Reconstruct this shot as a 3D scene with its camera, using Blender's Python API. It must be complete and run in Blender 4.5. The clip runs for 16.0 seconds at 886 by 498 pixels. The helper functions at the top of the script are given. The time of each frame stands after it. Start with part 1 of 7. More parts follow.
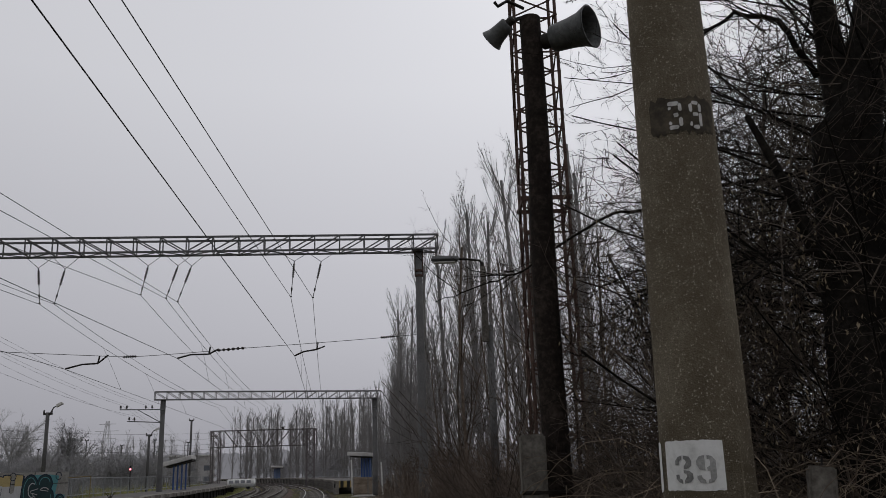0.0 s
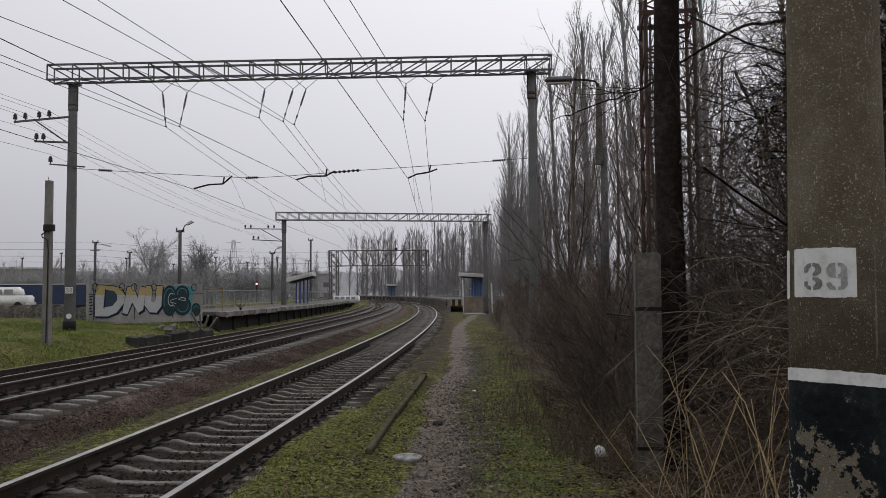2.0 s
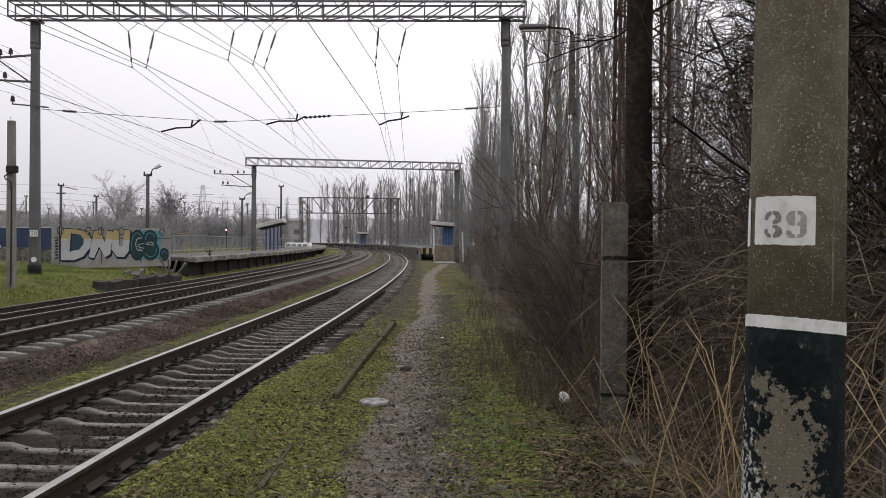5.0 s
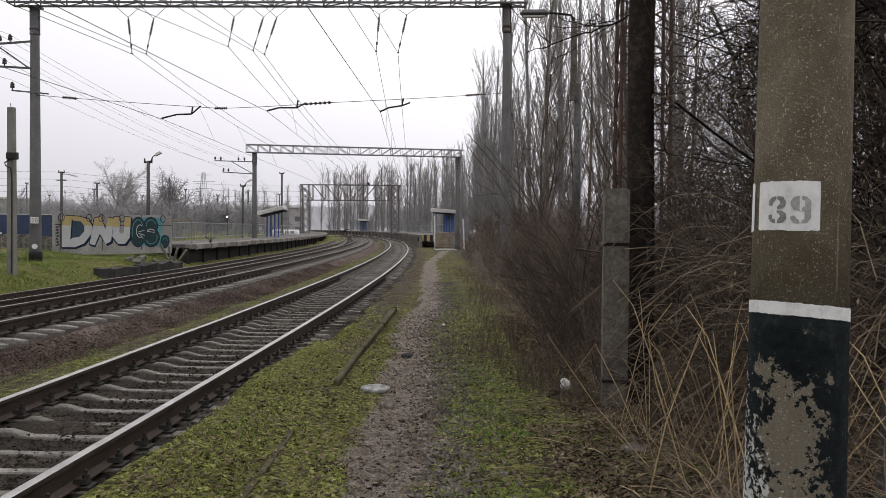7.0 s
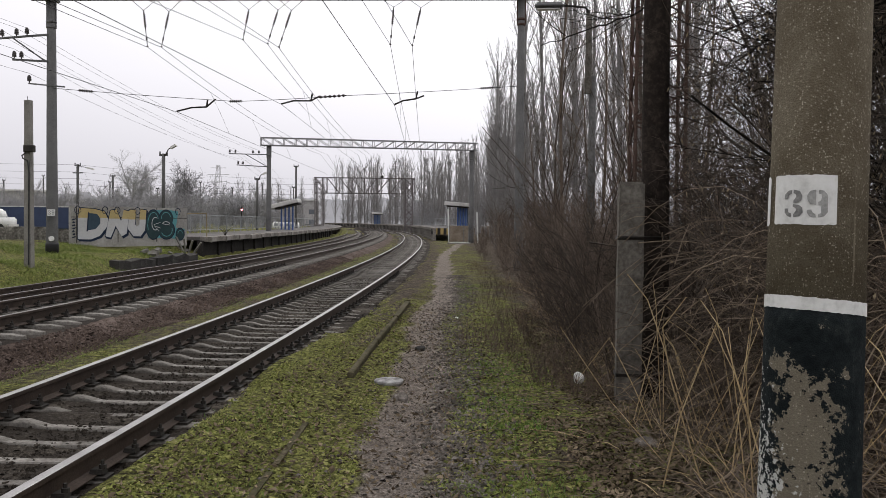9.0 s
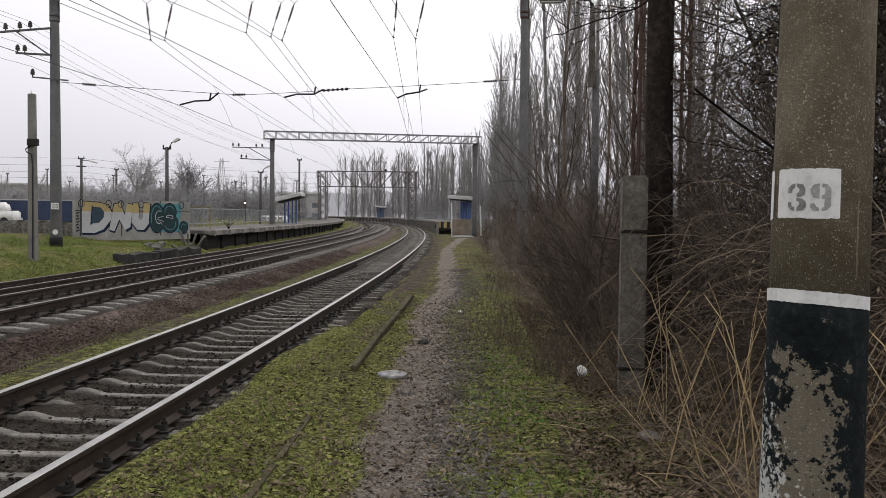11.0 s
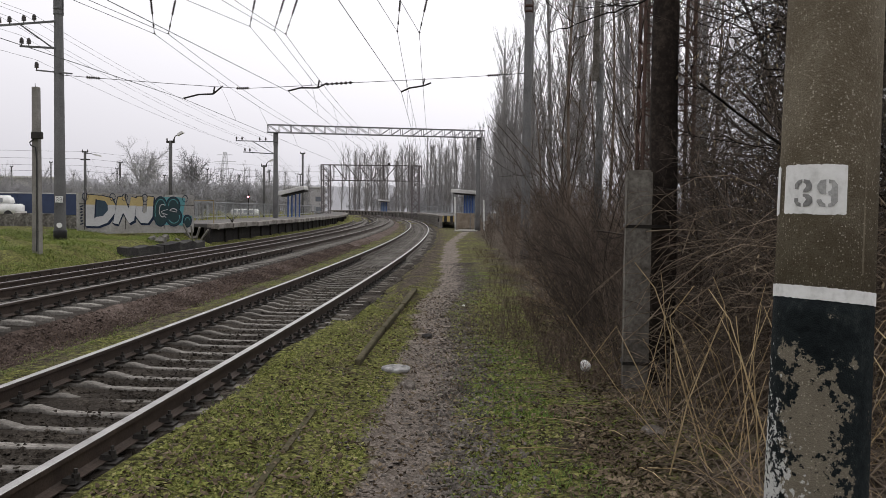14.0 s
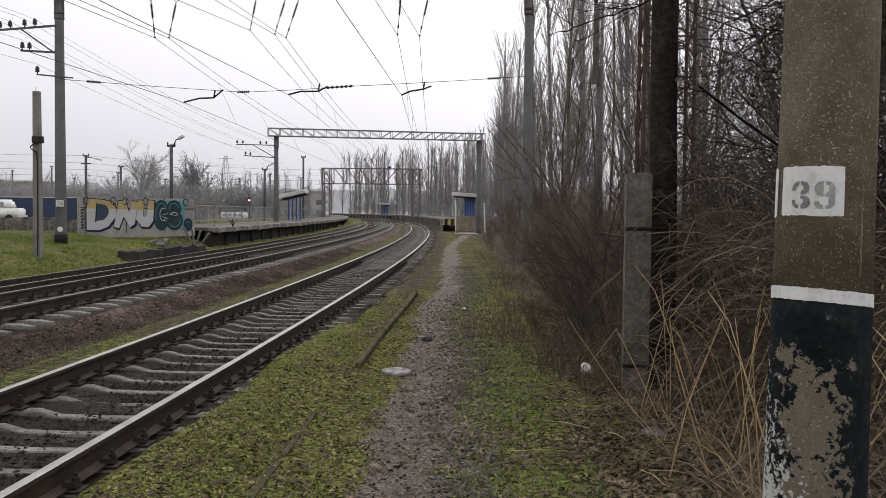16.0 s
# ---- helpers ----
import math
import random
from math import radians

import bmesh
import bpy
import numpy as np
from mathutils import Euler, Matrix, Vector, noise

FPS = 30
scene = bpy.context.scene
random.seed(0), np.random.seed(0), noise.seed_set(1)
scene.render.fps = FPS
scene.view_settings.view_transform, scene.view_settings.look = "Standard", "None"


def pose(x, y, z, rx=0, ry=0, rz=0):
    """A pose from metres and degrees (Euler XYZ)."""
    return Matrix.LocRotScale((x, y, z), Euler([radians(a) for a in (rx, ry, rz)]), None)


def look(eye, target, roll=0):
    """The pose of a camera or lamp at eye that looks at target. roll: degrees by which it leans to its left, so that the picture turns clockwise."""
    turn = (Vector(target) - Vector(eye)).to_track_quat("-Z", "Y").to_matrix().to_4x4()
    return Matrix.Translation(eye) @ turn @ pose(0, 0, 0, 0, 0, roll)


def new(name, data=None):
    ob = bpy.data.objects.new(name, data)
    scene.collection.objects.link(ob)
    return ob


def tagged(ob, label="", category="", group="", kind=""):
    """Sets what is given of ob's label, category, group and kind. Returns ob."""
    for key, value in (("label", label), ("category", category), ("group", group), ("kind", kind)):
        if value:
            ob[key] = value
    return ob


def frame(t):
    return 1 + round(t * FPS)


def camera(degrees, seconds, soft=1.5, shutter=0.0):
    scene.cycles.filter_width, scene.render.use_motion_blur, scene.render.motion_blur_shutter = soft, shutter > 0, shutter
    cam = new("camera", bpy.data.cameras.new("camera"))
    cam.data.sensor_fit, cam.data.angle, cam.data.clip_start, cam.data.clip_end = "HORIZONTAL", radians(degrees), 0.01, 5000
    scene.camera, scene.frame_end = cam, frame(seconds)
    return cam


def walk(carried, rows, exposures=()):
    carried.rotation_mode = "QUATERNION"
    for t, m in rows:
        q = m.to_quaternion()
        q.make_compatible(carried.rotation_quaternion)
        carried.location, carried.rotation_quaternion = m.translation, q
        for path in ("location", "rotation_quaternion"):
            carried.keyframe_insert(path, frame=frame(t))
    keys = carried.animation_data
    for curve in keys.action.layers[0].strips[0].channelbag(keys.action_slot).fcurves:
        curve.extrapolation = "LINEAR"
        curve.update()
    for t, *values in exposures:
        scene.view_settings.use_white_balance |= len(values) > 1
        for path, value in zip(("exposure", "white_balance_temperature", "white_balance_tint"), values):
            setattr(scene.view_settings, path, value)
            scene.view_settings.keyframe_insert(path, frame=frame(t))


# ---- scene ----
from itertools import product

# ---- camera and its way ----
cam = camera(54.6, 16.0, soft=0.7)
walk(cam, [
    (0, pose(0.049, -0.016, 1.719, 104.442, 1.760, -0.186)),
    (0.2, pose(0.049, -0.014, 1.709, 104.50, 1.898, -0.12)),
    (0.5, pose(0.044, -0.011, 1.689, 102.656, 2.084, -0.077)),
    (0.7, pose(0.032, -0.008, 1.671, 99.77, 1.879, 0.28)),
    (0.8, pose(0.023, -0.007, 1.662, 98.47, 1.622, 0.63)),
    (1, pose(0.005, -0.006, 1.647, 96.141, 1.065, 2.091)),
    (1.2, pose(-0.007, -0.011, 1.640, 94.84, 0.691, 3.90)),
    (1.5, pose(-0.014, -0.026, 1.638, 93.618, 0.434, 5.877)),
    (2, pose(-0.015, -0.035, 1.639, 92.954, 0.318, 6.972)),
    (2.5, pose(-0.008, -0.017, 1.639, 92.815, 0.247, 7.311)),
    (3, pose(-0.016, -0.031, 1.637, 92.665, 0.332, 7.436)),
    (3.5, pose(-0.015, -0.035, 1.634, 92.292, 0.331, 7.669)),
    (3.8, pose(0.003, -0.032, 1.625, 91.06, 0.051, 7.90)),
    (4, pose(0.013, -0.030, 1.621, 90.793, -0.248, 7.707)),
    (4.2, pose(0.013, -0.030, 1.621, 90.469, -0.479, 6.146)),
    (6.3, pose(0.014, 0.007, 1.612, 88.980, -0.410, 4.720)),
    (6.5, pose(0.014, 0.007, 1.612, 88.886, -0.420, 4.885)),
    (7, pose(0.008, 0.003, 1.611, 88.684, -0.451, 5.107)),
    (7.5, pose(0.010, 0.008, 1.611, 88.558, -0.488, 5.407)),
    (8, pose(0.004, -0.002, 1.610, 88.446, -0.533, 5.597)),
    (8.5, pose(0.004, -0.004, 1.612, 88.336, -0.553, 5.826)),
    (9, pose(0.006, -0.002, 1.611, 88.224, -0.585, 6.022)),
    (11.5, pose(0.008, -0.004, 1.612, 87.675, -0.584, 6.270)),
    (12, pose(0.005, -0.005, 1.612, 87.563, -0.598, 6.316)),
    (12.5, pose(0.001, -0.006, 1.611, 87.455, -0.638, 6.349)),
    (13, pose(0.001, -0.001, 1.613, 87.339, -0.668, 6.371)),
    (13.5, pose(-0.001, -0.007, 1.612, 87.324, -0.748, 6.373)),
    (14, pose(-0.003, -0.009, 1.616, 87.382, -0.711, 6.454)),
    (14.5, pose(0.000, -0.000, 1.613, 87.440, -0.800, 6.500)),
    (15, pose(0.001, 0.002, 1.613, 87.378, -0.819, 6.505)),
    (15.5, pose(0.003, -0.010, 1.614, 87.455, -0.722, 6.496)),
    (16, pose(0.007, -0.015, 1.614, 87.590, -0.571, 6.503)),], exposures=[(0.0, -0.90, 6300, 10), (0.7, -0.86, 6080, 10), (1.0, -0.54, 6120, 10), (1.5, -0.36, 6360, 10), (3.5, -0.30, 6370, 10), (4.2, 0.07, 6420, 10), (6.5, 0.23, 6500, 10), (16.0, 0.23, 6500, 10)])

# ---- world and light ----
world = bpy.data.worlds.new("overcast_sky")
scene.world = world
world.use_nodes = True
wn = world.node_tree
wn.nodes.clear()
sky = wn.nodes.new("ShaderNodeTexSky")
sky.sky_type = "NISHITA"
sky.sun_disc = False
sky.sun_elevation = radians(42)
sky.sun_rotation = radians(22)
sky.dust_density = 6.0
sky.air_density = 1.0
sky_gain = wn.nodes.new("ShaderNodeVectorMath")
sky_gain.operation = "SCALE"
sky_gain.inputs["Scale"].default_value = 0.11
grey_veil = wn.nodes.new("ShaderNodeHueSaturation")
grey_veil.inputs["Saturation"].default_value = 0.10
cloud_mix = wn.nodes.new("ShaderNodeMix")
cloud_mix.data_type = "RGBA"
cloud_mix.inputs[0].default_value = 0.90
sky_dir = wn.nodes.new("ShaderNodeTexCoord")
sky_up = wn.nodes.new("ShaderNodeSeparateXYZ")
cloud = wn.nodes.new("ShaderNodeValToRGB")  # overcast cloud, brighter towards the zenith
cloud.color_ramp.elements[0].position = 0.0
cloud.color_ramp.elements[0].color = (0.63, 0.615, 0.665, 1)
cloud.color_ramp.elements[1].position = 0.42
cloud.color_ramp.elements[1].color = (1.05, 1.035, 1.07, 1)
mid_sky = cloud.color_ramp.elements.new(0.16)
mid_sky.color = (0.84, 0.822, 0.872, 1)
wn.links.new(sky_dir.outputs["Generated"], sky_up.inputs[0])
wn.links.new(sky_up.outputs["Z"], cloud.inputs["Fac"])
# the hidden sun brightens the cloud on its side of the sky
glow_dot = wn.nodes.new("ShaderNodeVectorMath")
glow_dot.operation = "DOT_PRODUCT"
glow_dot.inputs[1].default_value = (0.253, 0.632, 0.733)
wn.links.new(sky_dir.outputs["Generated"], glow_dot.inputs[0])
glow = wn.nodes.new("ShaderNodeMapRange")
glow.interpolation_type = "SMOOTHSTEP"
for key, value in (("From Min", 0.30), ("From Max", 1.0), ("To Min", 0.92), ("To Max", 1.22)):
    glow.inputs[key].default_value = value
wn.links.new(glow_dot.outputs["Value"], glow.inputs["Value"])
glow_gain = wn.nodes.new("ShaderNodeVectorMath")
glow_gain.operation = "SCALE"
wn.links.new(cloud.outputs[0], glow_gain.inputs[0])
wn.links.new(glow.outputs[0], glow_gain.inputs["Scale"])
wn.links.new(glow_gain.outputs[0], cloud_mix.inputs[7])
bg = wn.nodes.new("ShaderNodeBackground")
bg.inputs["Strength"].default_value = 1.0
wout = wn.nodes.new("ShaderNodeOutputWorld")
wn.links.new(sky.outputs[0], sky_gain.inputs[0])
wn.links.new(sky_gain.outputs[0], grey_veil.inputs["Color"])
wn.links.new(grey_veil.outputs[0], cloud_mix.inputs[6])
wn.links.new(cloud_mix.outputs[2], bg.inputs["Color"])
wn.links.new(bg.outputs[0], wout.inputs["Surface"])

sun_data = bpy.data.lights.new("sun", "SUN")
sun_data.energy = 0.45
sun_data.angle = radians(40)
sun_data.color = (1.0, 0.97, 0.93)
sun = new("sun", sun_data)
sun.matrix_world = look((4, 8, 60), (0, 0, 0))


# ---- materials ----
def nodes_of(name):
    m = bpy.data.materials.new(name)
    m.use_nodes = True
    nt = m.node_tree
    return m, nt, nt.nodes["Principled BSDF"]


def add_noise(nt, coord, scale, detail=4.0, rough=0.6, dist=0.0):
    n = nt.nodes.new("ShaderNodeTexNoise")
    n.inputs["Scale"].default_value = scale
    n.inputs["Detail"].default_value = detail
    n.inputs["Roughness"].default_value = rough
    n.inputs["Distortion"].default_value = dist
    nt.links.new(coord, n.inputs["Vector"])
    return n.outputs["Fac"]


def ramp(nt, fac, stops):
    r = nt.nodes.new("ShaderNodeValToRGB")
    el = r.color_ramp.elements
    while len(el) < len(stops):
        el.new(0.5)
    for e, (p, c) in zip(el, stops):
        e.position = p
        e.color = (*c, 1) if len(c) == 3 else c
    nt.links.new(fac, r.inputs["Fac"])
    return r.outputs["Color"]


def mix(nt, fac, a, b, kind="MIX"):
    m = nt.nodes.new("ShaderNodeMix")
    m.data_type = "RGBA"
    m.blend_type = kind
    for sock, v in ((m.inputs[0], fac), (m.inputs[6], a), (m.inputs[7], b)):
        if isinstance(v, (int, float)):
            sock.default_value = v
        elif isinstance(v, tuple):
            sock.default_value = (*v, 1)
        else:
            nt.links.new(v, sock)
    return m.outputs[2]


def maths(nt, op, a, b=0.0):
    m = nt.nodes.new("ShaderNodeMath")
    m.operation = op
    for sock, v in zip(m.inputs, (a, b)):
        if isinstance(v, (int, float)):
            sock.default_value = v
        else:
            nt.links.new(v, sock)
    return m.outputs[0]


def bump(nt, bsdf, height, strength, distance=0.01):
    b = nt.nodes.new("ShaderNodeBump")
    b.inputs["Strength"].default_value = strength
    b.inputs["Distance"].default_value = distance
    nt.links.new(height, b.inputs["Height"])
    nt.links.new(b.outputs["Normal"], bsdf.inputs["Normal"])


def coords(nt, kind="Object"):
    if kind == "World":
        return nt.nodes.new("ShaderNodeNewGeometry").outputs["Position"]
    return nt.nodes.new("ShaderNodeTexCoord").outputs[kind]


def worn(name, dark, mid, light, fine=40.0, coarse=3.0, rough=0.85, metal=0.0, relief=0.4, depth=0.004, kind="Object", vary=0.0):
    """A surface with grain and larger stains; vary: brightness change from piece to piece."""
    m, nt, b = nodes_of(name)
    co = coords(nt, kind)
    f = add_noise(nt, co, fine, 6, 0.65)
    c = add_noise(nt, co, coarse, 5, 0.6, 0.4)
    s = maths(nt, "ADD", maths(nt, "MULTIPLY", f, 0.5), maths(nt, "MULTIPLY", c, 0.5))
    col = ramp(nt, s, [(0.34, dark), (0.5, mid), (0.66, light)])
    if vary:
        rnd = nt.nodes.new("ShaderNodeObjectInfo").outputs["Random"]
        isl = nt.nodes.new("ShaderNodeNewGeometry").outputs["Random Per Island"]
        g = maths(nt, "ADD", maths(nt, "MULTIPLY", maths(nt, "ADD", rnd, isl), vary), 1.0 - vary)
        gm = nt.nodes.new("ShaderNodeCombineColor")
        for k in range(3):
            nt.links.new(g, gm.inputs[k])
        col = mix(nt, 1.0, col, gm.outputs[0], "MULTIPLY")
    nt.links.new(col, b.inputs["Base Color"])
    b.inputs["Roughness"].default_value = rough
    b.inputs["Metallic"].default_value = metal
    b.inputs["Specular IOR Level"].default_value = 0.3 if rough < 0.75 else 0.08
    bump(nt, b, s, relief, depth)
    return m


def plain(name, col, rough=0.6, metal=0.0):
    return worn(name, tuple(v * 0.75 for v in col), col, tuple(min(1, v * 1.15) for v in col), 30, 2, rough, metal, 0.15, 0.002)


M_CONCRETE = worn("weathered_concrete", (0.12, 0.115, 0.10), (0.215, 0.205, 0.185), (0.30, 0.29, 0.265), 35, 2.0)
M_CONCRETE_DARK = worn("sooty_concrete", (0.018, 0.017, 0.016), (0.042, 0.040, 0.038), (0.095, 0.09, 0.082), 20, 1.5)
# soot colour blackened further for the shadow under the platform decks
M_SOOT_SHADE = worn("sooty_shaded_wall", (0.010, 0.009, 0.009), (0.025, 0.023, 0.022), (0.055, 0.05, 0.046), 12, 0.8)
M_SLEEPER = worn("grey_sleeper_concrete", (0.055, 0.050, 0.044), (0.165, 0.153, 0.137), (0.32, 0.303, 0.277), 26, 3, vary=0.38)
M_RAIL = worn("rusty_rail_steel", (0.026, 0.018, 0.014), (0.050, 0.036, 0.028), (0.08, 0.058, 0.046), 60, 4, 0.7, 0.3)
M_RAILTOP = worn("polished_rail_head", (0.20, 0.19, 0.18), (0.33, 0.32, 0.31), (0.46, 0.45, 0.44), 80, 3, 0.40, 1.0, 0.08, 0.001)
M_RAILTOP_DULL = worn("dull_rail_head", (0.07, 0.06, 0.05), (0.125, 0.11, 0.098), (0.20, 0.185, 0.17), 80, 3, 0.5, 0.6, 0.1, 0.001)
M_IRON = worn("dark_greasy_iron", (0.012, 0.011, 0.010), (0.028, 0.025, 0.022), (0.05, 0.043, 0.036), 50, 6, 0.65, 0.3)
M_BALLAST = worn("grey_brown_ballast", (0.010, 0.008, 0.0065), (0.031, 0.026, 0.021), (0.115, 0.10, 0.083), 28, 0.8, 0.95, 0, 1.0, 0.03, "World", vary=0.45)
M_BALLAST_RED = worn("reddish_ballast", (0.034, 0.025, 0.021), (0.084, 0.062, 0.052), (0.195, 0.155, 0.134), 28, 0.8, 0.95, 0, 1.0, 0.03, "World", vary=0.45)
M_STEEL_GREY = worn("grey_painted_steel", (0.07, 0.07, 0.072), (0.12, 0.12, 0.122), (0.18, 0.178, 0.175), 20, 1.0, 0.6, 0.2, 0.1)
M_STEEL_BROWN = worn("rust_brown_steel", (0.05, 0.030, 0.024), (0.085, 0.055, 0.045), (0.13, 0.09, 0.075), 30, 1.5, 0.75, 0.2, 0.2)
M_MAST = worn("dark_mast_concrete", (0.07, 0.07, 0.07), (0.115, 0.114, 0.113), (0.165, 0.162, 0.16), 25, 1.0)
M_WIRE = plain("dark_wire", (0.035, 0.034, 0.036), 0.6)
M_INSUL = plain("brown_insulator", (0.035, 0.028, 0.026), 0.3)
M_WOOD_TAR = worn("tarred_wood", (0.010, 0.008, 0.007), (0.024, 0.019, 0.016), (0.062, 0.049, 0.040), 18, 2.2, 0.9, 0, 0.8, 0.006)
M_WHITE = worn("chalky_white_paint", (0.55, 0.55, 0.53), (0.72, 0.72, 0.70), (0.80, 0.80, 0.79), 30, 5, 0.8, 0, 0.2)
M_STENCIL = worn("faded_black_stencil", (0.10, 0.10, 0.10), (0.19, 0.19, 0.185), (0.34, 0.335, 0.32), 60, 14, 0.8, 0, 0.1)
M_BLUE = plain("blue_paint", (0.045, 0.095, 0.26), 0.5)
M_ROOFWHITE = worn("dirty_white_roof", (0.35, 0.34, 0.32), (0.55, 0.54, 0.52), (0.68, 0.67, 0.65), 10, 1.5)
M_YELLOW = plain("yellow_paint", (0.42, 0.31, 0.12), 0.6)
M_BLACK = plain("black_paint", (0.02, 0.02, 0.021), 0.6)
M_ASPHALT = worn("platform_asphalt", (0.075, 0.07, 0.066), (0.125, 0.118, 0.112), (0.18, 0.172, 0.165), 15, 0.7, 0.9, kind="World")
M_BARK = worn("grey_brown_bark", (0.05, 0.042, 0.036), (0.10, 0.085, 0.072), (0.17, 0.15, 0.13), 25, 2, 0.95, 0, 0.6)
M_BARK_DARK = worn("dark_wet_bark", (0.006, 0.005, 0.005), (0.016, 0.014, 0.012), (0.038, 0.033, 0.028), 18, 2, 0.95, 0, 0.9, 0.01)
M_TWIG = worn("brown_twigs", (0.07, 0.055, 0.044), (0.135, 0.107, 0.086), (0.24, 0.197, 0.16), 9, 0.8, 0.9, 0, 0.1, vary=0.62)
M_TWIG_RED = worn("reddish_twigs", (0.06, 0.046, 0.037), (0.11, 0.086, 0.069), (0.18, 0.145, 0.118), 9, 0.8, 0.9, 0, 0.1, vary=0.62)
# lifted towards sky grey: haze painted into the distant bark
M_FAR_TREE = worn("haze_paled_bark", (0.27, 0.264, 0.266), (0.36, 0.354, 0.356), (0.44, 0.434, 0.434), 4, 0.3, 0.95, 0, 0.1)
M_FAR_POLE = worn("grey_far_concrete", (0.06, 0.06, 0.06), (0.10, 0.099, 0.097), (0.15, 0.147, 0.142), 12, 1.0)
# far gantry's grey is raised to imitate haze
M_STEEL_FAR = worn("hazed_weathered_steel", (0.17, 0.165, 0.17), (0.225, 0.22, 0.225), (0.28, 0.275, 0.28), 12, 1.0, 0.75, 0, 0.1)
# portal brown with some haze grey painted in
M_PORTAL = worn("hazed_brown_steel", (0.12, 0.105, 0.105), (0.16, 0.143, 0.145), (0.21, 0.19, 0.19), 12, 1.0, 0.8, 0, 0.1)
M_STUB = worn("stained_stub_concrete", (0.045, 0.040, 0.034), (0.125, 0.115, 0.10), (0.22, 0.205, 0.182), 22, 2.2)
# pylon colour is nearly white in place of mist
M_HAZE_STEEL = plain("haze_paled_pylon_steel", (0.60, 0.60, 0.62), 0.8)
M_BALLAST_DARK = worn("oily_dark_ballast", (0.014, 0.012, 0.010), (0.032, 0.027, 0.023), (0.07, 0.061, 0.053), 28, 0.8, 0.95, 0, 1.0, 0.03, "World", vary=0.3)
# poplar twigs carry the mist's paleness in their base colour
M_POPLAR = worn("haze_paled_poplar_twigs", (0.15, 0.143, 0.138), (0.235, 0.226, 0.22), (0.33, 0.32, 0.31), 5, 0.3, 0.95, 0, 0.1)
M_STRAW = worn("dry_straw", (0.20, 0.14, 0.07), (0.36, 0.27, 0.15), (0.50, 0.40, 0.25), 14, 2, 0.8, 0, 0.1, vary=0.3)
M_LEAF_DRY = worn("dry_hanging_leaves", (0.12, 0.09, 0.055), (0.22, 0.175, 0.115), (0.34, 0.285, 0.20), 20, 2, 0.8, 0, 0.1, vary=0.35)
M_CRUMB = worn("dark_soil_crumbs", (0.010, 0.008, 0.006), (0.030, 0.024, 0.018), (0.08, 0.064, 0.048), 30, 4, 0.95, 0, 0.3, vary=0.4)
M_STONE = worn("path_stones", (0.045, 0.039, 0.034), (0.12, 0.106, 0.093), (0.29, 0.262, 0.235), 30, 4, 0.9, 0, 0.3, vary=0.45)


def grass_material():
    m, nt, b = nodes_of("short_mossy_grass")
    co = coords(nt, "World")
    isl = nt.nodes.new("ShaderNodeNewGeometry").outputs["Random Per Island"]
    big = add_noise(nt, co, 0.9, 4)
    s = maths(nt, "ADD", maths(nt, "MULTIPLY", isl, 0.55), maths(nt, "MULTIPLY", big, 0.55))
    col = ramp(nt, s, [(0.15, (0.040, 0.044, 0.013)), (0.4, (0.108, 0.122, 0.030)), (0.65, (0.205, 0.215, 0.060)), (0.95, (0.33, 0.30, 0.14))])
    nt.links.new(col, b.inputs["Base Color"])
    b.inputs["Roughness"].default_value = 0.8
    b.inputs["Specular IOR Level"].default_value = 0.12
    return m


M_GRASS = grass_material()


def ground_material():
    """Soil with moss; the attributes dirt and moss, carried by the sheet, say where the trodden path and the green lie."""
    m, nt, b = nodes_of("mossy_ground")
    co = coords(nt, "World")
    fine = add_noise(nt, co, 45, 8, 0.7)
    mid = add_noise(nt, co, 7, 6, 0.65, 0.5)
    big = add_noise(nt, co, 0.8, 5, 0.6, 0.5)
    clump = add_noise(nt, co, 17, 3, 0.5, 0.8)
    soil = ramp(nt, maths(nt, "ADD", maths(nt, "MULTIPLY", fine, 0.6), maths(nt, "MULTIPLY", mid, 0.4)),
                [(0.38, (0.016, 0.012, 0.008)), (0.5, (0.064, 0.050, 0.037)), (0.62, (0.17, 0.14, 0.105))])
    moss = ramp(nt, maths(nt, "ADD", maths(nt, "MULTIPLY", clump, 0.5), maths(nt, "ADD", maths(nt, "MULTIPLY", fine, 0.3), maths(nt, "MULTIPLY", mid, 0.2))),
                [(0.40, (0.016, 0.014, 0.008)), (0.49, (0.084, 0.084, 0.024)), (0.59, (0.235, 0.24, 0.074))])
    dirt = ramp(nt, maths(nt, "ADD", maths(nt, "MULTIPLY", fine, 0.65), maths(nt, "MULTIPLY", mid, 0.35)),
                [(0.37, (0.045, 0.037, 0.030)), (0.5, (0.175, 0.147, 0.124)), (0.63, (0.35, 0.305, 0.265))])
    am = nt.nodes.new("ShaderNodeAttribute")
    am.attribute_name = "moss"
    ad = nt.nodes.new("ShaderNodeAttribute")
    ad.attribute_name = "dirt"
    patch = maths(nt, "ADD", maths(nt, "MULTIPLY", big, 0.9), maths(nt, "MULTIPLY", mid, 0.7))
    mf = ramp(nt, maths(nt, "ADD", am.outputs["Fac"], maths(nt, "SUBTRACT", patch, 0.8)), [(0.35, (0, 0, 0)), (0.62, (1, 1, 1))])
    df = ramp(nt, maths(nt, "ADD", ad.outputs["Fac"], maths(nt, "MULTIPLY", maths(nt, "SUBTRACT", mid, 0.5), 0.8)), [(0.38, (0, 0, 0)), (0.6, (1, 1, 1))])
    col = mix(nt, df, mix(nt, mf, soil, moss), dirt)
    nt.links.new(col, b.inputs["Base Color"])
    b.inputs["Roughness"].default_value = 0.93
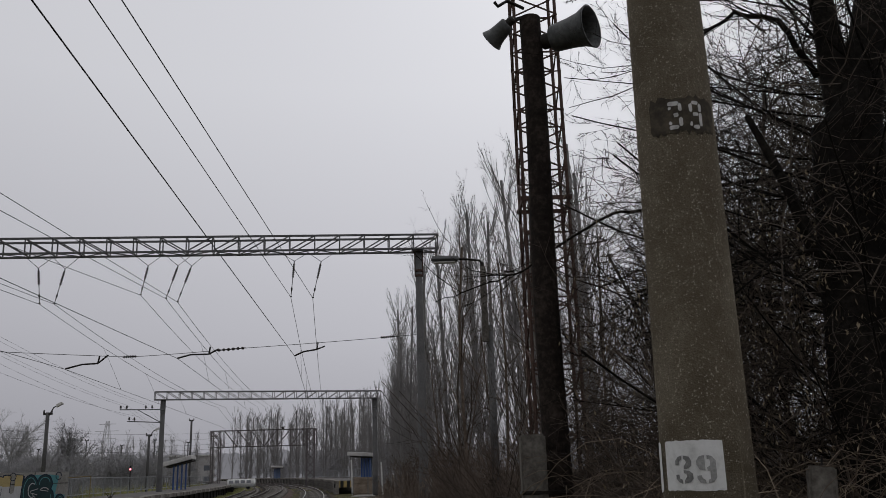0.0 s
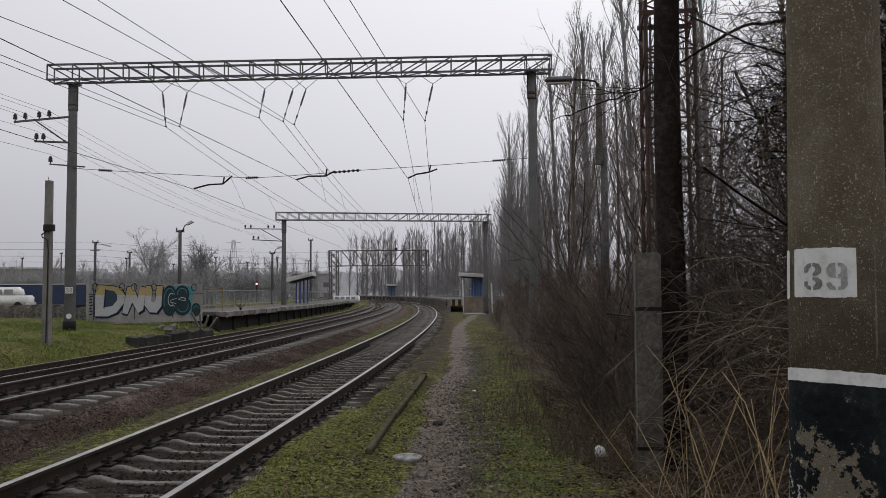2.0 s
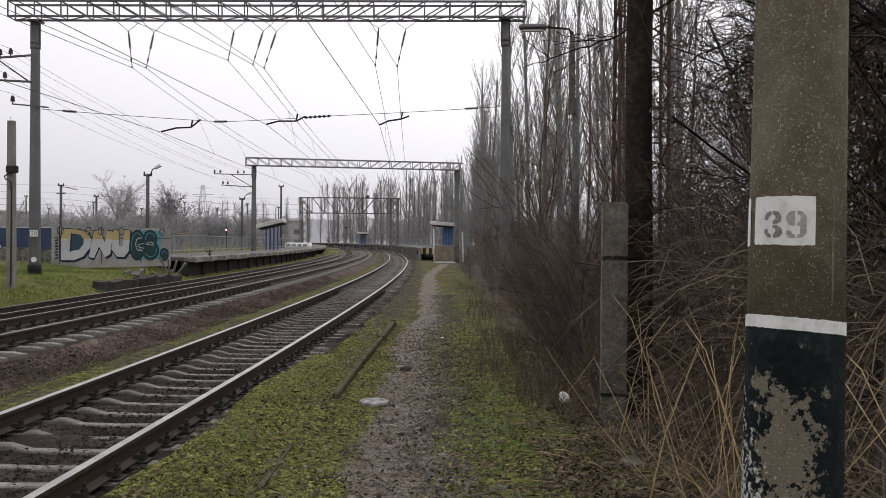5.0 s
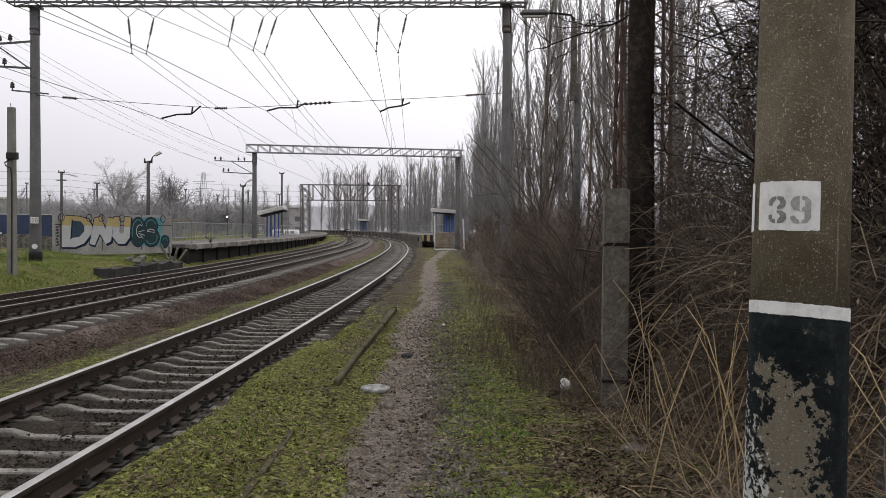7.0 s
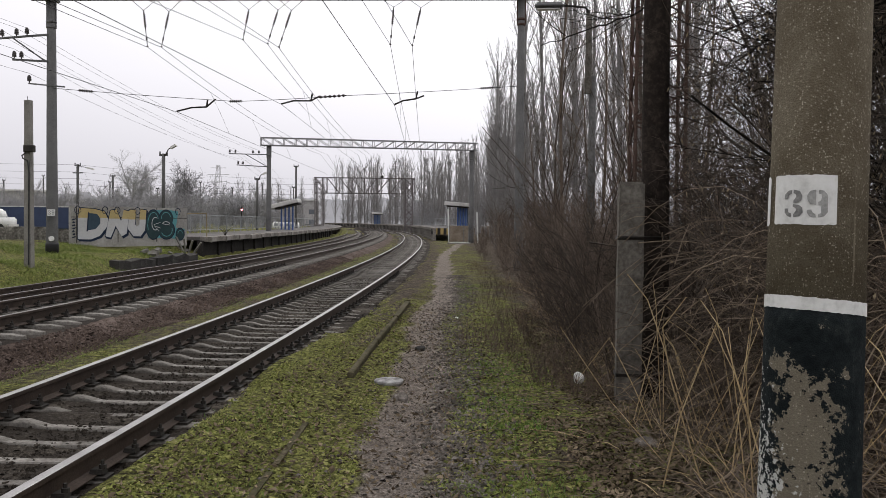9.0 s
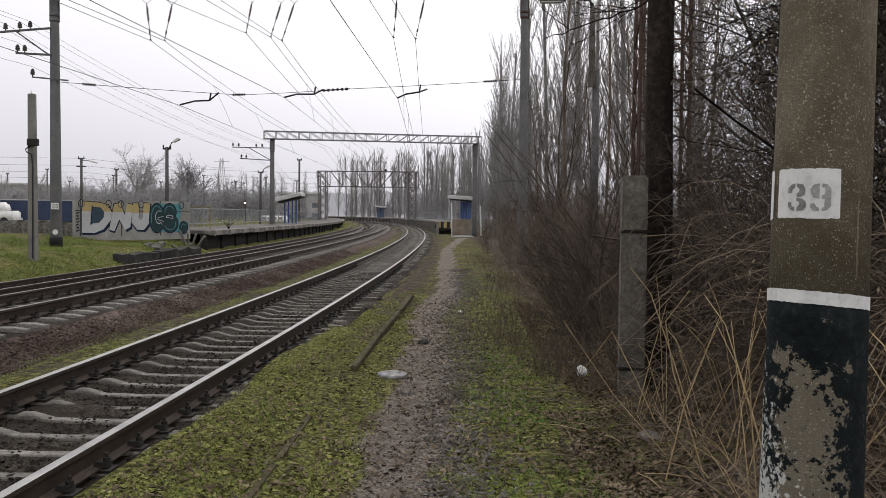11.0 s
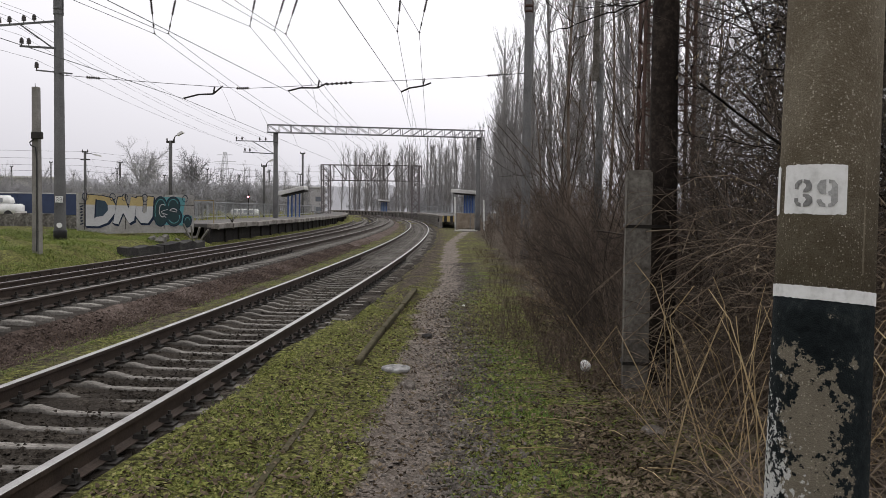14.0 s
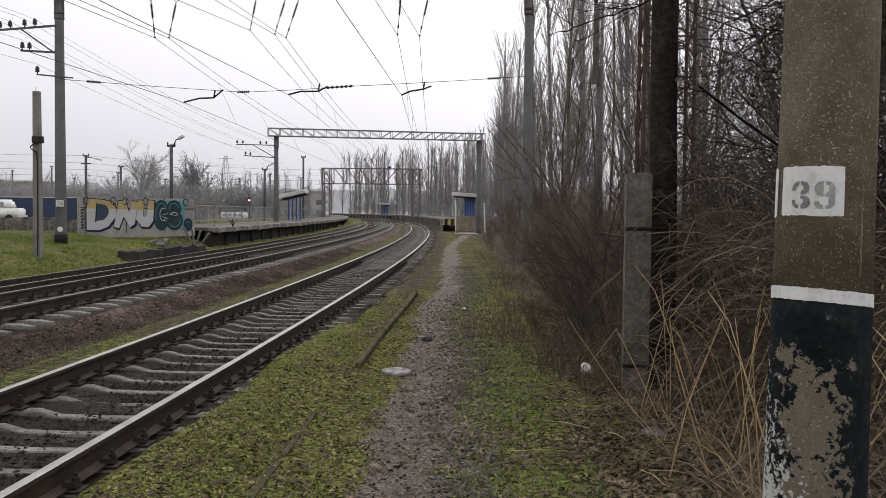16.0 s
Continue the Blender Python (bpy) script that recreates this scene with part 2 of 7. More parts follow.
    b.inputs["Specular IOR Level"].default_value = 0.08
    bump(nt, b, maths(nt, "ADD", fine, maths(nt, "ADD", clump, mid)), 1.0, 0.035)
    return m


M_GROUND = ground_material()


def pole_concrete():
    """Exposed-aggregate concrete: buff matrix with pale chips."""
    m, nt, b = nodes_of("exposed_aggregate_concrete")
    co = coords(nt)
    v = nt.nodes.new("ShaderNodeTexVoronoi")
    v.inputs["Scale"].default_value = 160
    nt.links.new(co, v.inputs["Vector"])
    big = add_noise(nt, co, 3.2, 5, 0.65, 0.3)
    fine = add_noise(nt, co, 150, 4, 0.7)
    base = ramp(nt, maths(nt, "ADD", maths(nt, "MULTIPLY", big, 0.6), maths(nt, "MULTIPLY", fine, 0.4)),
                [(0.3, (0.074, 0.060, 0.040)), (0.5, (0.142, 0.120, 0.085)), (0.68, (0.22, 0.194, 0.147))])
    pick = nt.nodes.new("ShaderNodeSeparateColor")
    nt.links.new(v.outputs["Color"], pick.inputs[0])
    chip = maths(nt, "MULTIPLY", maths(nt, "GREATER_THAN", pick.outputs[0], 0.64), maths(nt, "LESS_THAN", v.outputs["Distance"], maths(nt, "MULTIPLY", pick.outputs[1], 0.52)))
    darkchip = maths(nt, "MULTIPLY", maths(nt, "LESS_THAN", pick.outputs[0], 0.18), maths(nt, "LESS_THAN", v.outputs["Distance"], 0.45))
    col = mix(nt, maths(nt, "MULTIPLY", chip, maths(nt, "ADD", maths(nt, "MULTIPLY", pick.outputs[2], 0.6), 0.2)), base, (0.58, 0.53, 0.44))
    col = mix(nt, maths(nt, "MULTIPLY", darkchip, 0.6), col, (0.09, 0.07, 0.05))
    nt.links.new(col, b.inputs["Base Color"])
    b.inputs["Roughness"].default_value = 0.9
    b.inputs["Specular IOR Level"].default_value = 0.08
    bump(nt, b, maths(nt, "ADD", v.outputs["Distance"], fine), 0.5, 0.004)
    return m, nt, b, col


def chipped_paint():
    """Black-green paint on the pole's foot, flaked off in patches to the concrete."""
    m, nt, b, bare = pole_concrete()
    m.name = "flaking_black_paint"
    co = coords(nt)
    n1 = add_noise(nt, co, 8.0, 8, 0.66, 0.5)
    n2 = add_noise(nt, co, 38, 6, 0.68)
    sep = nt.nodes.new("ShaderNodeSeparateXYZ")
    nt.links.new(co, sep.inputs[0])
    # flakes gather on the face beside the path, below the fresh top coat
    face = maths(nt, "MULTIPLY", maths(nt, "ADD", maths(nt, "MULTIPLY", sep.outputs["X"], -0.454), maths(nt, "MULTIPLY", sep.outputs["Y"], -0.891)), 3.6)
    face = maths(nt, "SUBTRACT", face, 0.49)
    top = maths(nt, "MULTIPLY", maths(nt, "SUBTRACT", 1.53, sep.outputs["Z"]), 1.1)
    top = maths(nt, "MINIMUM", top, 0.15)
    keep = maths(nt, "ADD", maths(nt, "ADD", maths(nt, "MULTIPLY", n1, 1.15), maths(nt, "MULTIPLY", n2, 0.85)), maths(nt, "ADD", face, top))
    f = maths(nt, "GREATER_THAN", keep, 1.215)
    # small chips all over the coat
    n3 = add_noise(nt, co, 24, 7, 0.72, 0.6)
    f = maths(nt, "MAXIMUM", f, maths(nt, "GREATER_THAN", maths(nt, "ADD", n3, maths(nt, "MULTIPLY", top, 0.35)), 0.69))
    paint = ramp(nt, maths(nt, "ADD", maths(nt, "MULTIPLY", n2, 0.5), maths(nt, "MULTIPLY", n1, 0.5)), [(0.36, (0.006, 0.008, 0.009)), (0.52, (0.014, 0.018, 0.019)), (0.66, (0.034, 0.039, 0.038))])
    col = mix(nt, f, paint, mix(nt, 0.45, bare, (0.17, 0.155, 0.125)))
    # leftovers of an older whitewash low on the trackward edge
    side = maths(nt, "ADD", maths(nt, "MULTIPLY", sep.outputs["X"], -2.3), maths(nt, "MULTIPLY", sep.outputs["Y"], 1.1))
    low = maths(nt, "SUBTRACT", maths(nt, "MULTIPLY", maths(nt, "SUBTRACT", 1.20, sep.outputs["Z"]), 0.7), 0.53)
    chalk = ramp(nt, maths(nt, "ADD", maths(nt, "ADD", maths(nt, "MULTIPLY", n2, 2.2), maths(nt, "MULTIPLY", side, 0.75)), low), [(0.96, (0, 0, 0)), (0.98, (1, 1, 1))])
    col = mix(nt, chalk, col, (0.46, 0.46, 0.44))
    nt.links.new(col, b.inputs["Base Color"])
    return m


M_POLE = pole_concrete()[0]
M_POLE_PAINT = chipped_paint()


def graffiti_mat(name, c):
    return worn(name, tuple(v * 0.8 for v in c), c, tuple(min(1, v * 1.12) for v in c), 12, 1.2, 0.8, 0, 0.1)


# ---- mesh helpers ----
def part(name, bm, material, parent=None, label="", smooth=False):
    me = bpy.data.meshes.new(name)
    bm.to_mesh(me)
    bm.free()
    me.materials.append(material)
    if smooth:
        me.shade_smooth()
    ob = new(name, me)
    if parent:
        ob.parent = parent
    if label:
        ob["label"] = label
    return ob


def shared(name, me, parent, loc=(0, 0, 0), rz=0.0):
    ob = new(name, me)
    ob.parent = parent
    ob.location = loc
    ob.rotation_euler = (0, 0, rz)
    return ob


def thing(name, loc, label, category, group="", rz=0.0):
    e = new(name)
    e.empty_display_size = 0.2
    e.location = loc
    e.rotation_euler = (0, 0, rz)
    return tagged(e, label, category, group)


def box(bm, c, s, m=None, taper=1.0):
    r = bmesh.ops.create_cube(bm, size=1.0)
    for v in r["verts"]:
        k = taper if v.co.z > 0 else 1.0
        v.co = Vector((v.co.x * s[0] * k + c[0], v.co.y * s[1] * k + c[1], v.co.z * s[2] + c[2]))
        if m:
            v.co = m @ v.co
    return r["verts"]


def bar(bm, a, b, w, h=None):
    """A square bar from a to b."""
    a, b = Vector(a), Vector(b)
    d = b - a
    q = d.to_track_quat("Z", "Y").to_matrix().to_4x4()
    box(bm, (0, 0, d.length / 2), (w, h or w, d.length), Matrix.Translation(a) @ q)


def rod(bm, a, b, r0, r1=None, n=8):
    a, b = Vector(a), Vector(b)
    d = b - a
    q = d.to_track_quat("Z", "Y").to_matrix().to_4x4()
    bmesh.ops.create_cone(bm, cap_ends=True, segments=n, radius1=r0, radius2=r0 if r1 is None else r1, depth=d.length,
                          matrix=Matrix.Translation((a + b) / 2) @ q)


def lathe(bm, profile, n=24, m=None):
    rings = []
    for r, z in profile:
        ring = [bm.verts.new((r * math.cos(2 * math.pi * k / n), r * math.sin(2 * math.pi * k / n), z)) for k in range(n)]
        if m:
            for v in ring:
                v.co = m @ v.co
        rings.append(ring)
    for lo, hi in zip(rings[:-1], rings[1:]):
        for k in range(n):
            bm.faces.new((lo[k], lo[(k + 1) % n], hi[(k + 1) % n], hi[k]))
    bm.faces.new(rings[0][::-1])
    bm.faces.new(rings[-1])


class Tubes:
    """Gathers thin tubes into one mesh."""

    def __init__(self):
        self.v, self.f = [], []

    def add(self, pts, r0, r1, n=3):
        base = len(self.v)
        last = len(pts) - 1
        for i, p in enumerate(pts):
            d = (pts[min(i + 1, last)] - pts[max(i - 1, 0)])
            d = d.normalized() if d.length > 1e-9 else Vector((0, 0, 1))
            u = d.cross(Vector((0.31, 0.17, 0.93)))
            u = u.normalized() if u.length > 1e-3 else d.orthogonal().normalized()
            w = d.cross(u)
            r = r0 + (r1 - r0) * i / max(last, 1)
            for k in range(n):
                a = 2 * math.pi * k / n
                self.v.append(p + u * (r * math.cos(a)) + w * (r * math.sin(a)))
        for i in range(last):
            for k in range(n):
                a, b = base + i * n + k, base + i * n + (k + 1) % n
                self.f.append((a, b, b + n, a + n))

    def mesh(self, name, material):
        me = bpy.data.meshes.new(name)
        me.from_pydata([tuple(p) for p in self.v], [], self.f)
        me.materials.append(material)
        me.shade_smooth()
        return me


# ---- the line of the tracks: arcs about one centre ----
ARC_R, X0, SLOPE = 860.0, -3.565, math.atan(0.0497)
CX, CY = X0 - ARC_R * math.cos(SLOPE), -ARC_R * math.sin(SLOPE)
OFF_M, OFF_L = 4.0, 7.5          # middle and far track, from the near one
Z_R, Z_M, Z_L = 0.0, 0.20, -0.09   # rail tops


def on_arc(s, off=0.0):
    """Place and heading s metres along, off metres to the left of the near track's middle."""
    a = SLOPE + s / ARC_R
    r = ARC_R - off
    return CX + r * math.cos(a), CY + r * math.sin(a), a


def off_of(x, y):
    """How far left of the near track's middle a place lies, and how far along."""
    return ARC_R - math.hypot(x - CX, y - CY), (math.atan2(y - CY, x - CX) - SLOPE) * ARC_R


def smooth(a, b, x):
    t = max(0.0, min(1.0, (x - a) / (b - a)))
    return t * t * (3 - 2 * t)


PATH = [(-0.70, -6), (-0.75, 2), (-0.86, 5.3), (-1.06, 7.2), (-1.14, 8.5), (-1.24, 9.7), (-1.70, 13.7), (-1.90, 14.7), (-2.15, 21.3), (-3.2, 30.6), (-5.0, 48.4), (-6.4, 76)]


def path_x(y):
    for (xa, ya), (xb, yb) in zip(PATH[:-1], PATH[1:]):
        if y <= yb:
            return xa + (xb - xa) * (y - ya) / (yb - ya)
    return PATH[-1][0]


def ground_z(x, y):
    off, s = off_of(x, y)
    z = -0.21
    z += 0.05 * noise.noise((x * 0.35, y * 0.35, 0)) + 0.02 * noise.noise((x * 1.7, y * 1.7, 3))
    if off > 1.0:
        z -= 0.10 * smooth(1.9, 2.6, off)
        z -= 0.20 * smooth(4.2, 6.2, off)
        z += smooth(8.6, 11.2, off) * 0.72 + smooth(11.2, 16.0, off) * 0.45
    for c, zt in ((0.0, -0.55), (OFF_M, -0.35), (OFF_L, -0.65)):
        k = 1 - smooth(1.15, 1.75, abs(off - c))
        if c == 0.0 and (off > 0 or s < 13):
            k = 1 - smooth(0.80, 1.05, abs(off))
        elif c == 0.0:
            k = 1 - smooth(1.05, 1.4, abs(off))
        z = z * (1 - k) + zt * k
    if 0.85 < abs(off) < 2.2 and s < 40:
        z += (0.085 if off < 0 and s < 13 else 0.05) * (1 - smooth(1.5, 2.2, abs(off)))
    if off < -1:
        z += 0.03 * smooth(-6, -12, off)
        z -= 0.035 * math.exp(-((x - path_x(y)) / 0.35) ** 2)
    return z


# ---- ground ----
def spread(lo, hi, step, far_lo, far_hi):
    vals = list(np.arange(lo, hi + 1e-6, step))
    d, v = step, lo
    while v > far_lo:
        d *= 1.35
        v -= d
        vals.insert(0, v)
    d, v = step, hi
    while v < far_hi:
        d *= 1.35
        v += d
        vals.append(v)
    return vals


def build_ground():
    xs = spread(-22, 8, 0.30, -2500, 2500)
    ys = spread(-2, 56, 0.35, -2500, 3500)
    verts, dirt, moss = [], [], []
    for y in ys:
        for x in xs:
            off, s = off_of(x, y)
            verts.append((x, y, ground_z(x, y)))
            dx = abs(x - path_x(y))
            half = 0.33 - 0.05 * smooth(8, 15, y) + 0.10 * noise.noise((y * 0.6, 1, 2)) + 0.10 * noise.noise((x * 2.0, y * 1.7, 3))
            w = 1 - smooth(half * 0.55, half * 1.5, dx)
            w = max(w, 0.30 * (1 - smooth(0.4, 0.8, abs(x - path_x(y) - 0.2))) if y < 40 else w)
            dirt.append(w if -6 < y < 80 else 0.0)
            g = 0.22
            if -6 < off < -0.9:
                g = 0.80 - 0.30 * smooth(7, 22, y) - 0.35 * (1 - smooth(-1.9, -1.3, -abs(off)) if off > -1.9 and y > 9 else 0)
                reach = 3.3 + 0.6 * smooth(6.0, 9.0, y)
                if off < -reach:
                    g -= 0.35 * smooth(-reach, -reach - 1.4, off)
            if off < -6:
                g = 0.15
            if 0.9 < off < 2.1:
                g = 0.50
            if off > 8.6:
                g = (0.80 if off < 13 else 0.62) + 0.25 * noise.noise((x * 0.45, y * 0.45, 6))
            moss.append(g)
    nx = len(xs)
    faces = [(j * nx + i, j * nx + i + 1, (j + 1) * nx + i + 1, (j + 1) * nx + i) for j in range(len(ys) - 1) for i in range(nx - 1)]
    me = bpy.data.meshes.new("ground")
    me.from_pydata(verts, [], faces)
    for key, vals in (("dirt", dirt), ("moss", moss)):
        at = me.attributes.new(key, "FLOAT", "POINT")
        at.data.foreach_set("value", vals)
    me.materials.append(M_GROUND)
    me.shade_smooth()
    tagged(new("ground", me), "mossy soil with a trodden dirt path beside the railway", "ground", kind="structure")


build_ground()


# ---- tracks ----
RAIL_PROFILE = [(-0.036, -0.004), (-0.030, 0), (0.030, 0), (0.036, -0.004), (0.037, -0.035), (0.012, -0.048), (0.009, -0.15), (0.03, -0.163), (0.075, -0.172), (0.075, -0.18),
                (-0.075, -0.18), (-0.075, -0.172), (-0.03, -0.163), (-0.009, -0.15), (-0.012, -0.048), (-0.037, -0.035)]


def stations(s0, s1):
    vals, s = [], s0
    while s < s1:
        vals.append(s)
        s += 0.8 if s < 60 else 3.0
    return vals + [s1]


def rail_mesh(name, off, z, s0, s1, head):
    n = len(RAIL_PROFILE)
    verts, faces, mats = [], [], []
    ss = stations(s0, s1)
    for s in ss:
        for u, w in RAIL_PROFILE:
            x, y, _ = on_arc(s, off + u)
            verts.append((x, y, z + w))
    for i in range(len(ss) - 1):
        for k in range(n):
            a, b = i * n + k, i * n + (k + 1) % n
            faces.append((a, a + n, b + n, b))
            mats.append(1 if k in (0, 1, 2) else 0)
    me = bpy.data.meshes.new(name)
    me.from_pydata(verts, [], faces)
    me.materials.append(M_RAIL)
    me.materials.append(head)
    me.polygons.foreach_set("material_index", mats)
    return me


def sleeper_mesh():
    """Concrete sleeper with raised rail seats and a waisted middle; its top at the seats is z = 0."""
    sec = [(-1.35, -0.045, 0.10), (-1.18, -0.012, 0.115), (-0.98, 0.0, 0.12), (-0.55, 0.0, 0.12), (-0.36, -0.045, 0.095), (0.0, -0.05, 0.09),
           (0.36, -0.045, 0.095), (0.55, 0.0, 0.12), (0.98, 0.0, 0.12), (1.18, -0.012, 0.115), (1.35, -0.045, 0.10)]
    bm = bmesh.new()
    rings = []
    for x, z, h in sec:
        h *= 0.74
        rings.append([bm.verts.new((x, -h, -0.2)), bm.verts.new((x, -h * 0.85, z - 0.012)), bm.verts.new((x, -h * 0.76, z)),
                      bm.verts.new((x, h * 0.76, z)), bm.verts.new((x, h * 0.85, z - 0.012)), bm.verts.new((x, h, -0.2))])
    for a, b in zip(rings[:-1], rings[1:]):
        for k in range(5):
            bm.faces.new((a[k], b[k], b[k + 1], a[k + 1]))
    bm.faces.new(rings[0])
    bm.faces.new(rings[-1][::-1])
    me = bpy.data.meshes.new("sleeper")
    bm.to_mesh(me)
    bm.free()
    me.materials.append(M_SLEEPER)
    return me


def clip_mesh():
    """Bolted clip beside the rail foot: plate, clamp, bolt and nut."""
    bm = bmesh.new()
    box(bm, (0.0, 0, 0.008), (0.11, 0.15, 0.016))
    box(bm, (-0.03, 0, 0.045), (0.10, 0.09, 0.035), taper=0.8)
    rod(bm, (0, 0, 0.02), (0, 0, 0.12), 0.013, n=6)
    rod(bm, (0, 0, 0.062), (0, 0, 0.09), 0.026, n=6)
    me = bpy.data.meshes.new("rail_clip")
    bm.to_mesh(me)
    bm.free()
    me.materials.append(M_IRON)
    return me


ME_SLEEPER, ME_CLIP = sleeper_mesh(), clip_mesh()
PITCH = 0.545


def build_track(label, off, z, s0, s1, head, clips, cant=0.0):
    t = thing("railway_track", (0, 0, 0), label, "railway track", "railway tracks")
    for side in (-0.795, 0.795):
        ob = new("rail", rail_mesh("rail", off + side, z - cant / 2 * (1 if side > 0 else -1), s0 - 20, s1 + 120, head))
        ob.parent = t
    rng = random.Random(int(off * 10) + 3)
    n = int((s1 - s0) / PITCH)
    for i in range(min(n, 295)):
        s = s0 + i * PITCH + rng.uniform(-0.02, 0.02)
        x, y, a = on_arc(s, off + rng.uniform(-0.02, 0.02))
        a += rng.uniform(-0.012, 0.012)
        sl = shared("sleeper", ME_SLEEPER, t, (x, y, z - 0.20 + rng.uniform(-0.008, 0.004)), a)
        sl.rotation_euler = (0, -cant / 1.59, a)
        if clips[0] < s < clips[1]:
            for side in (-0.795, 0.795):
                for k in (-1, 1):
                    cx, cy, _ = on_arc(s, off + side - k * 0.10)
                    shared("rail_clip", ME_CLIP, t, (cx, cy, z - 0.195 - cant / 2 * (1 if side > 0 else -1)), a + (0 if k > 0 else math.pi))
    return t


def build_bed(name, label, off, z, s0, s1, material, left, right, cant=0.0, shoulder=None, heap=0.0):
    """Ballast: flat between the sleepers, falling away on both sides."""
    prof = [(left, -0.62), (left * 0.80, -0.42), (1.45, -0.295), (1.3, -0.29), (1.0, -0.25), (0.8, -0.235), (0.5, -0.247), (0.2, -0.272), (-0.2, -0.272), (-0.5, -0.247),
            (-0.8, -0.235), (-1.0, -0.232), (-1.3, -0.238), (-1.45, -0.26), (-right * 0.80, -0.42), (-right, -0.62)]
    verts, ss, s = [], [], s0
    while s < s1:
        ss.append(s)
        s += 0.16 if s < 30 else (0.5 if s < 70 else 4.0)
    for s in ss:
        for u, w in prof:
            x, y, _ = on_arc(s, off + u)
            e = noise.noise((x * 5, y * 5, 1)) * 0.030 + noise.noise((x * 1.1, y * 1.1, 7)) * 0.025
            w2 = w + (heap if -1.5 < u < -0.9 else 0.0)
            verts.append((x, y, z + w2 + e - max(-1.45, min(1.45, u)) * cant / 1.59))
    n = len(prof)
    faces = [(i * n + k, i * n + k + 1, (i + 1) * n + k + 1, (i + 1) * n + k) for i in range(len(ss) - 1) for k in range(n - 1)]
    me = bpy.data.meshes.new(name)
    me.from_pydata(verts, [], faces)
    me.materials.append(material)
    if shoulder:
        me.materials.append(shoulder)
        me.polygons.foreach_set("material_index", [1 if i % (n - 1) >= n - 3 else 0 for i in range(len(faces))])
    tagged(new(name, me), label, "ballast", kind="structure")


build_bed("ballast_bed", "grey-brown crushed stone under the near track", 0, Z_R, -14, 300, M_BALLAST, 2.1, 2.2, 0.0, None, 0.022)
build_bed("ballast_bed", "dark crushed stone under the middle track", OFF_M, Z_M, -10, 300, M_BALLAST_DARK, 1.9, 2.2, 0.07, M_BALLAST_RED, -0.035)
build_bed("ballast_bed", "dark crushed stone under the far track", OFF_L, Z_L, -10, 300, M_BALLAST_DARK, 2.3, 1.9, 0.10)
build_track("near track with shiny rails on grey concrete sleepers", 0.0, Z_R, -8, 150, M_RAILTOP, (1.5, 30))
build_track("middle track with worn rails on concrete sleepers", OFF_M, Z_M, -2, 155, M_RAILTOP_DULL, (6, 30), 0.07)
build_track("far track with rusty rails on concrete sleepers", OFF_L, Z_L, 4, 160, M_RAILTOP_DULL, (16, 32), 0.10)


# ---- platforms ----
def slab_mesh(name, w, l, t, material, lip=0.0):
    bm = bmesh.new()
    box(bm, (0, 0, -t / 2), (w, l, t))
    bmesh.ops.bevel(bm, geom=bm.edges[:], offset=0.012, segments=1, affect="EDGES")
    me = bpy.data.meshes.new(name)
    bm.to_mesh(me)
    bm.free()
    me.materials.append(material)
    return me


M_EDGE = worn("pale_platform_edge", (0.065, 0.058, 0.05), (0.19, 0.175, 0.155), (0.36, 0.34, 0.315), 9, 0.7)


def build_platform(name, label, off_edge, side, z, s0, s1, width, post_in, post_mat):
    """Slabs on recessed supports along a track; side +1: deck to the left of its edge."""
    p = tagged(thing(name, (0, 0, 0), label, "platform"), kind="structure")
    edge = slab_mesh("edge_slab", 0.55, 2.96, 0.26, M_EDGE)
    deck = slab_mesh("deck_slab", width - 0.55, 2.98, 0.18, M_ASPHALT)
    bm = bmesh.new()
    box(bm, (0, 0, -0.75), (0.30, 0.35, 1.5))
    post = bpy.data.meshes.new("support_post")
    bm.to_mesh(post)
    bm.free()
    post.materials.append(post_mat)
    bm = bmesh.new()
    box(bm, (0, 0, -0.13), (0.05, 0.10, 0.26))
    brk = bpy.data.meshes.new("edge_bracket")
    bm.to_mesh(brk)
    bm.free()
    brk.materials.append(M_EDGE)
    rng = random.Random(5)
    s = s0
    i = 0
    while s < s1:
        x, y, a = on_arc(s + 1.5, off_edge + side * 0.275)
        shared("edge_slab", edge, p, (x, y, z + rng.uniform(-0.02, 0.02)), a + rng.uniform(-0.006, 0.006))
        x, y, a = on_arc(s + 1.5, off_edge + side * (0.55 + (width - 0.55) / 2))
        shared("deck_slab", deck, p, (x, y, z - 0.006), a)
        x, y, a = on_arc(s, off_edge + side * post_in)
        shared("support_post", post, p, (x, y, z - 0.19), a)
        x, y, a = on_arc(s + 0.02, off_edge - side * 0.02)
        shared("edge_bracket", brk, p, (x, y, z - 0.03), a)
        s += 3.0
        i += 1
    verts = []
    ss = list(np.arange(s0 + 0.3, s1, 3.0))
    for s in ss:
        x, y, _ = on_arc(s, off_edge + side * 0.45)
        verts += [(x, y, z - 0.19), (x, y, z - 1.7)]
    # recess wall, its near-black colour holding the deck's shade as well as soot
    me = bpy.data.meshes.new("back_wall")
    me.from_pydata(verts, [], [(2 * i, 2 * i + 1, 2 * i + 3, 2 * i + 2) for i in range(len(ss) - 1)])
    me.materials.append(M_SOOT_SHADE)
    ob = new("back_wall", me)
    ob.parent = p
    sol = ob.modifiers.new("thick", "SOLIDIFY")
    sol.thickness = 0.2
    return p


build_platform("platform_1", "left platform of concrete slabs with a pale chipped edge", OFF_L + 1.85, 1, 0.77, 42.5, 300, 4.2, 0.5, M_SOOT_SHADE)
build_platform("platform_2", "curved platform beside the near track with a white edge", -1.95, -1, 1.05, 84, 330, 4.2, 0.2, M_EDGE)


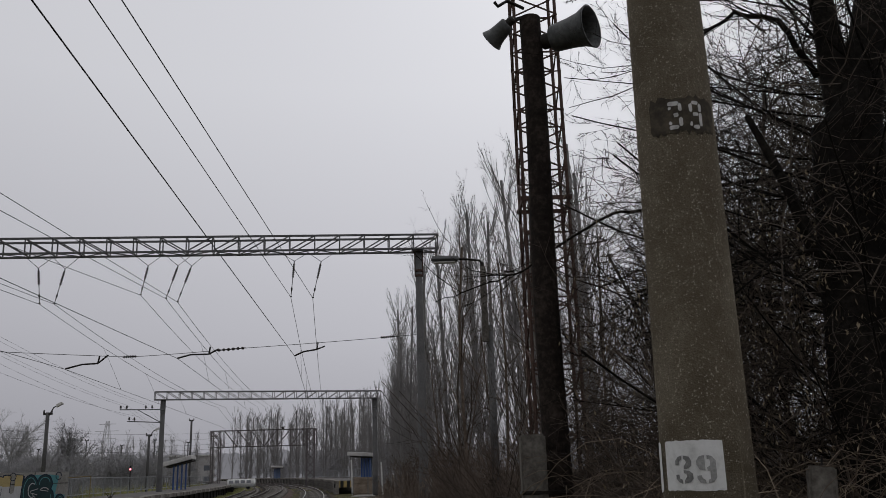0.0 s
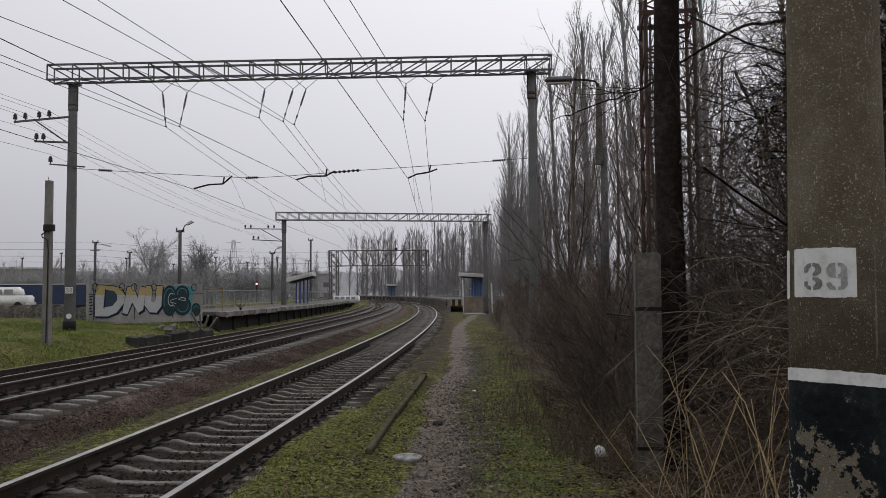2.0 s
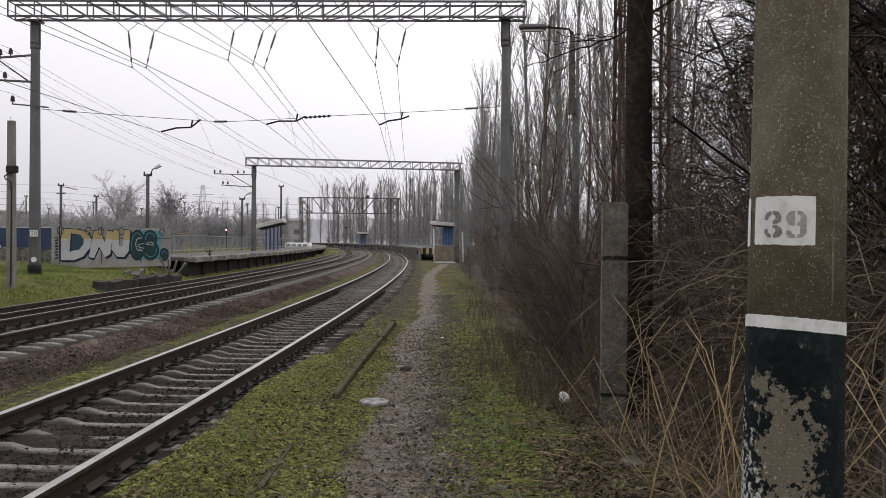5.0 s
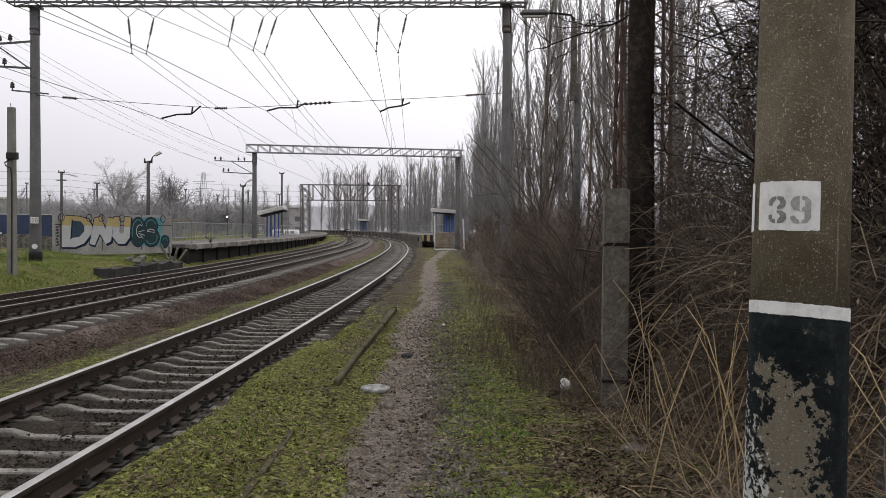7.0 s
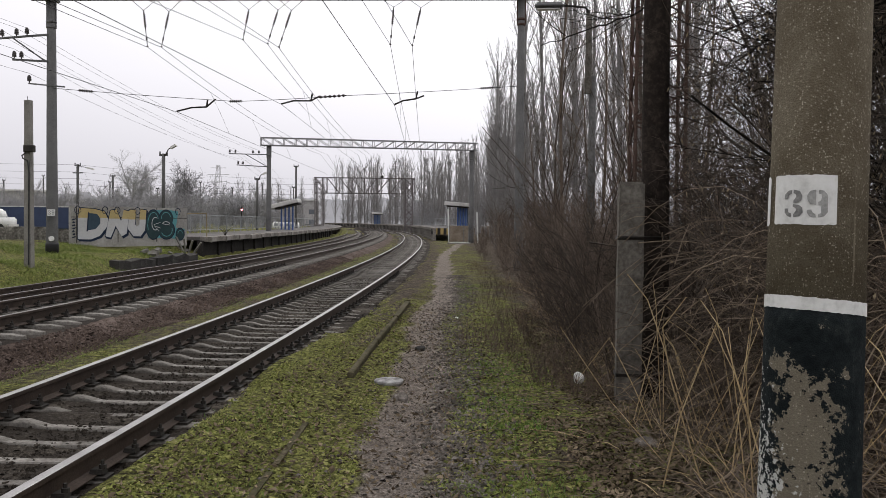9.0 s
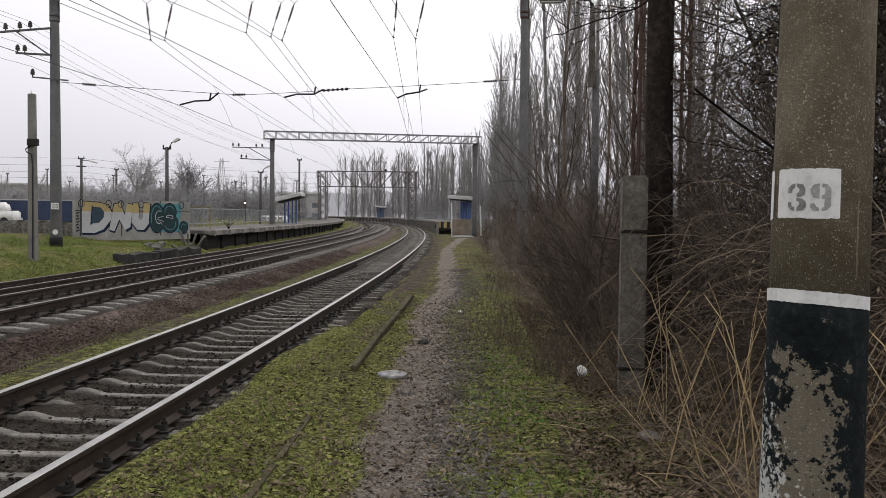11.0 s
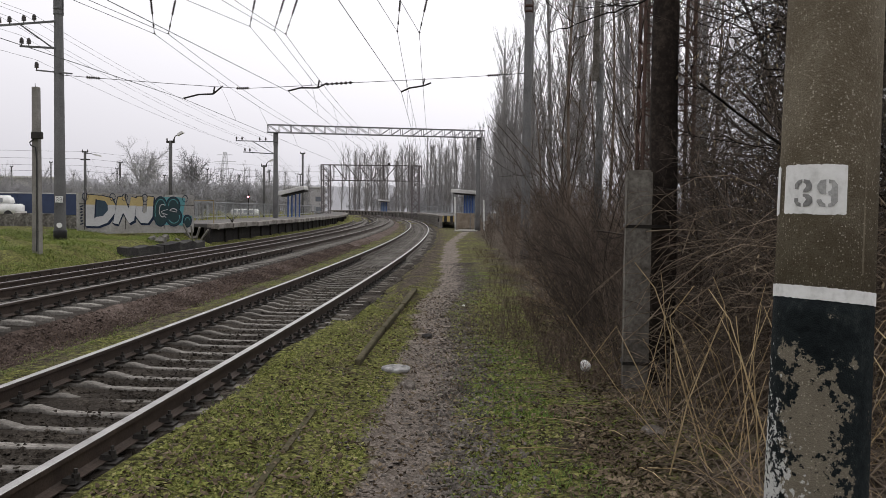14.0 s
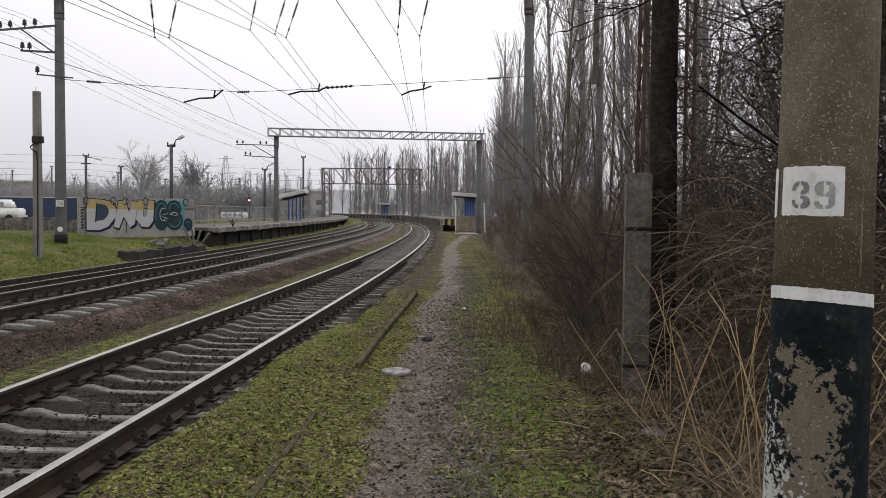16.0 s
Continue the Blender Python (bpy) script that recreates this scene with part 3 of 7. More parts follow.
# ---- overhead line supports ----
def mast(parent, x, y, z0, z1, r0, r1, top_brown=False):
    bm = bmesh.new()
    lathe(bm, [(r0 * 1.02, 0), (r0, 0.5), (r1, z1 - z0)], 20)
    ob = part("mast", bm, M_MAST, parent, "tapered grey concrete mast", True)
    ob.location = (x, y, z0)
    for zz in (z1 - 0.85, z1 - 1.05):
        bm = bmesh.new()
        lathe(bm, [(r1 + 0.01, 0), (r1 + 0.035, 0.03), (r1 + 0.035, 0.07), (r1 + 0.01, 0.1)], 14)
        c = part("collar", bm, M_STEEL_BROWN if top_brown else M_STEEL_GREY, parent)
        c.location = (x, y, zz)
    for k in (-1, 1):
        bm = bmesh.new()
        bar(bm, (x + k * (r1 + 0.02), y, z1 - 1.0), (x + k * (r1 + 0.02), y, z1 + 0.02), 0.045)
        part("head_strut", bm, M_STEEL_BROWN if top_brown else M_STEEL_GREY, parent)
    bm = bmesh.new()
    box(bm, (x, y, z1), (r1 * 2 + 0.12, 0.5, 0.06))
    part("head_plate", bm, M_STEEL_GREY, parent)


def truss(parent, a, b, h, d, bays, c=0.07, material=M_STEEL_GREY):
    """Box truss from a to b (bottom middle), h high, d deep; the diagonals lean away from the middle."""
    a, b = Vector(a), Vector(b)
    u = (b - a).normalized()
    v = Vector((-u.y, u.x, 0)).normalized()
    up = Vector((0, 0, 1))
    L = (b - a).length
    for sd, hh in product((-0.5, 0.5), (0.0, h)):
        bm = bmesh.new()
        bar(bm, a + v * (sd * d) + up * hh, b + v * (sd * d) + up * hh, c)
        part("chord", bm, material, parent)
    for i in range(bays + 1):
        p = a + u * (L * i / bays)
        for sd in (-0.5, 0.5):
            bm = bmesh.new()
            bar(bm, p + v * (sd * d), p + v * (sd * d) + up * h, c * 0.6)
            part("upright", bm, material, parent)
            if i < bays:
                q = a + u * (L * (i + 1) / bays)
                lo, hi = (q, p) if i < bays / 2 else (p, q)
                bm = bmesh.new()
                bar(bm, lo + v * (sd * d), hi + v * (sd * d) + up * h, c * 0.6)
                part("diagonal", bm, material, parent)
        for hh in (0.0, h):
            bm = bmesh.new()
            bar(bm, p - v * (0.5 * d) + up * hh, p + v * (0.5 * d) + up * hh, c * 0.5)
            part("cross_tie", bm, material, parent)
            if i < bays and hh == 0.0:
                q = a + u * (L * (i + 1) / bays)
                sg = 1 if i % 2 else -1
                bm = bmesh.new()
                bar(bm, p - v * (0.5 * d * sg), q + v * (0.5 * d * sg), c * 0.5)
                part("cross_tie", bm, material, parent)


def pin_insulator(parent, p):
    bm = bmesh.new()
    lathe(bm, [(0.02, 0), (0.02, 0.06), (0.085, 0.07), (0.07, 0.12), (0.085, 0.13), (0.065, 0.19), (0.08, 0.20), (0.045, 0.27), (0.03, 0.29)], 10, Matrix.Translation(p))
    part("pin_insulator", bm, M_INSUL, parent, "brown ribbed insulator")


def side_arm(parent, a, b, pins, t=0.07):
    bm = bmesh.new()
    bar(bm, a, b, t)
    part("bracket_arm", bm, M_STEEL_GREY, parent)
    a, b = Vector(a), Vector(b)
    for f in pins:
        pin_insulator(parent, a.lerp(b, f) + Vector((0, 0, t / 2)))


G1A, G1B = (-18.84, 30.42, 9.82), (0.18, 32.95, 10.16)
gantry = thing("catenary_gantry", (0, 0, 0), "grey lattice steel crossbeam on two concrete masts", "gantry", "catenary gantries")
truss(gantry, G1A, G1B, 0.57, 0.62, 20)
mast(gantry, -18.16, 30.85, 0.25, 9.80, 0.215, 0.155)
mast(gantry, -0.56, 32.92, -0.3, 10.13, 0.18, 0.13, True)
side_arm(gantry, (-20.3, 30.4, 8.30), (-18.2, 30.7, 8.50), (0.02, 0.2, 0.45, 0.63))
side_arm(gantry, (-19.5, 30.5, 7.55), (-18.2, 30.7, 7.50), (0.05, 0.25))
side_arm(gantry, (-18.9, 30.55, 6.66), (-17.6, 30.8, 6.56), (0.02,), 0.05)
bm = bmesh.new()
bar(bm, (-19.5, 30.5, 8.36), (-18.3, 30.7, 7.5), 0.05)
part("brace", bm, M_STEEL_GREY, gantry)
bm = bmesh.new()
lathe(bm, [(0.245, 0), (0.245, 0.42), (0.235, 0.48)], 20)
c = part("painted_base", bm, M_BLACK, gantry, "black painted mast foot", True)
c.location = (-18.16, 30.85, 0.2)

G2A, G2B = (-22.2, 68.3, 7.75), (-5.1, 76.3, 8.02)
gantry2 = thing("catenary_gantry", (0, 0, 0), "far lattice steel crossbeam on two slim masts", "gantry", "catenary gantries")
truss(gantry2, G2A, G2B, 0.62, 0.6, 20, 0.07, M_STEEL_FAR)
mast(gantry2, -21.6, 68.55, 0.3, 7.75, 0.22, 0.16)
mast(gantry2, -5.5, 76.1, -0.2, 8.0, 0.22, 0.16)
side_arm(gantry2, (-24.6, 67.5, 7.0), (-21.6, 68.5, 7.0), (0.02, 0.16, 0.6, 0.75))
side_arm(gantry2, (-24.0, 67.6, 6.1), (-21.6, 68.5, 6.0), (0.05, 0.2))
bm = bmesh.new()
bar(bm, (-23.4, 68.0, 7.0), (-21.7, 68.5, 6.0), 0.06)
part("brace", bm, M_STEEL_GREY, gantry2)


def portal():
    """Heavy portal with lattice legs where the tracks bend away."""
    g = thing("lattice_portal", (0, 0, 0), "rust-brown lattice steel portal across the tracks", "gantry")
    truss(g, (-35.6, 137.3, 6.2), (-19.4, 139.2, 6.2), 2.5, 1.2, 8, 0.12, M_PORTAL)
    for bx, by in ((-34.8, 137.4), (-20.3, 139.1)):
        for sx, sy in product((-0.6, 0.6), (-0.5, 0.5)):
            bm = bmesh.new()
            bar(bm, (bx + sx, by + sy, -0.4), (bx + sx, by + sy, 8.7), 0.13)
            part("leg", bm, M_PORTAL, g)
        for i in range(7):
            z = 0.2 + i * 1.2
            for sy in (-0.5, 0.5):
                for sg in (-1, 1):
                    bm = bmesh.new()
                    bar(bm, (bx - 0.6 * sg, by + sy, z), (bx + 0.6 * sg, by + sy, z + 1.2), 0.065)
                    part("lacing", bm, M_PORTAL, g)
    bm = bmesh.new()
    bmesh.ops.create_icosphere(bm, subdivisions=2, radius=0.22, matrix=Matrix.Translation((-24.6, 138.3, 8.95)))
    for v in bm.verts:
        v.co += Vector((0, 0, 0.08)) * noise.noise(v.co * 4)
    part("signal_bell", bm, M_IRON, g, "dark round fitting on the beam")


portal()


# ---- insulator strings and wires ----
def insulator_string(top, bottom, v_a, v_b):
    t = thing("insulator_string", top, "dark insulator string hung from the crossbeam by two wires", "insulator", "insulator strings")
    o = Vector(top)
    tb = Tubes()
    tb.add([Vector(v_a) - o, Vector((0, 0, 0))], 0.012, 0.012)
    h = new("hanger_wire", tb.mesh("hanger_wire", M_WIRE))
    h.parent = t
    tb = Tubes()
    tb.add([Vector(v_b) - o, Vector((0, 0, 0))], 0.012, 0.012)
    h = new("hanger_wire", tb.mesh("hanger_wire", M_WIRE))
    h.parent = t
    d = Vector(bottom) - o
    L = d.length
    q = d.to_track_quat("Z", "Y").to_matrix().to_4x4()
    prof = [(0.018, 0)]
    for k in range(7):
        z = L * 0.08 + k * L * 0.055
        prof += [(0.02, z), (0.052, z + L * 0.015), (0.045, z + L * 0.035), (0.02, z + L * 0.045)]
    prof += [(0.014, L * 0.5), (0.014, L * 0.72), (0.035, L * 0.74), (0.035, L * 0.80), (0.014, L * 0.82), (0.014, L * 0.96), (0.04, L * 0.97), (0.04, L)]
    bm = bmesh.new()
    lathe(bm, prof, 8, q)
    part("insulator", bm, M_INSUL, t, "ribbed dark insulator rod")


def wire(name, pts, r, label, sag=0.0, group="overhead wires"):
    """A wire through the points, each span hanging by sag metres."""
    out = []
    for a, b in zip(pts[:-1], pts[1:]):
        a, b = Vector(a), Vector(b)
        n = 10
        for k in range(n):
            f = k / n
            p = a.lerp(b, f)
            p.z -= (sag if a.y > 0 else 0) * 4 * f * (1 - f)
            out.append(p)
    out.append(Vector(pts[-1]))
    tb = Tubes()
    tb.add(out, r, r, 5)
    return tagged(new(name, tb.mesh(name, M_WIRE)), label, "wire", group), out


def far_pts(off, z, dx=0.0):
    """Where a wire over a track meets the far gantry, the portal and the bend beyond."""
    x1, y1, _ = on_arc(73.5, off + dx)
    x2, y2, _ = on_arc(140, off)
    x3, y3, _ = on_arc(215, off)
    return [(x1, y1, z), (x2, y2, z - 0.1), (x3, y3, z - 0.2)]


# contact wires: near support behind the camera, first gantry, far gantry, portal
CONTACTS = [((-1.73, -22, 6.17), (-5.32, 32.45, 6.06), 0.0), ((-8.98, -22, 6.2), (-9.56, 31.83, 6.02), OFF_M), ((-13.79, -22, 6.15), (-13.46, 31.35, 5.68), OFF_L)]
for a, b, off in CONTACTS:
    w, _ = wire("contact_wire", [a, b] + far_pts(off, 5.95 if off < 7 else 5.7), 0.0095, "thick copper contact wire over the track")
MESSENGERS = [((-3.29, -22, 7.9), (-5.47, 32.29, 8.3), 0.0, -0.1), ((-3.39, -22, 7.9), (-4.65, 32.4, 8.27), 0.0, -0.7),
              ((-18.97, -22, 7.9), (-10.96, 31.54, 8.4), OFF_M, 0.7), ((-12.3, -22, 8.0), (-10.05, 31.67, 8.26), OFF_M, 0.1), ((-10.0, -22, 8.0), (-9.63, 31.73, 8.13), OFF_M, -0.4),
              ((-16.26, -22, 7.8), (-14.49, 31.08, 8.07), OFF_L, 0.4), ((-15.89, -22, 7.8), (-13.98, 31.15, 8.07), OFF_L, -0.2)]
M_PTS = []
for a, b, off, dx in MESSENGERS:
    w, pts = wire("messenger_wire", [a, b] + far_pts(off, 7.3, dx), 0.010, "thin dark messenger wire hung from the gantries", 0.45)
    M_PTS.append(pts)
# droppers tie the messenger to its contact wire
for mi, ci in ((0, 0), (3, 1), (5, 2)):
    a, b, off = CONTACTS[ci]
    for k in (12, 14, 16):
        if k >= len(M_PTS[mi]):
            continue
        p = M_PTS[mi][k]
        a1, b1 = (Vector(a), Vector(b)) if p.y < b[1] else (Vector(b), Vector(far_pts(off, 5.95 if off < 7 else 5.7)[0]))
        f = (p.y - a1.y) / (b1.y - a1.y)
        q = a1.lerp(b1, f)
        wire("dropper_wire", [p, p.lerp(q, 0.5) + Vector((0.02, 0, 0)), q], 0.006, "thin dropper between messenger and contact wire", 0, "dropper wires")
for st in (((-14.61, 31.01, 9.42), (-14.49, 31.08, 8.07)), ((-13.68, 31.14, 9.39), (-13.98, 31.15, 8.07)), ((-10.73, 31.53, 9.52), (-10.96, 31.54, 8.4)),
           ((-9.65, 31.67, 9.52), (-10.05, 31.67, 8.26)), ((-9.16, 31.74, 9.52), (-9.63, 31.73, 8.13)), ((-5.35, 32.25, 9.71), (-5.47, 32.29, 8.3)), ((-4.33, 32.38, 9.7), (-4.65, 32.4, 8.27))):
    tp = st[0]
    zt = 9.82 + (tp[0] + 18.84) * 0.0179
    insulator_string(tp, st[1], (tp[0] - 0.55, tp[1] - 0.07, zt), (tp[0] + 0.55, tp[1] + 0.07, zt))

# cross-span wire with its insulators and the steady arms
SPAN = [(-18.0, 30.72, 6.50), (-11.24, 31.6, 6.10), (-7.47, 32.1, 6.36), (-0.68, 32.95, 6.82)]
wire("cross_span_wire", SPAN, 0.011, "taut dark wire from mast to mast across the tracks", 0.02)
for f0, f1 in (((-17.1, 30.85, 6.44), (-16.55, 30.92, 6.40)), ((-11.5, 31.57, 6.1), (-11.0, 31.63, 6.12)), ((-8.2, 32.0, 6.30), (-7.1, 32.15, 6.39)), ((-2.1, 32.78, 6.72), (-1.55, 32.85, 6.76))):
    bm = bmesh.new()
    d = Vector(f1) - Vector(f0)
    q = Matrix.Translation(f0) @ d.to_track_quat("Z", "Y").to_matrix().to_4x4()
    prof = [(0.015, 0)]
    for k in range(6):
        z = d.length * (0.05 + k * 0.155)
        prof += [(0.02, z), (0.055, z + d.length * 0.04), (0.055, z + d.length * 0.08), (0.02, z + d.length * 0.12)]
    prof.append((0.015, d.length))
    lathe(bm, prof, 8, q)
    tagged(part("span_insulator", bm, M_INSUL), "dark ribbed insulator in the cross-span wire", "insulator", "span insulators")
for a, m_, b, c_ in (((-13.46, 31.33, 5.70), (-12.9, 31.4, 5.85), (-12.35, 31.47, 5.88), (-12.0, 31.5, 6.18)), ((-9.56, 31.83, 6.03), (-9.1, 31.9, 6.16), (-8.45, 32.0, 6.17), (-8.1, 32.04, 6.36)),
                     ((-5.32, 32.42, 6.07), (-5.0, 32.46, 6.22), (-4.5, 32.5, 6.30), (-4.2, 32.55, 6.42))):
    tb = Tubes()
    tb.add([Vector(p) for p in (a, m_, b)], 0.032, 0.032, 6)
    tb.add([Vector(b), Vector(b) + Vector((0.05, 0, 0.28))], 0.03, 0.03, 6)
    tb.add([Vector(b), Vector(c_)], 0.03, 0.03, 6)
    tagged(new("steady_arm", tb.mesh("steady_arm", M_IRON)), "bent dark steel arm steadying the contact wire", "steady arm", "steady arms")

# feeders on the side brackets
for a, b, c_ in (((-21.5, -22, 8.6), (-20.2, 30.4, 8.62), (-24.5, 67.5, 7.35)), ((-21.1, -22, 8.6), (-19.9, 30.45, 8.64), (-24.1, 67.6, 7.35)), ((-20.6, -22, 8.7), (-19.35, 30.5, 8.72), (-22.8, 68, 7.35)),
                 ((-20.2, -22, 8.7), (-19.0, 30.55, 8.74), (-22.4, 68.1, 7.35)), ((-20.8, -22, 7.6), (-19.45, 30.5, 7.95), (-23.9, 67.6, 6.45)), ((-20.2, -22, 6.7), (-18.9, 30.55, 7.05), (-23.2, 67.8, 6.45))):
    x3, y3, _ = on_arc(150, 18)
    wire("feeder_wire", [a, b, c_, (x3, y3, c_[2])], 0.006, "thin feeder wire on the mast brackets", 0.35)


# ---- the numbered pole beside the path ----
def patch(a0, a1, z0, z1, rad, jitter, rng, steps=16, lift=0.003):
    """A painted patch round the pole with brushed, uneven borders."""
    bm = bmesh.new()
    cols = []
    for i in range(steps + 1):
        f = i / steps
        lo, hi = z0 + rng.uniform(-jitter, jitter), z1 + rng.uniform(-jitter, jitter)
        if i in (0, steps):
            lo, hi = lo + jitter * 2, hi - jitter * 2
        a = radians(a0 + (a1 - a0) * f)
        col = []
        for k in range(5):
            z = lo + (hi - lo) * k / 4
            aa = a + (rng.uniform(-jitter, jitter) * 1.2 if i in (0, steps) else 0)
            r = rad(z) + lift
            col.append(bm.verts.new((r * math.cos(aa), r * math.sin(aa), z)))
        cols.append(col)
    for p, q in zip(cols[:-1], cols[1:]):
        for k in range(4):
            bm.faces.new((p[k], q[k], q[k + 1], p[k + 1]))
    return bm


DIGITS = {
    "3": [(0.00, 1.36, 0.76, 1.60), (0.0, 1.12, 0.22, 1.32), (0.74, 1.02, 1.0, 1.46), (0.36, 0.70, 0.74, 0.92), (0.74, 0.14, 1.0, 0.66), (0.0, 0.0, 0.70, 0.23), (0.0, 0.27, 0.22, 0.46)],
    "9": [(0.24, 1.38, 0.76, 1.60), (0.0, 0.96, 0.24, 1.44), (0.76, 0.98, 1.0, 1.46), (0.26, 0.72, 0.74, 0.94), (0.76, 0.16, 1.0, 0.92), (0.24, 0.0, 0.74, 0.22), (0.0, 0.14, 0.22, 0.40)],
}


def digit(stroke, a0, z0, wdeg, h, rad, rng, lift=0.0055):
    """One stroke of a stencilled digit laid round the pole, with clipped corners."""
    bm = bmesh.new()
    for x0, y0, x1, y1 in (stroke,):
        c = 0.07
        pts = [(x0 + c, y0), (x1 - c, y0), (x1, y0 + c), (x1, y1 - c), (x1 - c, y1), (x0 + c, y1), (x0, y1 - c), (x0, y0 + c)]
        vs = []
        for x, y in pts:
            a = radians(a0 + wdeg * (x + rng.uniform(-0.025, 0.025)))
            z = z0 + h * (y + rng.uniform(-0.025, 0.025)) / 1.6
            r = rad(z) + lift
            vs.append(bm.verts.new((r * math.cos(a), r * math.sin(a), z)))
        bm.faces.new(vs)
    return bm


STENCIL = {
    "3": [[(0, 1.05), (0.22, 1.05), (0.25, 1.3), (0.42, 1.38), (0.42, 1.6), (0.2, 1.56), (0.03, 1.35)],
          [(0.52, 1.6), (0.82, 1.54), (0.98, 1.3), (0.95, 1.0), (0.78, 0.86), (0.5, 0.84), (0.5, 1.0), (0.64, 1.05), (0.68, 1.22), (0.64, 1.36), (0.52, 1.4)],
          [(0.5, 0.76), (0.8, 0.72), (0.98, 0.55), (1.0, 0.28), (0.85, 0.06), (0.52, 0.0), (0.52, 0.2), (0.64, 0.26), (0.69, 0.42), (0.62, 0.56), (0.5, 0.6)],
          [(0, 0.52), (0.22, 0.52), (0.26, 0.28), (0.42, 0.2), (0.42, 0.0), (0.18, 0.05), (0.02, 0.28)]],
    "9": [[(0.44, 1.6), (0.18, 1.54), (0.0, 1.3), (0.0, 1.05), (0.18, 0.78), (0.44, 0.72), (0.44, 0.92), (0.32, 0.98), (0.29, 1.18), (0.32, 1.36), (0.44, 1.4)],
          [(0.56, 1.6), (0.82, 1.54), (1.0, 1.3), (1.0, 0.3), (0.82, 0.06), (0.56, 0.0), (0.56, 0.2), (0.67, 0.26), (0.71, 0.45), (0.71, 0.72), (0.56, 0.72), (0.56, 0.92), (0.67, 0.97), (0.71, 1.18), (0.67, 1.36), (0.56, 1.4)],
          [(0.44, 0.0), (0.16, 0.06), (0.0, 0.32), (0.02, 0.45), (0.24, 0.45), (0.28, 0.28), (0.44, 0.2)]],
}


def stencil_piece(pts, a0, z0, wdeg, h, rad, rng, lift=0.0055):
    """One curved piece of a stencilled digit laid round the pole."""
    bm = bmesh.new()
    vs = []
    for x, y in pts:
        a = radians(a0 + wdeg * (x + rng.uniform(-0.02, 0.02)))
        z = z0 + h * (y + rng.uniform(-0.02, 0.02)) / 1.6
        vs.append(bm.verts.new(((rad(z) + lift) * math.cos(a), (rad(z) + lift) * math.sin(a), z)))
    bmesh.ops.triangulate(bm, faces=[bm.faces.new(vs)])
    return bm


def numbered_pole():
    px, py, z0 = 1.0634, 3.40, -0.35
    t = thing("concrete_pole", (px, py, z0), "tapered buff concrete pole with number 39 and black flaking foot", "pole")
    t.rotation_euler = (0, math.atan(0.00855), 0)
    H, r0, r1 = 10.0, 0.1923, 0.1023

    def rad(z):
        return r0 + (r1 - r0) * z / H
    bm = bmesh.new()
    zs = [1.60] + [1.6 + (H - 1.6) * k / 12 for k in range(1, 13)]
    lathe(bm, [(rad(z), z) for z in zs], 64)
    part("shaft", bm, M_POLE, t, "exposed-aggregate concrete shaft", True)
    bm = bmesh.new()
    lathe(bm, [(rad(z) + 0.001, z) for z in (0.0, 0.4, 0.8, 1.2, 1.6, 1.655)], 64)
    part("painted_foot", bm, M_POLE_PAINT, t, "flaking black painted foot", True)
    rng = random.Random(4)
    # the ring was brushed on aslant
    bm = patch(-290, 70, 1.635, 1.683, rad, 0.0016, rng, 110)
    for v in bm.verts:
        a = math.atan2(v.co.y, v.co.x)
        v.co.z -= 0.0144 * math.cos(a) + 0.0156 * math.sin(a)
    part("white_band", bm, M_WHITE, t, "brushed white ring", True)
    field = part("number_plate_paint", patch(-164, -86.5, 1.966, 2.147, rad, 0.0022, rng, 24), M_WHITE, t, "white painted field", True)
    part("number_plate_paint", patch(-208, -176, 1.958, 2.143, rad, 0.004, rng, 10), M_WHITE, t, "white painted field", True)
    for ch, a, mat in (("3", -147.5, M_STENCIL), ("9", -120.5, M_STENCIL_PALE)):
        for pts in STENCIL[ch]:
            part("stencil_stroke", stencil_piece(pts, a + 1, 1.992, 22.5, 0.100, rad, rng), mat, field, "grey stencilled stroke of digit " + ch)
    wash = part("dark_patch", patch(-143, -40, 3.365, 3.525, rad, 0.012, rng, 26), M_STENCIL_DARK, t, "faded black painted field", True)
    for ch, a in (("3", -114), ("9", -85)):
        for stroke in DIGITS[ch]:
            part("painted_stroke", digit(stroke, a, 3.382, 19, 0.122, rad, rng), M_CHALK, wash, "rough white stroke of digit " + ch)
    bm = bmesh.new()
    for k in range(8):
        z = 1.75 + k * 1.0
        a = radians(-62)
        bar(bm, ((rad(z) - 0.004) * math.cos(a), (rad(z) - 0.004) * math.sin(a), z), ((rad(z + 1) - 0.004) * math.cos(a), (rad(z + 1) - 0.004) * math.sin(a), z + 1), 0.009)
    part("mould_seam", bm, M_POLE, t)


M_STENCIL_PALE = worn("rubbed_grey_stencil", (0.20, 0.20, 0.19), (0.32, 0.32, 0.31), (0.48, 0.475, 0.46), 60, 14, 0.8, 0, 0.1)
M_STENCIL_DARK = worn("dark_wash_paint", (0.03, 0.027, 0.022), (0.065, 0.056, 0.044), (0.13, 0.11, 0.08), 20, 6, 0.9)
M_CHALK = worn("rough_chalk_white", (0.35, 0.34, 0.32), (0.55, 0.54, 0.52), (0.66, 0.65, 0.63), 40, 20, 0.9)
numbered_pole()


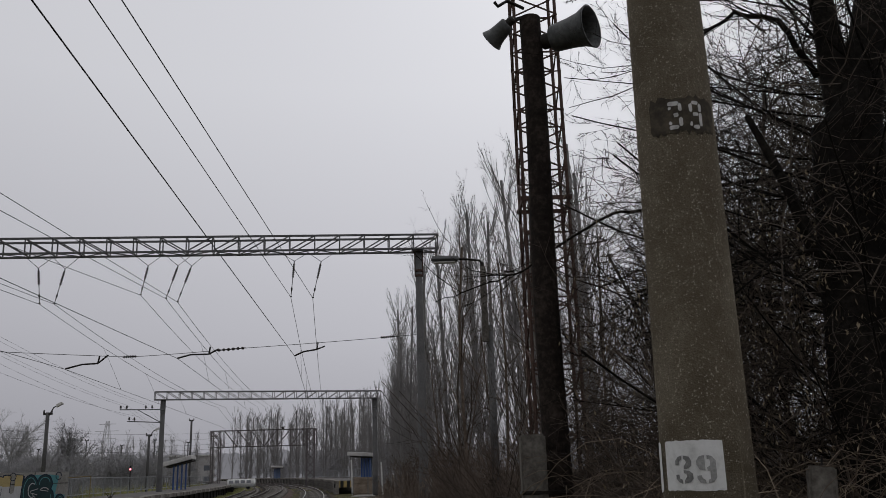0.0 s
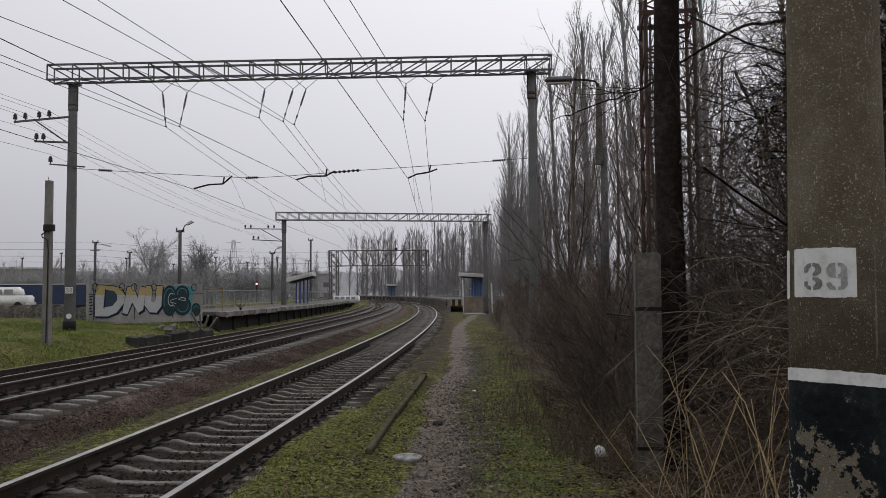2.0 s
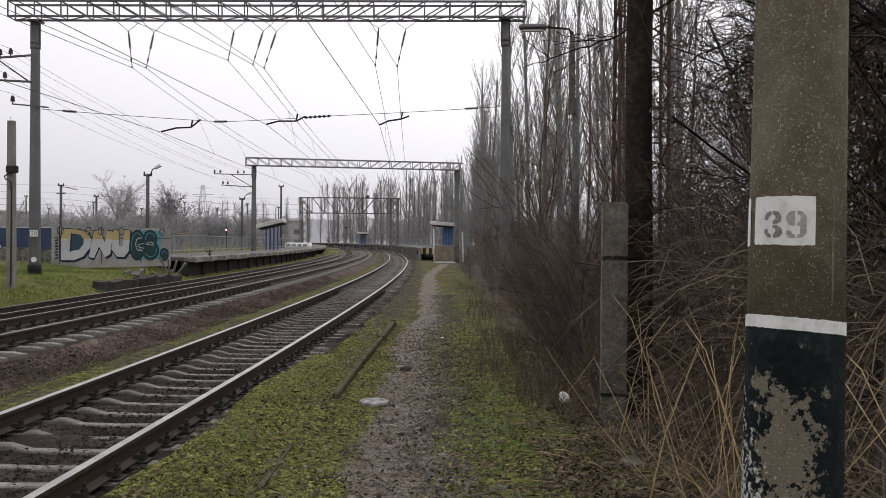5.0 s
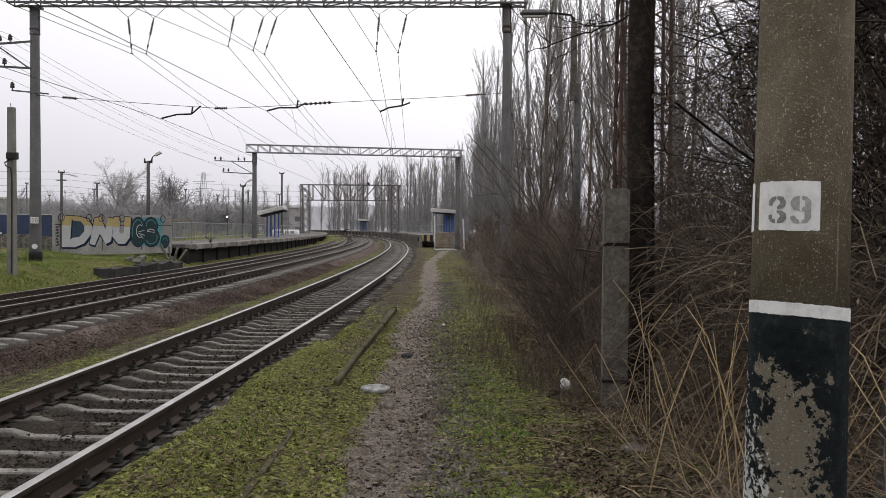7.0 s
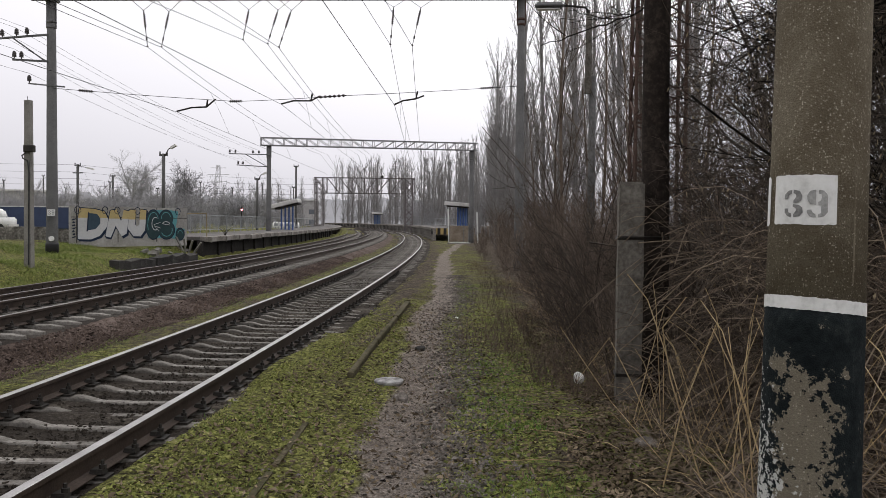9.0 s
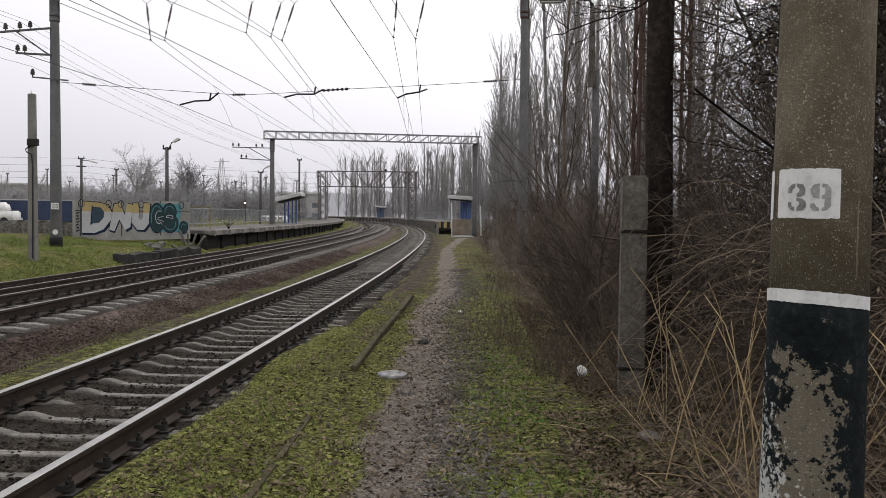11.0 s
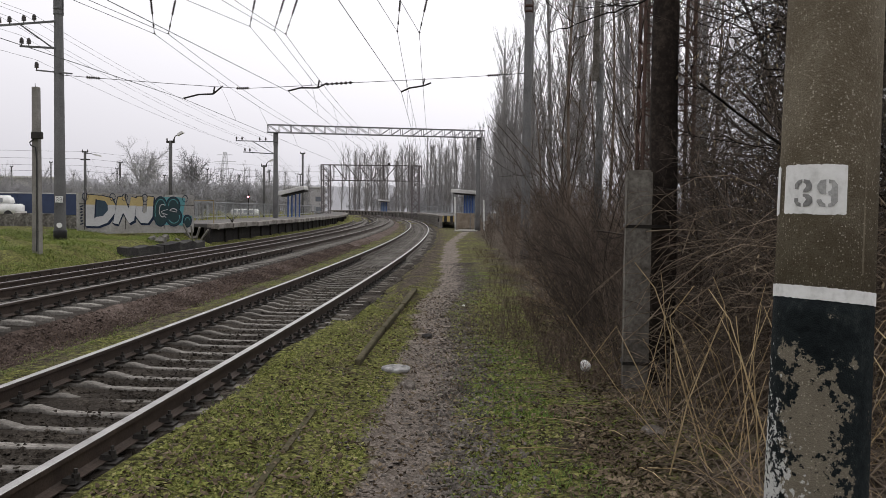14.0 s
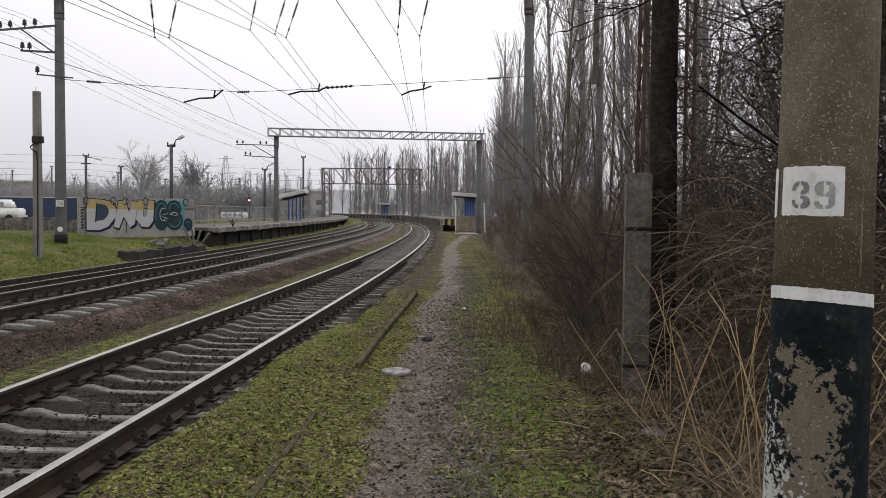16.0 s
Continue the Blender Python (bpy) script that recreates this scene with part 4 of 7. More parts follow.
# ---- wooden pole on its concrete stub, with loudspeakers ----
def loudspeaker_pole():
    t = thing("wooden_pole", (1.27, 9.2, -0.3), "tarred wooden pole strapped to a square concrete stub", "pole")
    tb = Tubes()
    pts = [Vector((0.012 * math.sin(z * 1.3), 0.01 * math.cos(z * 0.9), z)) for z in np.linspace(0, 7.2, 25)]
    tb.add(pts, 0.152, 0.125, 16)
    ob = new("shaft", tb.mesh("shaft", M_WOOD_TAR))
    ob.parent = t
    bm = bmesh.new()
    box(bm, (-0.275, -0.24, 1.17), (0.255, 0.22, 2.34))
    bmesh.ops.bevel(bm, geom=bm.edges[:], offset=0.018, segments=2, affect="EDGES")
    bmesh.ops.subdivide_edges(bm, edges=[e for e in bm.edges if e.calc_length() > 0.5], cuts=14)
    for v in bm.verts:
        v.co += Vector((noise.noise(v.co * 6), noise.noise(v.co * 6 + Vector((9, 0, 0))), 0.6 * noise.noise(v.co * 5))) * 0.008
    part("concrete_stub", bm, M_STUB, t, "square weathered concrete stub")
    for z in (0.36, 1.76):
        for k in range(3):
            tb = Tubes()
            ring = [(-0.41, -0.355), (-0.14, -0.355), (0.05, -0.17), (0.16, 0.0), (0.1, 0.14), (-0.05, 0.15), (-0.15, 0.0), (-0.41, -0.12), (-0.41, -0.355)]
            tb.add([Vector((x, y, z + k * 0.012)) for x, y in ring], 0.006, 0.006, 5)
            ob = new("binding_wire", tb.mesh("binding_wire", M_IRON))
            ob.parent = t
    return t


loudspeaker_pole()


def horn(loc, aim, size, name_label):
    """Loudspeaker: flared bell with a hollow mouth, rear driver and bracket."""
    t = thing("loudspeaker", loc, name_label, "loudspeaker", "loudspeakers")
    q = Vector(aim).to_track_quat("Z", "Y").to_matrix().to_4x4()
    bm = bmesh.new()
    prof = [(0.10, -0.02), (0.145, 0.0), (0.155, 0.10), (0.165, 0.22), (0.185, 0.34), (0.225, 0.43), (0.235, 0.45), (0.215, 0.45), (0.17, 0.34), (0.15, 0.2), (0.05, 0.1)]
    lathe(bm, [(r * size, z * size) for r, z in prof], 28, q)
    part("bell", bm, M_HORN, t, "grey flared horn bell", True)
    bm = bmesh.new()
    lathe(bm, [(0.05 * size, -0.16 * size), (0.085 * size, -0.13 * size), (0.085 * size, -0.02 * size), (0.06 * size, 0)], 18, q)
    part("driver", bm, M_IRON, t)
    bm = bmesh.new()
    lathe(bm, [(0.001, 0.10 * size), (0.05 * size, 0.14 * size), (0.045 * size, 0.24 * size), (0.02 * size, 0.27 * size)], 14, q)
    part("phase_plug", bm, M_HORN, t)
    return t


M_HORN = worn("weathered_grey_enamel", (0.05, 0.052, 0.052), (0.085, 0.088, 0.088), (0.14, 0.143, 0.14), 24, 3, 0.55, 0.1, 0.2)
h1 = horn((1.53, 9.12, 6.58), (0.80, -0.60, -0.02), 1.08, "large grey horn loudspeaker on the wooden pole")
bm = bmesh.new()
bar(bm, (-0.28, 0.06, 0), (0.0, 0, 0), 0.05)
part("bracket", bm, M_IRON, h1)
h2 = horn((1.0, 9.15, 6.80), (-0.55, 0.45, -0.38), 0.62, "small pale loudspeaker on the far side of the pole")
bm = bmesh.new()
bar(bm, (0.26, 0.03, 0.12), (0.0, 0, 0.03), 0.035)
part("bracket", bm, M_IRON, h2)
tb = Tubes()
tb.add([Vector(p) for p in ((1.2, 9.15, 7.0), (1.0, 9.05, 7.05), (0.88, 9.0, 6.95), (0.84, 8.98, 7.0))], 0.02, 0.02, 6)
tagged(new("cable_hook", tb.mesh("cable_hook", M_IRON)), "bent iron hook on the wooden pole", "hook")


# ---- square concrete post behind the numbered pole ----
def thicket_post():
    t = thing("concrete_post", (2.515, 6.00, -0.30), "square mossy concrete post standing in the thicket", "post")
    t.rotation_euler = (0, math.atan(0.0588), radians(-14))
    bm = bmesh.new()
    box(bm, (0, 0, 0.985), (0.186, 0.180, 1.970), None, 0.95)
    bmesh.ops.bevel(bm, geom=bm.edges[:], offset=0.016, segments=2, affect="EDGES")
    bmesh.ops.subdivide_edges(bm, edges=[e for e in bm.edges if e.calc_length() > 0.5], cuts=12)
    for v in bm.verts:
        v.co += Vector((noise.noise(v.co * 6), noise.noise(v.co * 6 + Vector((9, 0, 0))), 0.6 * noise.noise(v.co * 5))) * 0.008
    part("shaft", bm, M_STUB, t, "weathered square shaft")
    bm = bmesh.new()
    bar(bm, (0.0, 0.0, 1.920), (0.01, 0.0, 2.030), 0.012)
    part("reinforcing_stub", bm, M_IRON, t, "rusty iron stub")


thicket_post()


# ---- lattice mast behind the wooden pole ----
def lattice_mast(x, y, w, z1):
    t = thing("lattice_mast", (x, y, -0.25), "slim rust-brown lattice steel mast among the branches", "mast")
    for sx, sy in product((-0.5, 0.5), (-0.5, 0.5)):
        bm = bmesh.new()
        bar(bm, (sx * w, sy * w, 0), (sx * w * 0.92, sy * w * 0.92, z1), 0.048)
        part("leg", bm, M_STEEL_BROWN, t)
    n = int(z1 / 0.42)
    for i in range(n):
        z, zz = z1 * i / n, z1 * (i + 1) / n
        sg = 1 if i % 2 else -1
        for s in (-0.5, 0.5):
            bm = bmesh.new()
            bar(bm, (-0.5 * w * sg, s * w, z), (0.5 * w * sg, s * w, zz), 0.028)
            part("lacing", bm, M_STEEL_BROWN, t)
            bm = bmesh.new()
            bar(bm, (s * w, -0.5 * w * sg, z), (s * w, 0.5 * w * sg, zz), 0.028)
            part("lacing", bm, M_STEEL_BROWN, t)
            if i % 3 == 0:
                bm = bmesh.new()
                bar(bm, (-0.5 * w, s * w, z), (0.5 * w, s * w, z), 0.03)
                part("cross_tie", bm, M_STEEL_BROWN, t)
    for z in (z1 * 0.52, z1 * 0.98):
        for k in (-1, 1):
            bm = bmesh.new()
            box(bm, (0, k * w * 0.52, z), (w * 1.1, 0.012, 0.09))
            part("splice_plate", bm, M_STEEL_BROWN, t)
            bm = bmesh.new()
            box(bm, (k * w * 0.52, 0, z), (0.012, w * 1.0, 0.09))
            part("splice_plate", bm, M_STEEL_BROWN, t)


lattice_mast(2.26, 16.3, 0.90, 13.5)


# ---- street lamp in the trees ----
def path_lamp():
    t = thing("lamp_post", (1.45, 22.2, -0.25), "old lamp post with an oblong grey lamp head", "street lamp")
    bm = bmesh.new()
    lathe(bm, [(0.11, 0), (0.085, 5.6)], 12)
    part("lower_pole", bm, M_FAR_POLE, t, "grey lower pole", True)
    bm = bmesh.new()
    box(bm, (-0.12, -0.12, 6.15), (0.17, 0.15, 2.0), taper=0.8)
    part("upper_block", bm, M_STUB, t, "square concrete upper piece")
    bm = bmesh.new()
    rod(bm, (-0.14, -0.12, 6.6), (-0.14, -0.12, 7.25), 0.06, 0.05)
    part("steel_top", bm, M_IRON, t)
    tb = Tubes()
    tb.add([Vector(p) for p in ((-0.14, -0.12, 7.2), (-0.2, -0.13, 7.31), (-0.5, -0.17, 7.34), (-0.9, -0.22, 7.36))], 0.03, 0.03, 8)
    ob = new("arm", tb.mesh("arm", M_IRON))
    ob.parent = t
    bm = bmesh.new()
    box(bm, (-1.12, -0.25, 7.34), (0.74, 0.22, 0.16))
    bmesh.ops.bevel(bm, geom=bm.edges[:], offset=0.05, segments=3, affect="EDGES")
    head = part("lamp_head", bm, M_STEEL_GREY, t, "grey oblong lamp housing", True)
    bm = bmesh.new()
    box(bm, (-1.14, -0.25, 7.252), (0.56, 0.16, 0.03))
    part("lamp_glass", bm, M_ROOFWHITE, head, "cloudy lamp glass")


path_lamp()


# ---- left side: bare post, graffiti wall, old low wall, fence ----
def bare_post():
    t = thing("concrete_post", (-15.73, 25.42, 0.05), "slim square concrete post with a black cable and box", "post")
    bm = bmesh.new()
    box(bm, (0, 0, 2.62), (0.24, 0.22, 5.24), taper=0.82)
    bmesh.ops.bevel(bm, geom=bm.edges[:], offset=0.012, segments=1, affect="EDGES")
    part("shaft", bm, M_CONCRETE, t, "pale square concrete shaft")
    bm = bmesh.new()
    box(bm, (0.12, -0.16, 3.72), (0.34, 0.16, 0.22))
    bmesh.ops.bevel(bm, geom=bm.edges[:], offset=0.02, segments=1, affect="EDGES")
    part("junction_box", bm, M_IRON, t, "dark junction box")
    tb = Tubes()
    tb.add([Vector(p) for p in ((0.0, -0.16, 3.6), (-0.12, -0.18, 3.5), (-0.1, -0.16, 3.42), (0.05, -0.14, 3.35), (0.09, -0.14, 3.0), (0.08, -0.14, 1.5), (0.07, -0.15, 0.1))], 0.022, 0.022, 6)
    ob = new("cable", tb.mesh("cable", M_BLACK))
    ob.parent = t
    tb = Tubes()
    tb.add([Vector((-0.02, 0, 5.2)), Vector((-0.03, 0, 5.36))], 0.01, 0.01)
    ob = new("reinforcing_stub", tb.mesh("reinforcing_stub", M_IRON))
    ob.parent = t


bare_post()


def mast_marks():
    bm = bmesh.new()
    lathe(bm, [(0.10, 0), (0.10, 0.01), (0.0001, 0.012)], 20, Matrix.Translation((-18.06, 30.62, 0.85)) @ Euler((radians(90), 0, radians(30))).to_matrix().to_4x4())
    part("number_disc", bm, M_WHITE, gantry, "round white plate on the mast")
    m = Matrix.Translation((-18.07, 30.63, 1.83)) @ Euler((0, 0, radians(30))).to_matrix().to_4x4()
    bm = bmesh.new()
    box(bm, (0, 0, 0), (0.27, 0.012, 0.24), m)
    part("number_plate", bm, M_WHITE, gantry, "small white plate with two dark digits")
    for dx, segs in ((-0.10, "3"), (0.02, "9")):
        bm = bmesh.new()
        for x0, y0, x1, y1 in DIGITS[segs]:
            box(bm, (dx + (x0 + x1) / 2 * 0.085, -0.009, -0.08 + (y0 + y1) / 2 * 0.10), ((x1 - x0) * 0.085, 0.006, (y1 - y0) * 0.10), m)
        if segs == "9":
            box(bm, (dx + 0.01, -0.009, -0.02), (0.02, 0.006, 0.05), m)
        part("plate_digit", bm, M_STENCIL, gantry)


mast_marks()

WALL_A, WALL_B = Vector((-20.28, 35.28, 0)), Vector((-16.9, 40.55, 0))
WU = (WALL_B - WALL_A).normalized()
W_ROT = math.atan2(WU.y, WU.x)
W_LEN = (WALL_B - WALL_A).length


def outline(pts, depth, m, bm=None):
    """A flat letter piece from an outline (u, z), depth thick, standing before the wall."""
    bm = bm or bmesh.new()
    k_ = W_LEN / 7.35
    front = [bm.verts.new(m @ Vector((u * k_, -depth, z))) for u, z in pts]
    back = [bm.verts.new(m @ Vector((u * k_, 0, z))) for u, z in pts]
    bm.faces.new(front)
    for k in range(len(pts)):
        j = (k + 1) % len(pts)
        bm.faces.new((front[k], back[k], back[j], front[j]))
    return bm


def blob(cu, cz, ru, rz, n=22, wob=0.0, rng=None, a0=0.0):
    return [(cu + ru * math.cos(2 * math.pi * k / n + a0) * (1 + (rng.uniform(-wob, wob) if rng else 0)), cz + rz * math.sin(2 * math.pi * k / n + a0)) for k in range(n)]


def graffiti_wall():
    z0, h = 0.55, 1.62
    t = thing("graffiti_wall", (WALL_A.x, WALL_A.y, z0), "concrete end wall covered with yellow, white and teal graffiti", "wall", "", W_ROT)
    m = Matrix.Identity(4)
    bm = bmesh.new()
    box(bm, (W_LEN / 2 + 0.19, 0.12, h / 2 - 0.1), (W_LEN - 0.38, 0.22, h + 0.2))
    part("wall_slab", bm, M_WALLGREY, t, "pale grey concrete slab")
    for u in (0.62, 2.6, 4.6):
        bm = bmesh.new()
        box(bm, (u, 0.004, h / 2), (0.03, 0.012, h))
        part("joint", bm, M_CONCRETE_DARK, t)
    bm = bmesh.new()
    box(bm, (W_LEN / 2 + 0.19, 0.0, 1.13), (W_LEN - 0.38, 0.014, 0.03))
    part("joint", bm, M_CONCRETE_DARK, t)
    white, yel = graffiti_mat("white_spray", (0.48, 0.48, 0.49)), graffiti_mat("yellow_spray", (0.44, 0.35, 0.17))
    navy, teal = graffiti_mat("navy_outline", (0.02, 0.03, 0.055)), graffiti_mat("teal_spray", (0.11, 0.28, 0.30))
    dark = graffiti_mat("dark_teal_fill", (0.035, 0.06, 0.065))
    hollow = graffiti_mat("slate_inner", (0.05, 0.075, 0.10))

    def lay(name, pts, material, d, label=""):
        part(name, outline(pts, d, m), material, t, label)

    def grow(pts, g):
        cu = sum(p[0] for p in pts) / len(pts)
        cz = sum(p[1] for p in pts) / len(pts)
        return [(u + g * (1 if u > cu else -1), z + g * (1 if z > cz else -1)) for u, z in pts]

    def letter(pts, split, drop=(0.07, -0.06)):
        lay("letter_shadow", [(u + drop[0], z + drop[1]) for u, z in grow(pts, 0.035)], navy, 0.004)
        lay("letter_outline", grow(pts, 0.035), navy, 0.007)
        lay("letter_fill", pts, white, 0.010, "white letter")
        top = [p for p in clip_above(pts, split)]
        if len(top) > 2:
            lay("letter_top", top, yel, 0.013, "yellow letter top")

    def clip_above(pts, zc):
        out = []
        for (u0, a), (u1, b) in zip(pts, pts[1:] + pts[:1]):
            if a >= zc:
                out.append((u0, a))
            if (a >= zc) != (b >= zc):
                f = (zc - a) / (b - a)
                out.append((u0 + (u1 - u0) * f, zc))
        return out

    # D
    letter([(0.80, 0.16), (1.5, 0.14), (2.0, 0.30), (2.42, 0.72), (2.48, 1.05), (2.25, 1.40), (1.7, 1.50), (0.88, 1.54), (0.80, 1.1)], 1.10)
    lay("letter_hole", [(1.32, 0.55), (1.75, 0.6), (2.02, 0.85), (2.02, 1.08), (1.85, 1.28), (1.38, 1.32)], hollow, 0.016, "slate-blue hollow of the letter")
    lay("letter_line", [(1.26, 0.5), (1.32, 0.5), (1.40, 1.36), (1.34, 1.36)], navy, 0.018)
    # N
    letter([(2.32, 0.28), (2.62, 0.22), (2.90, 0.75), (3.25, 0.26), (3.55, 0.40), (3.72, 1.42), (3.38, 1.48), (3.22, 0.95), (2.95, 1.50), (2.60, 1.44)], 1.08)
    # U
    letter([(3.62, 0.62), (3.95, 0.28), (4.38, 0.26), (4.66, 0.55), (4.74, 1.50), (4.34, 1.52), (4.30, 0.80), (4.14, 0.72), (4.05, 0.82), (4.10, 1.50), (3.72, 1.50)], 1.05)
    rng = random.Random(8)
    # teal ground with two dark rounded letters and a dot
    lay("letter_ground", [(4.86, 0.20), (6.30, 0.16), (7.15, 0.10), (7.20, 0.62), (6.62, 0.66), (6.78, 1.46), (6.2, 1.52), (5.0, 1.50), (4.80, 0.9)], teal, 0.004, "teal ground of the letters")

    def ring(cu, cz, ru, rz, a0, a1, w, material, d):
        n = max(3, int(abs(a1 - a0) / 0.35))
        for k in range(n):
            p, q = a0 + (a1 - a0) * k / n, a0 + (a1 - a0) * (k + 1) / n
            lay("letter_line", [(cu + (ru - w) * math.cos(p), cz + (rz - w) * math.sin(p)), (cu + (ru + w) * math.cos(p), cz + (rz + w) * math.sin(p)),
                                (cu + (ru + w) * math.cos(q), cz + (rz + w) * math.sin(q)), (cu + (ru - w) * math.cos(q), cz + (rz - w) * math.sin(q))], material, d)

    for cu, cz, ru, rz in ((5.18, 0.82, 0.46, 0.68), (5.98, 1.12, 0.42, 0.38), (6.02, 0.56, 0.50, 0.42)):
        lay("letter_outline", blob(cu, cz, ru + 0.045, rz + 0.045, 26, 0.02, rng), navy, 0.007)
        lay("letter_fill", blob(cu, cz, ru, rz, 26, 0.02, rng), dark, 0.010, "dark rounded letter")
    ring(5.18, 0.82, 0.36, 0.58, 0.5, 3.6, 0.016, teal, 0.013)
    ring(5.30, 0.86, 0.22, 0.30, 1.0, 5.2, 0.02, white, 0.014)
    ring(5.98, 1.14, 0.30, 0.26, 0.2, 3.4, 0.016, teal, 0.013)
    ring(6.02, 0.56, 0.36, 0.30, 3.6, 6.6, 0.018, teal, 0.013)
    ring(5.98, 0.82, 0.24, 0.14, 0.2, 2.9, 0.02, white, 0.014)
    for (p0, z0_), (p1, z1_) in (((5.2, 0.82), (5.62, 0.92)), ((5.2, 0.76), (5.60, 0.66)), ((5.3, 0.70), (5.52, 0.52)), ((5.75, 0.86), (6.2, 0.80))):
        lay("letter_line", [(p0, z0_ - 0.014), (p1, z1_ - 0.014), (p1, z1_ + 0.014), (p0, z0_ + 0.014)], white, 0.015)
    lay("letter_outline", blob(6.90, 0.36, 0.30, 0.32), navy, 0.007)
    lay("letter_fill", blob(6.90, 0.36, 0.25, 0.27), dark, 0.010, "dark round dot")
    ring(6.90, 0.36, 0.16, 0.18, 0.2, 3.0, 0.014, teal, 0.013)
    # loops sprayed along the top edge
    for cu in (0.78, 2.3, 3.0, 4.2, 6.75):
        for k in range(10):
            a0, a1 = k * 0.6, (k + 1) * 0.6
            lay("spray_loop", [(cu + 0.15 * math.cos(a0), 1.45 + 0.15 * math.sin(a0)), (cu + 0.18 * math.cos(a0), 1.45 + 0.18 * math.sin(a0)),
                               (cu + 0.18 * math.cos(a1), 1.45 + 0.18 * math.sin(a1)), (cu + 0.15 * math.cos(a1), 1.45 + 0.15 * math.sin(a1))], navy, 0.017)
    for k in range(7):
        z = 0.2 + 0.13 * k
        lay("spray_tag", [(0.50 + 0.08 * (k % 2), z), (0.66, z + 0.04), (0.68 - 0.06 * (k % 3), z + 0.1), (0.48, z + 0.05)], navy, 0.008)


M_WALLGREY = worn("grey_painted_wall", (0.20, 0.19, 0.175), (0.30, 0.29, 0.272), (0.40, 0.39, 0.37), 10, 0.9)
graffiti_wall()


def rough_block(name, a, b, z0, z1, th, material, rng, label, category, top_rough=0.08):
    """A broken-topped length of wall from a to b."""
    a, b = Vector((*a, 0)), Vector((*b, 0))
    d = b - a
    n = max(4, int(d.length / 0.35))
    v = Vector((-d.y, d.x, 0)).normalized() * th
    bm = bmesh.new()
    rows_ = []
    for i in range(n + 1):
        p = a + d * (i / n)
        zt = z1 + rng.uniform(-top_rough, top_rough)
        q = p + v * rng.uniform(-0.06, 0.06)
        rows_.append([bm.verts.new((q.x, q.y, z0)), bm.verts.new((q.x, q.y, (z0 + zt) / 2)), bm.verts.new((q.x, q.y, zt)), bm.verts.new((p.x + v.x, p.y + v.y, zt + 0.03)), bm.verts.new((p.x + v.x, p.y + v.y, z0))])
    for p, q in zip(rows_[:-1], rows_[1:]):
        for k in range(4):
            bm.faces.new((p[k], q[k], q[k + 1], p[k + 1]))
    bm.faces.new(rows_[0])
    bm.faces.new(rows_[-1][::-1])
    return tagged(part(name, bm, material), label, category)


rngw = random.Random(12)
M_RUBBLE = worn("dirty_rubble", (0.07, 0.066, 0.058), (0.13, 0.124, 0.11), (0.22, 0.21, 0.19), 12, 3)


def arc_xy(s, off):
    x, y, _ = on_arc(s, off)
    return x, y


rough_block("low_wall", (-15.12, 30.1), (-14.92, 32.8), -0.45, 0.06, 0.4, M_CONCRETE_DARK, rngw, "broken dark remnant of an old low platform wall", "wall", 0.05)
rough_block("low_wall", (-14.90, 32.9), (-14.60, 36.2), -0.45, 0.12, 0.4, M_CONCRETE_DARK, rngw, "broken dark remnant of an old low platform wall", "wall", 0.06)
for i in range(16):
    s, o = rngw.uniform(36.5, 42), rngw.uniform(9.1, 11.0)
    x, y = arc_xy(s, o)
    bm = bmesh.new()
    sz = rngw.uniform(0.10, 0.30)
    box(bm, (0, 0, 0), (sz * 1.6, sz, sz * 0.7), Euler((rngw.uniform(-0.6, 0.6), rngw.uniform(-0.5, 0.5), rngw.uniform(0, 3))).to_matrix().to_4x4(), 0.8)
    ob = tagged(part("rubble_block", bm, M_RUBBLE), "broken concrete block on the ground at the platform's end", "rubble", "rubble blocks")
    ob.location = (x, y, ground_z(x, y) + sz * 0.35)
for i in range(5):
    bm = bmesh.new()
    x, y = arc_xy(40.2 + i * 0.45, 9.7 + 0.25 * i)
    bar(bm, (x, y, ground_z(x, y)), (x + 0.7 - 0.3 * i, y - 0.4, 0.55 + 0.08 * i), 0.08)
    tagged(part("leaning_beam", bm, M_CONCRETE), "short leaning concrete beam among the rubble", "beam", "leaning beams")


def slab_fence():
    """Old concrete fence beyond the mast, streaked with soot."""
    t = thing("concrete_fence", (0, 0, 0), "low stained concrete fence of upright slabs", "fence")
    x0, y0, x1, y1 = -33.6, 34.6, -20.3, 36.0
    n = 14
    for i in range(n):
        f = (i + 0.5) / n
        x, y = x0 + (x1 - x0) * f, y0 + (y1 - y0) * f
        bm = bmesh.new()
        box(bm, (0, 0, 0.31), (0.98, 0.12, 0.62 + 0.05 * math.sin(i * 2.3)))
        bmesh.ops.bevel(bm, geom=bm.edges[:], offset=0.02, segments=1, affect="EDGES")
        ob = part("slab", bm, M_FENCE, t)
        ob.location = (x, y, ground_z(x, y) - 0.05)
        ob.rotation_euler = (0, 0, math.atan2(y1 - y0, x1 - x0))


M_FENCE = worn("sooty_fence_slab", (0.02, 0.018, 0.016), (0.13, 0.122, 0.108), (0.36, 0.345, 0.31), 7, 2.4)
slab_fence()


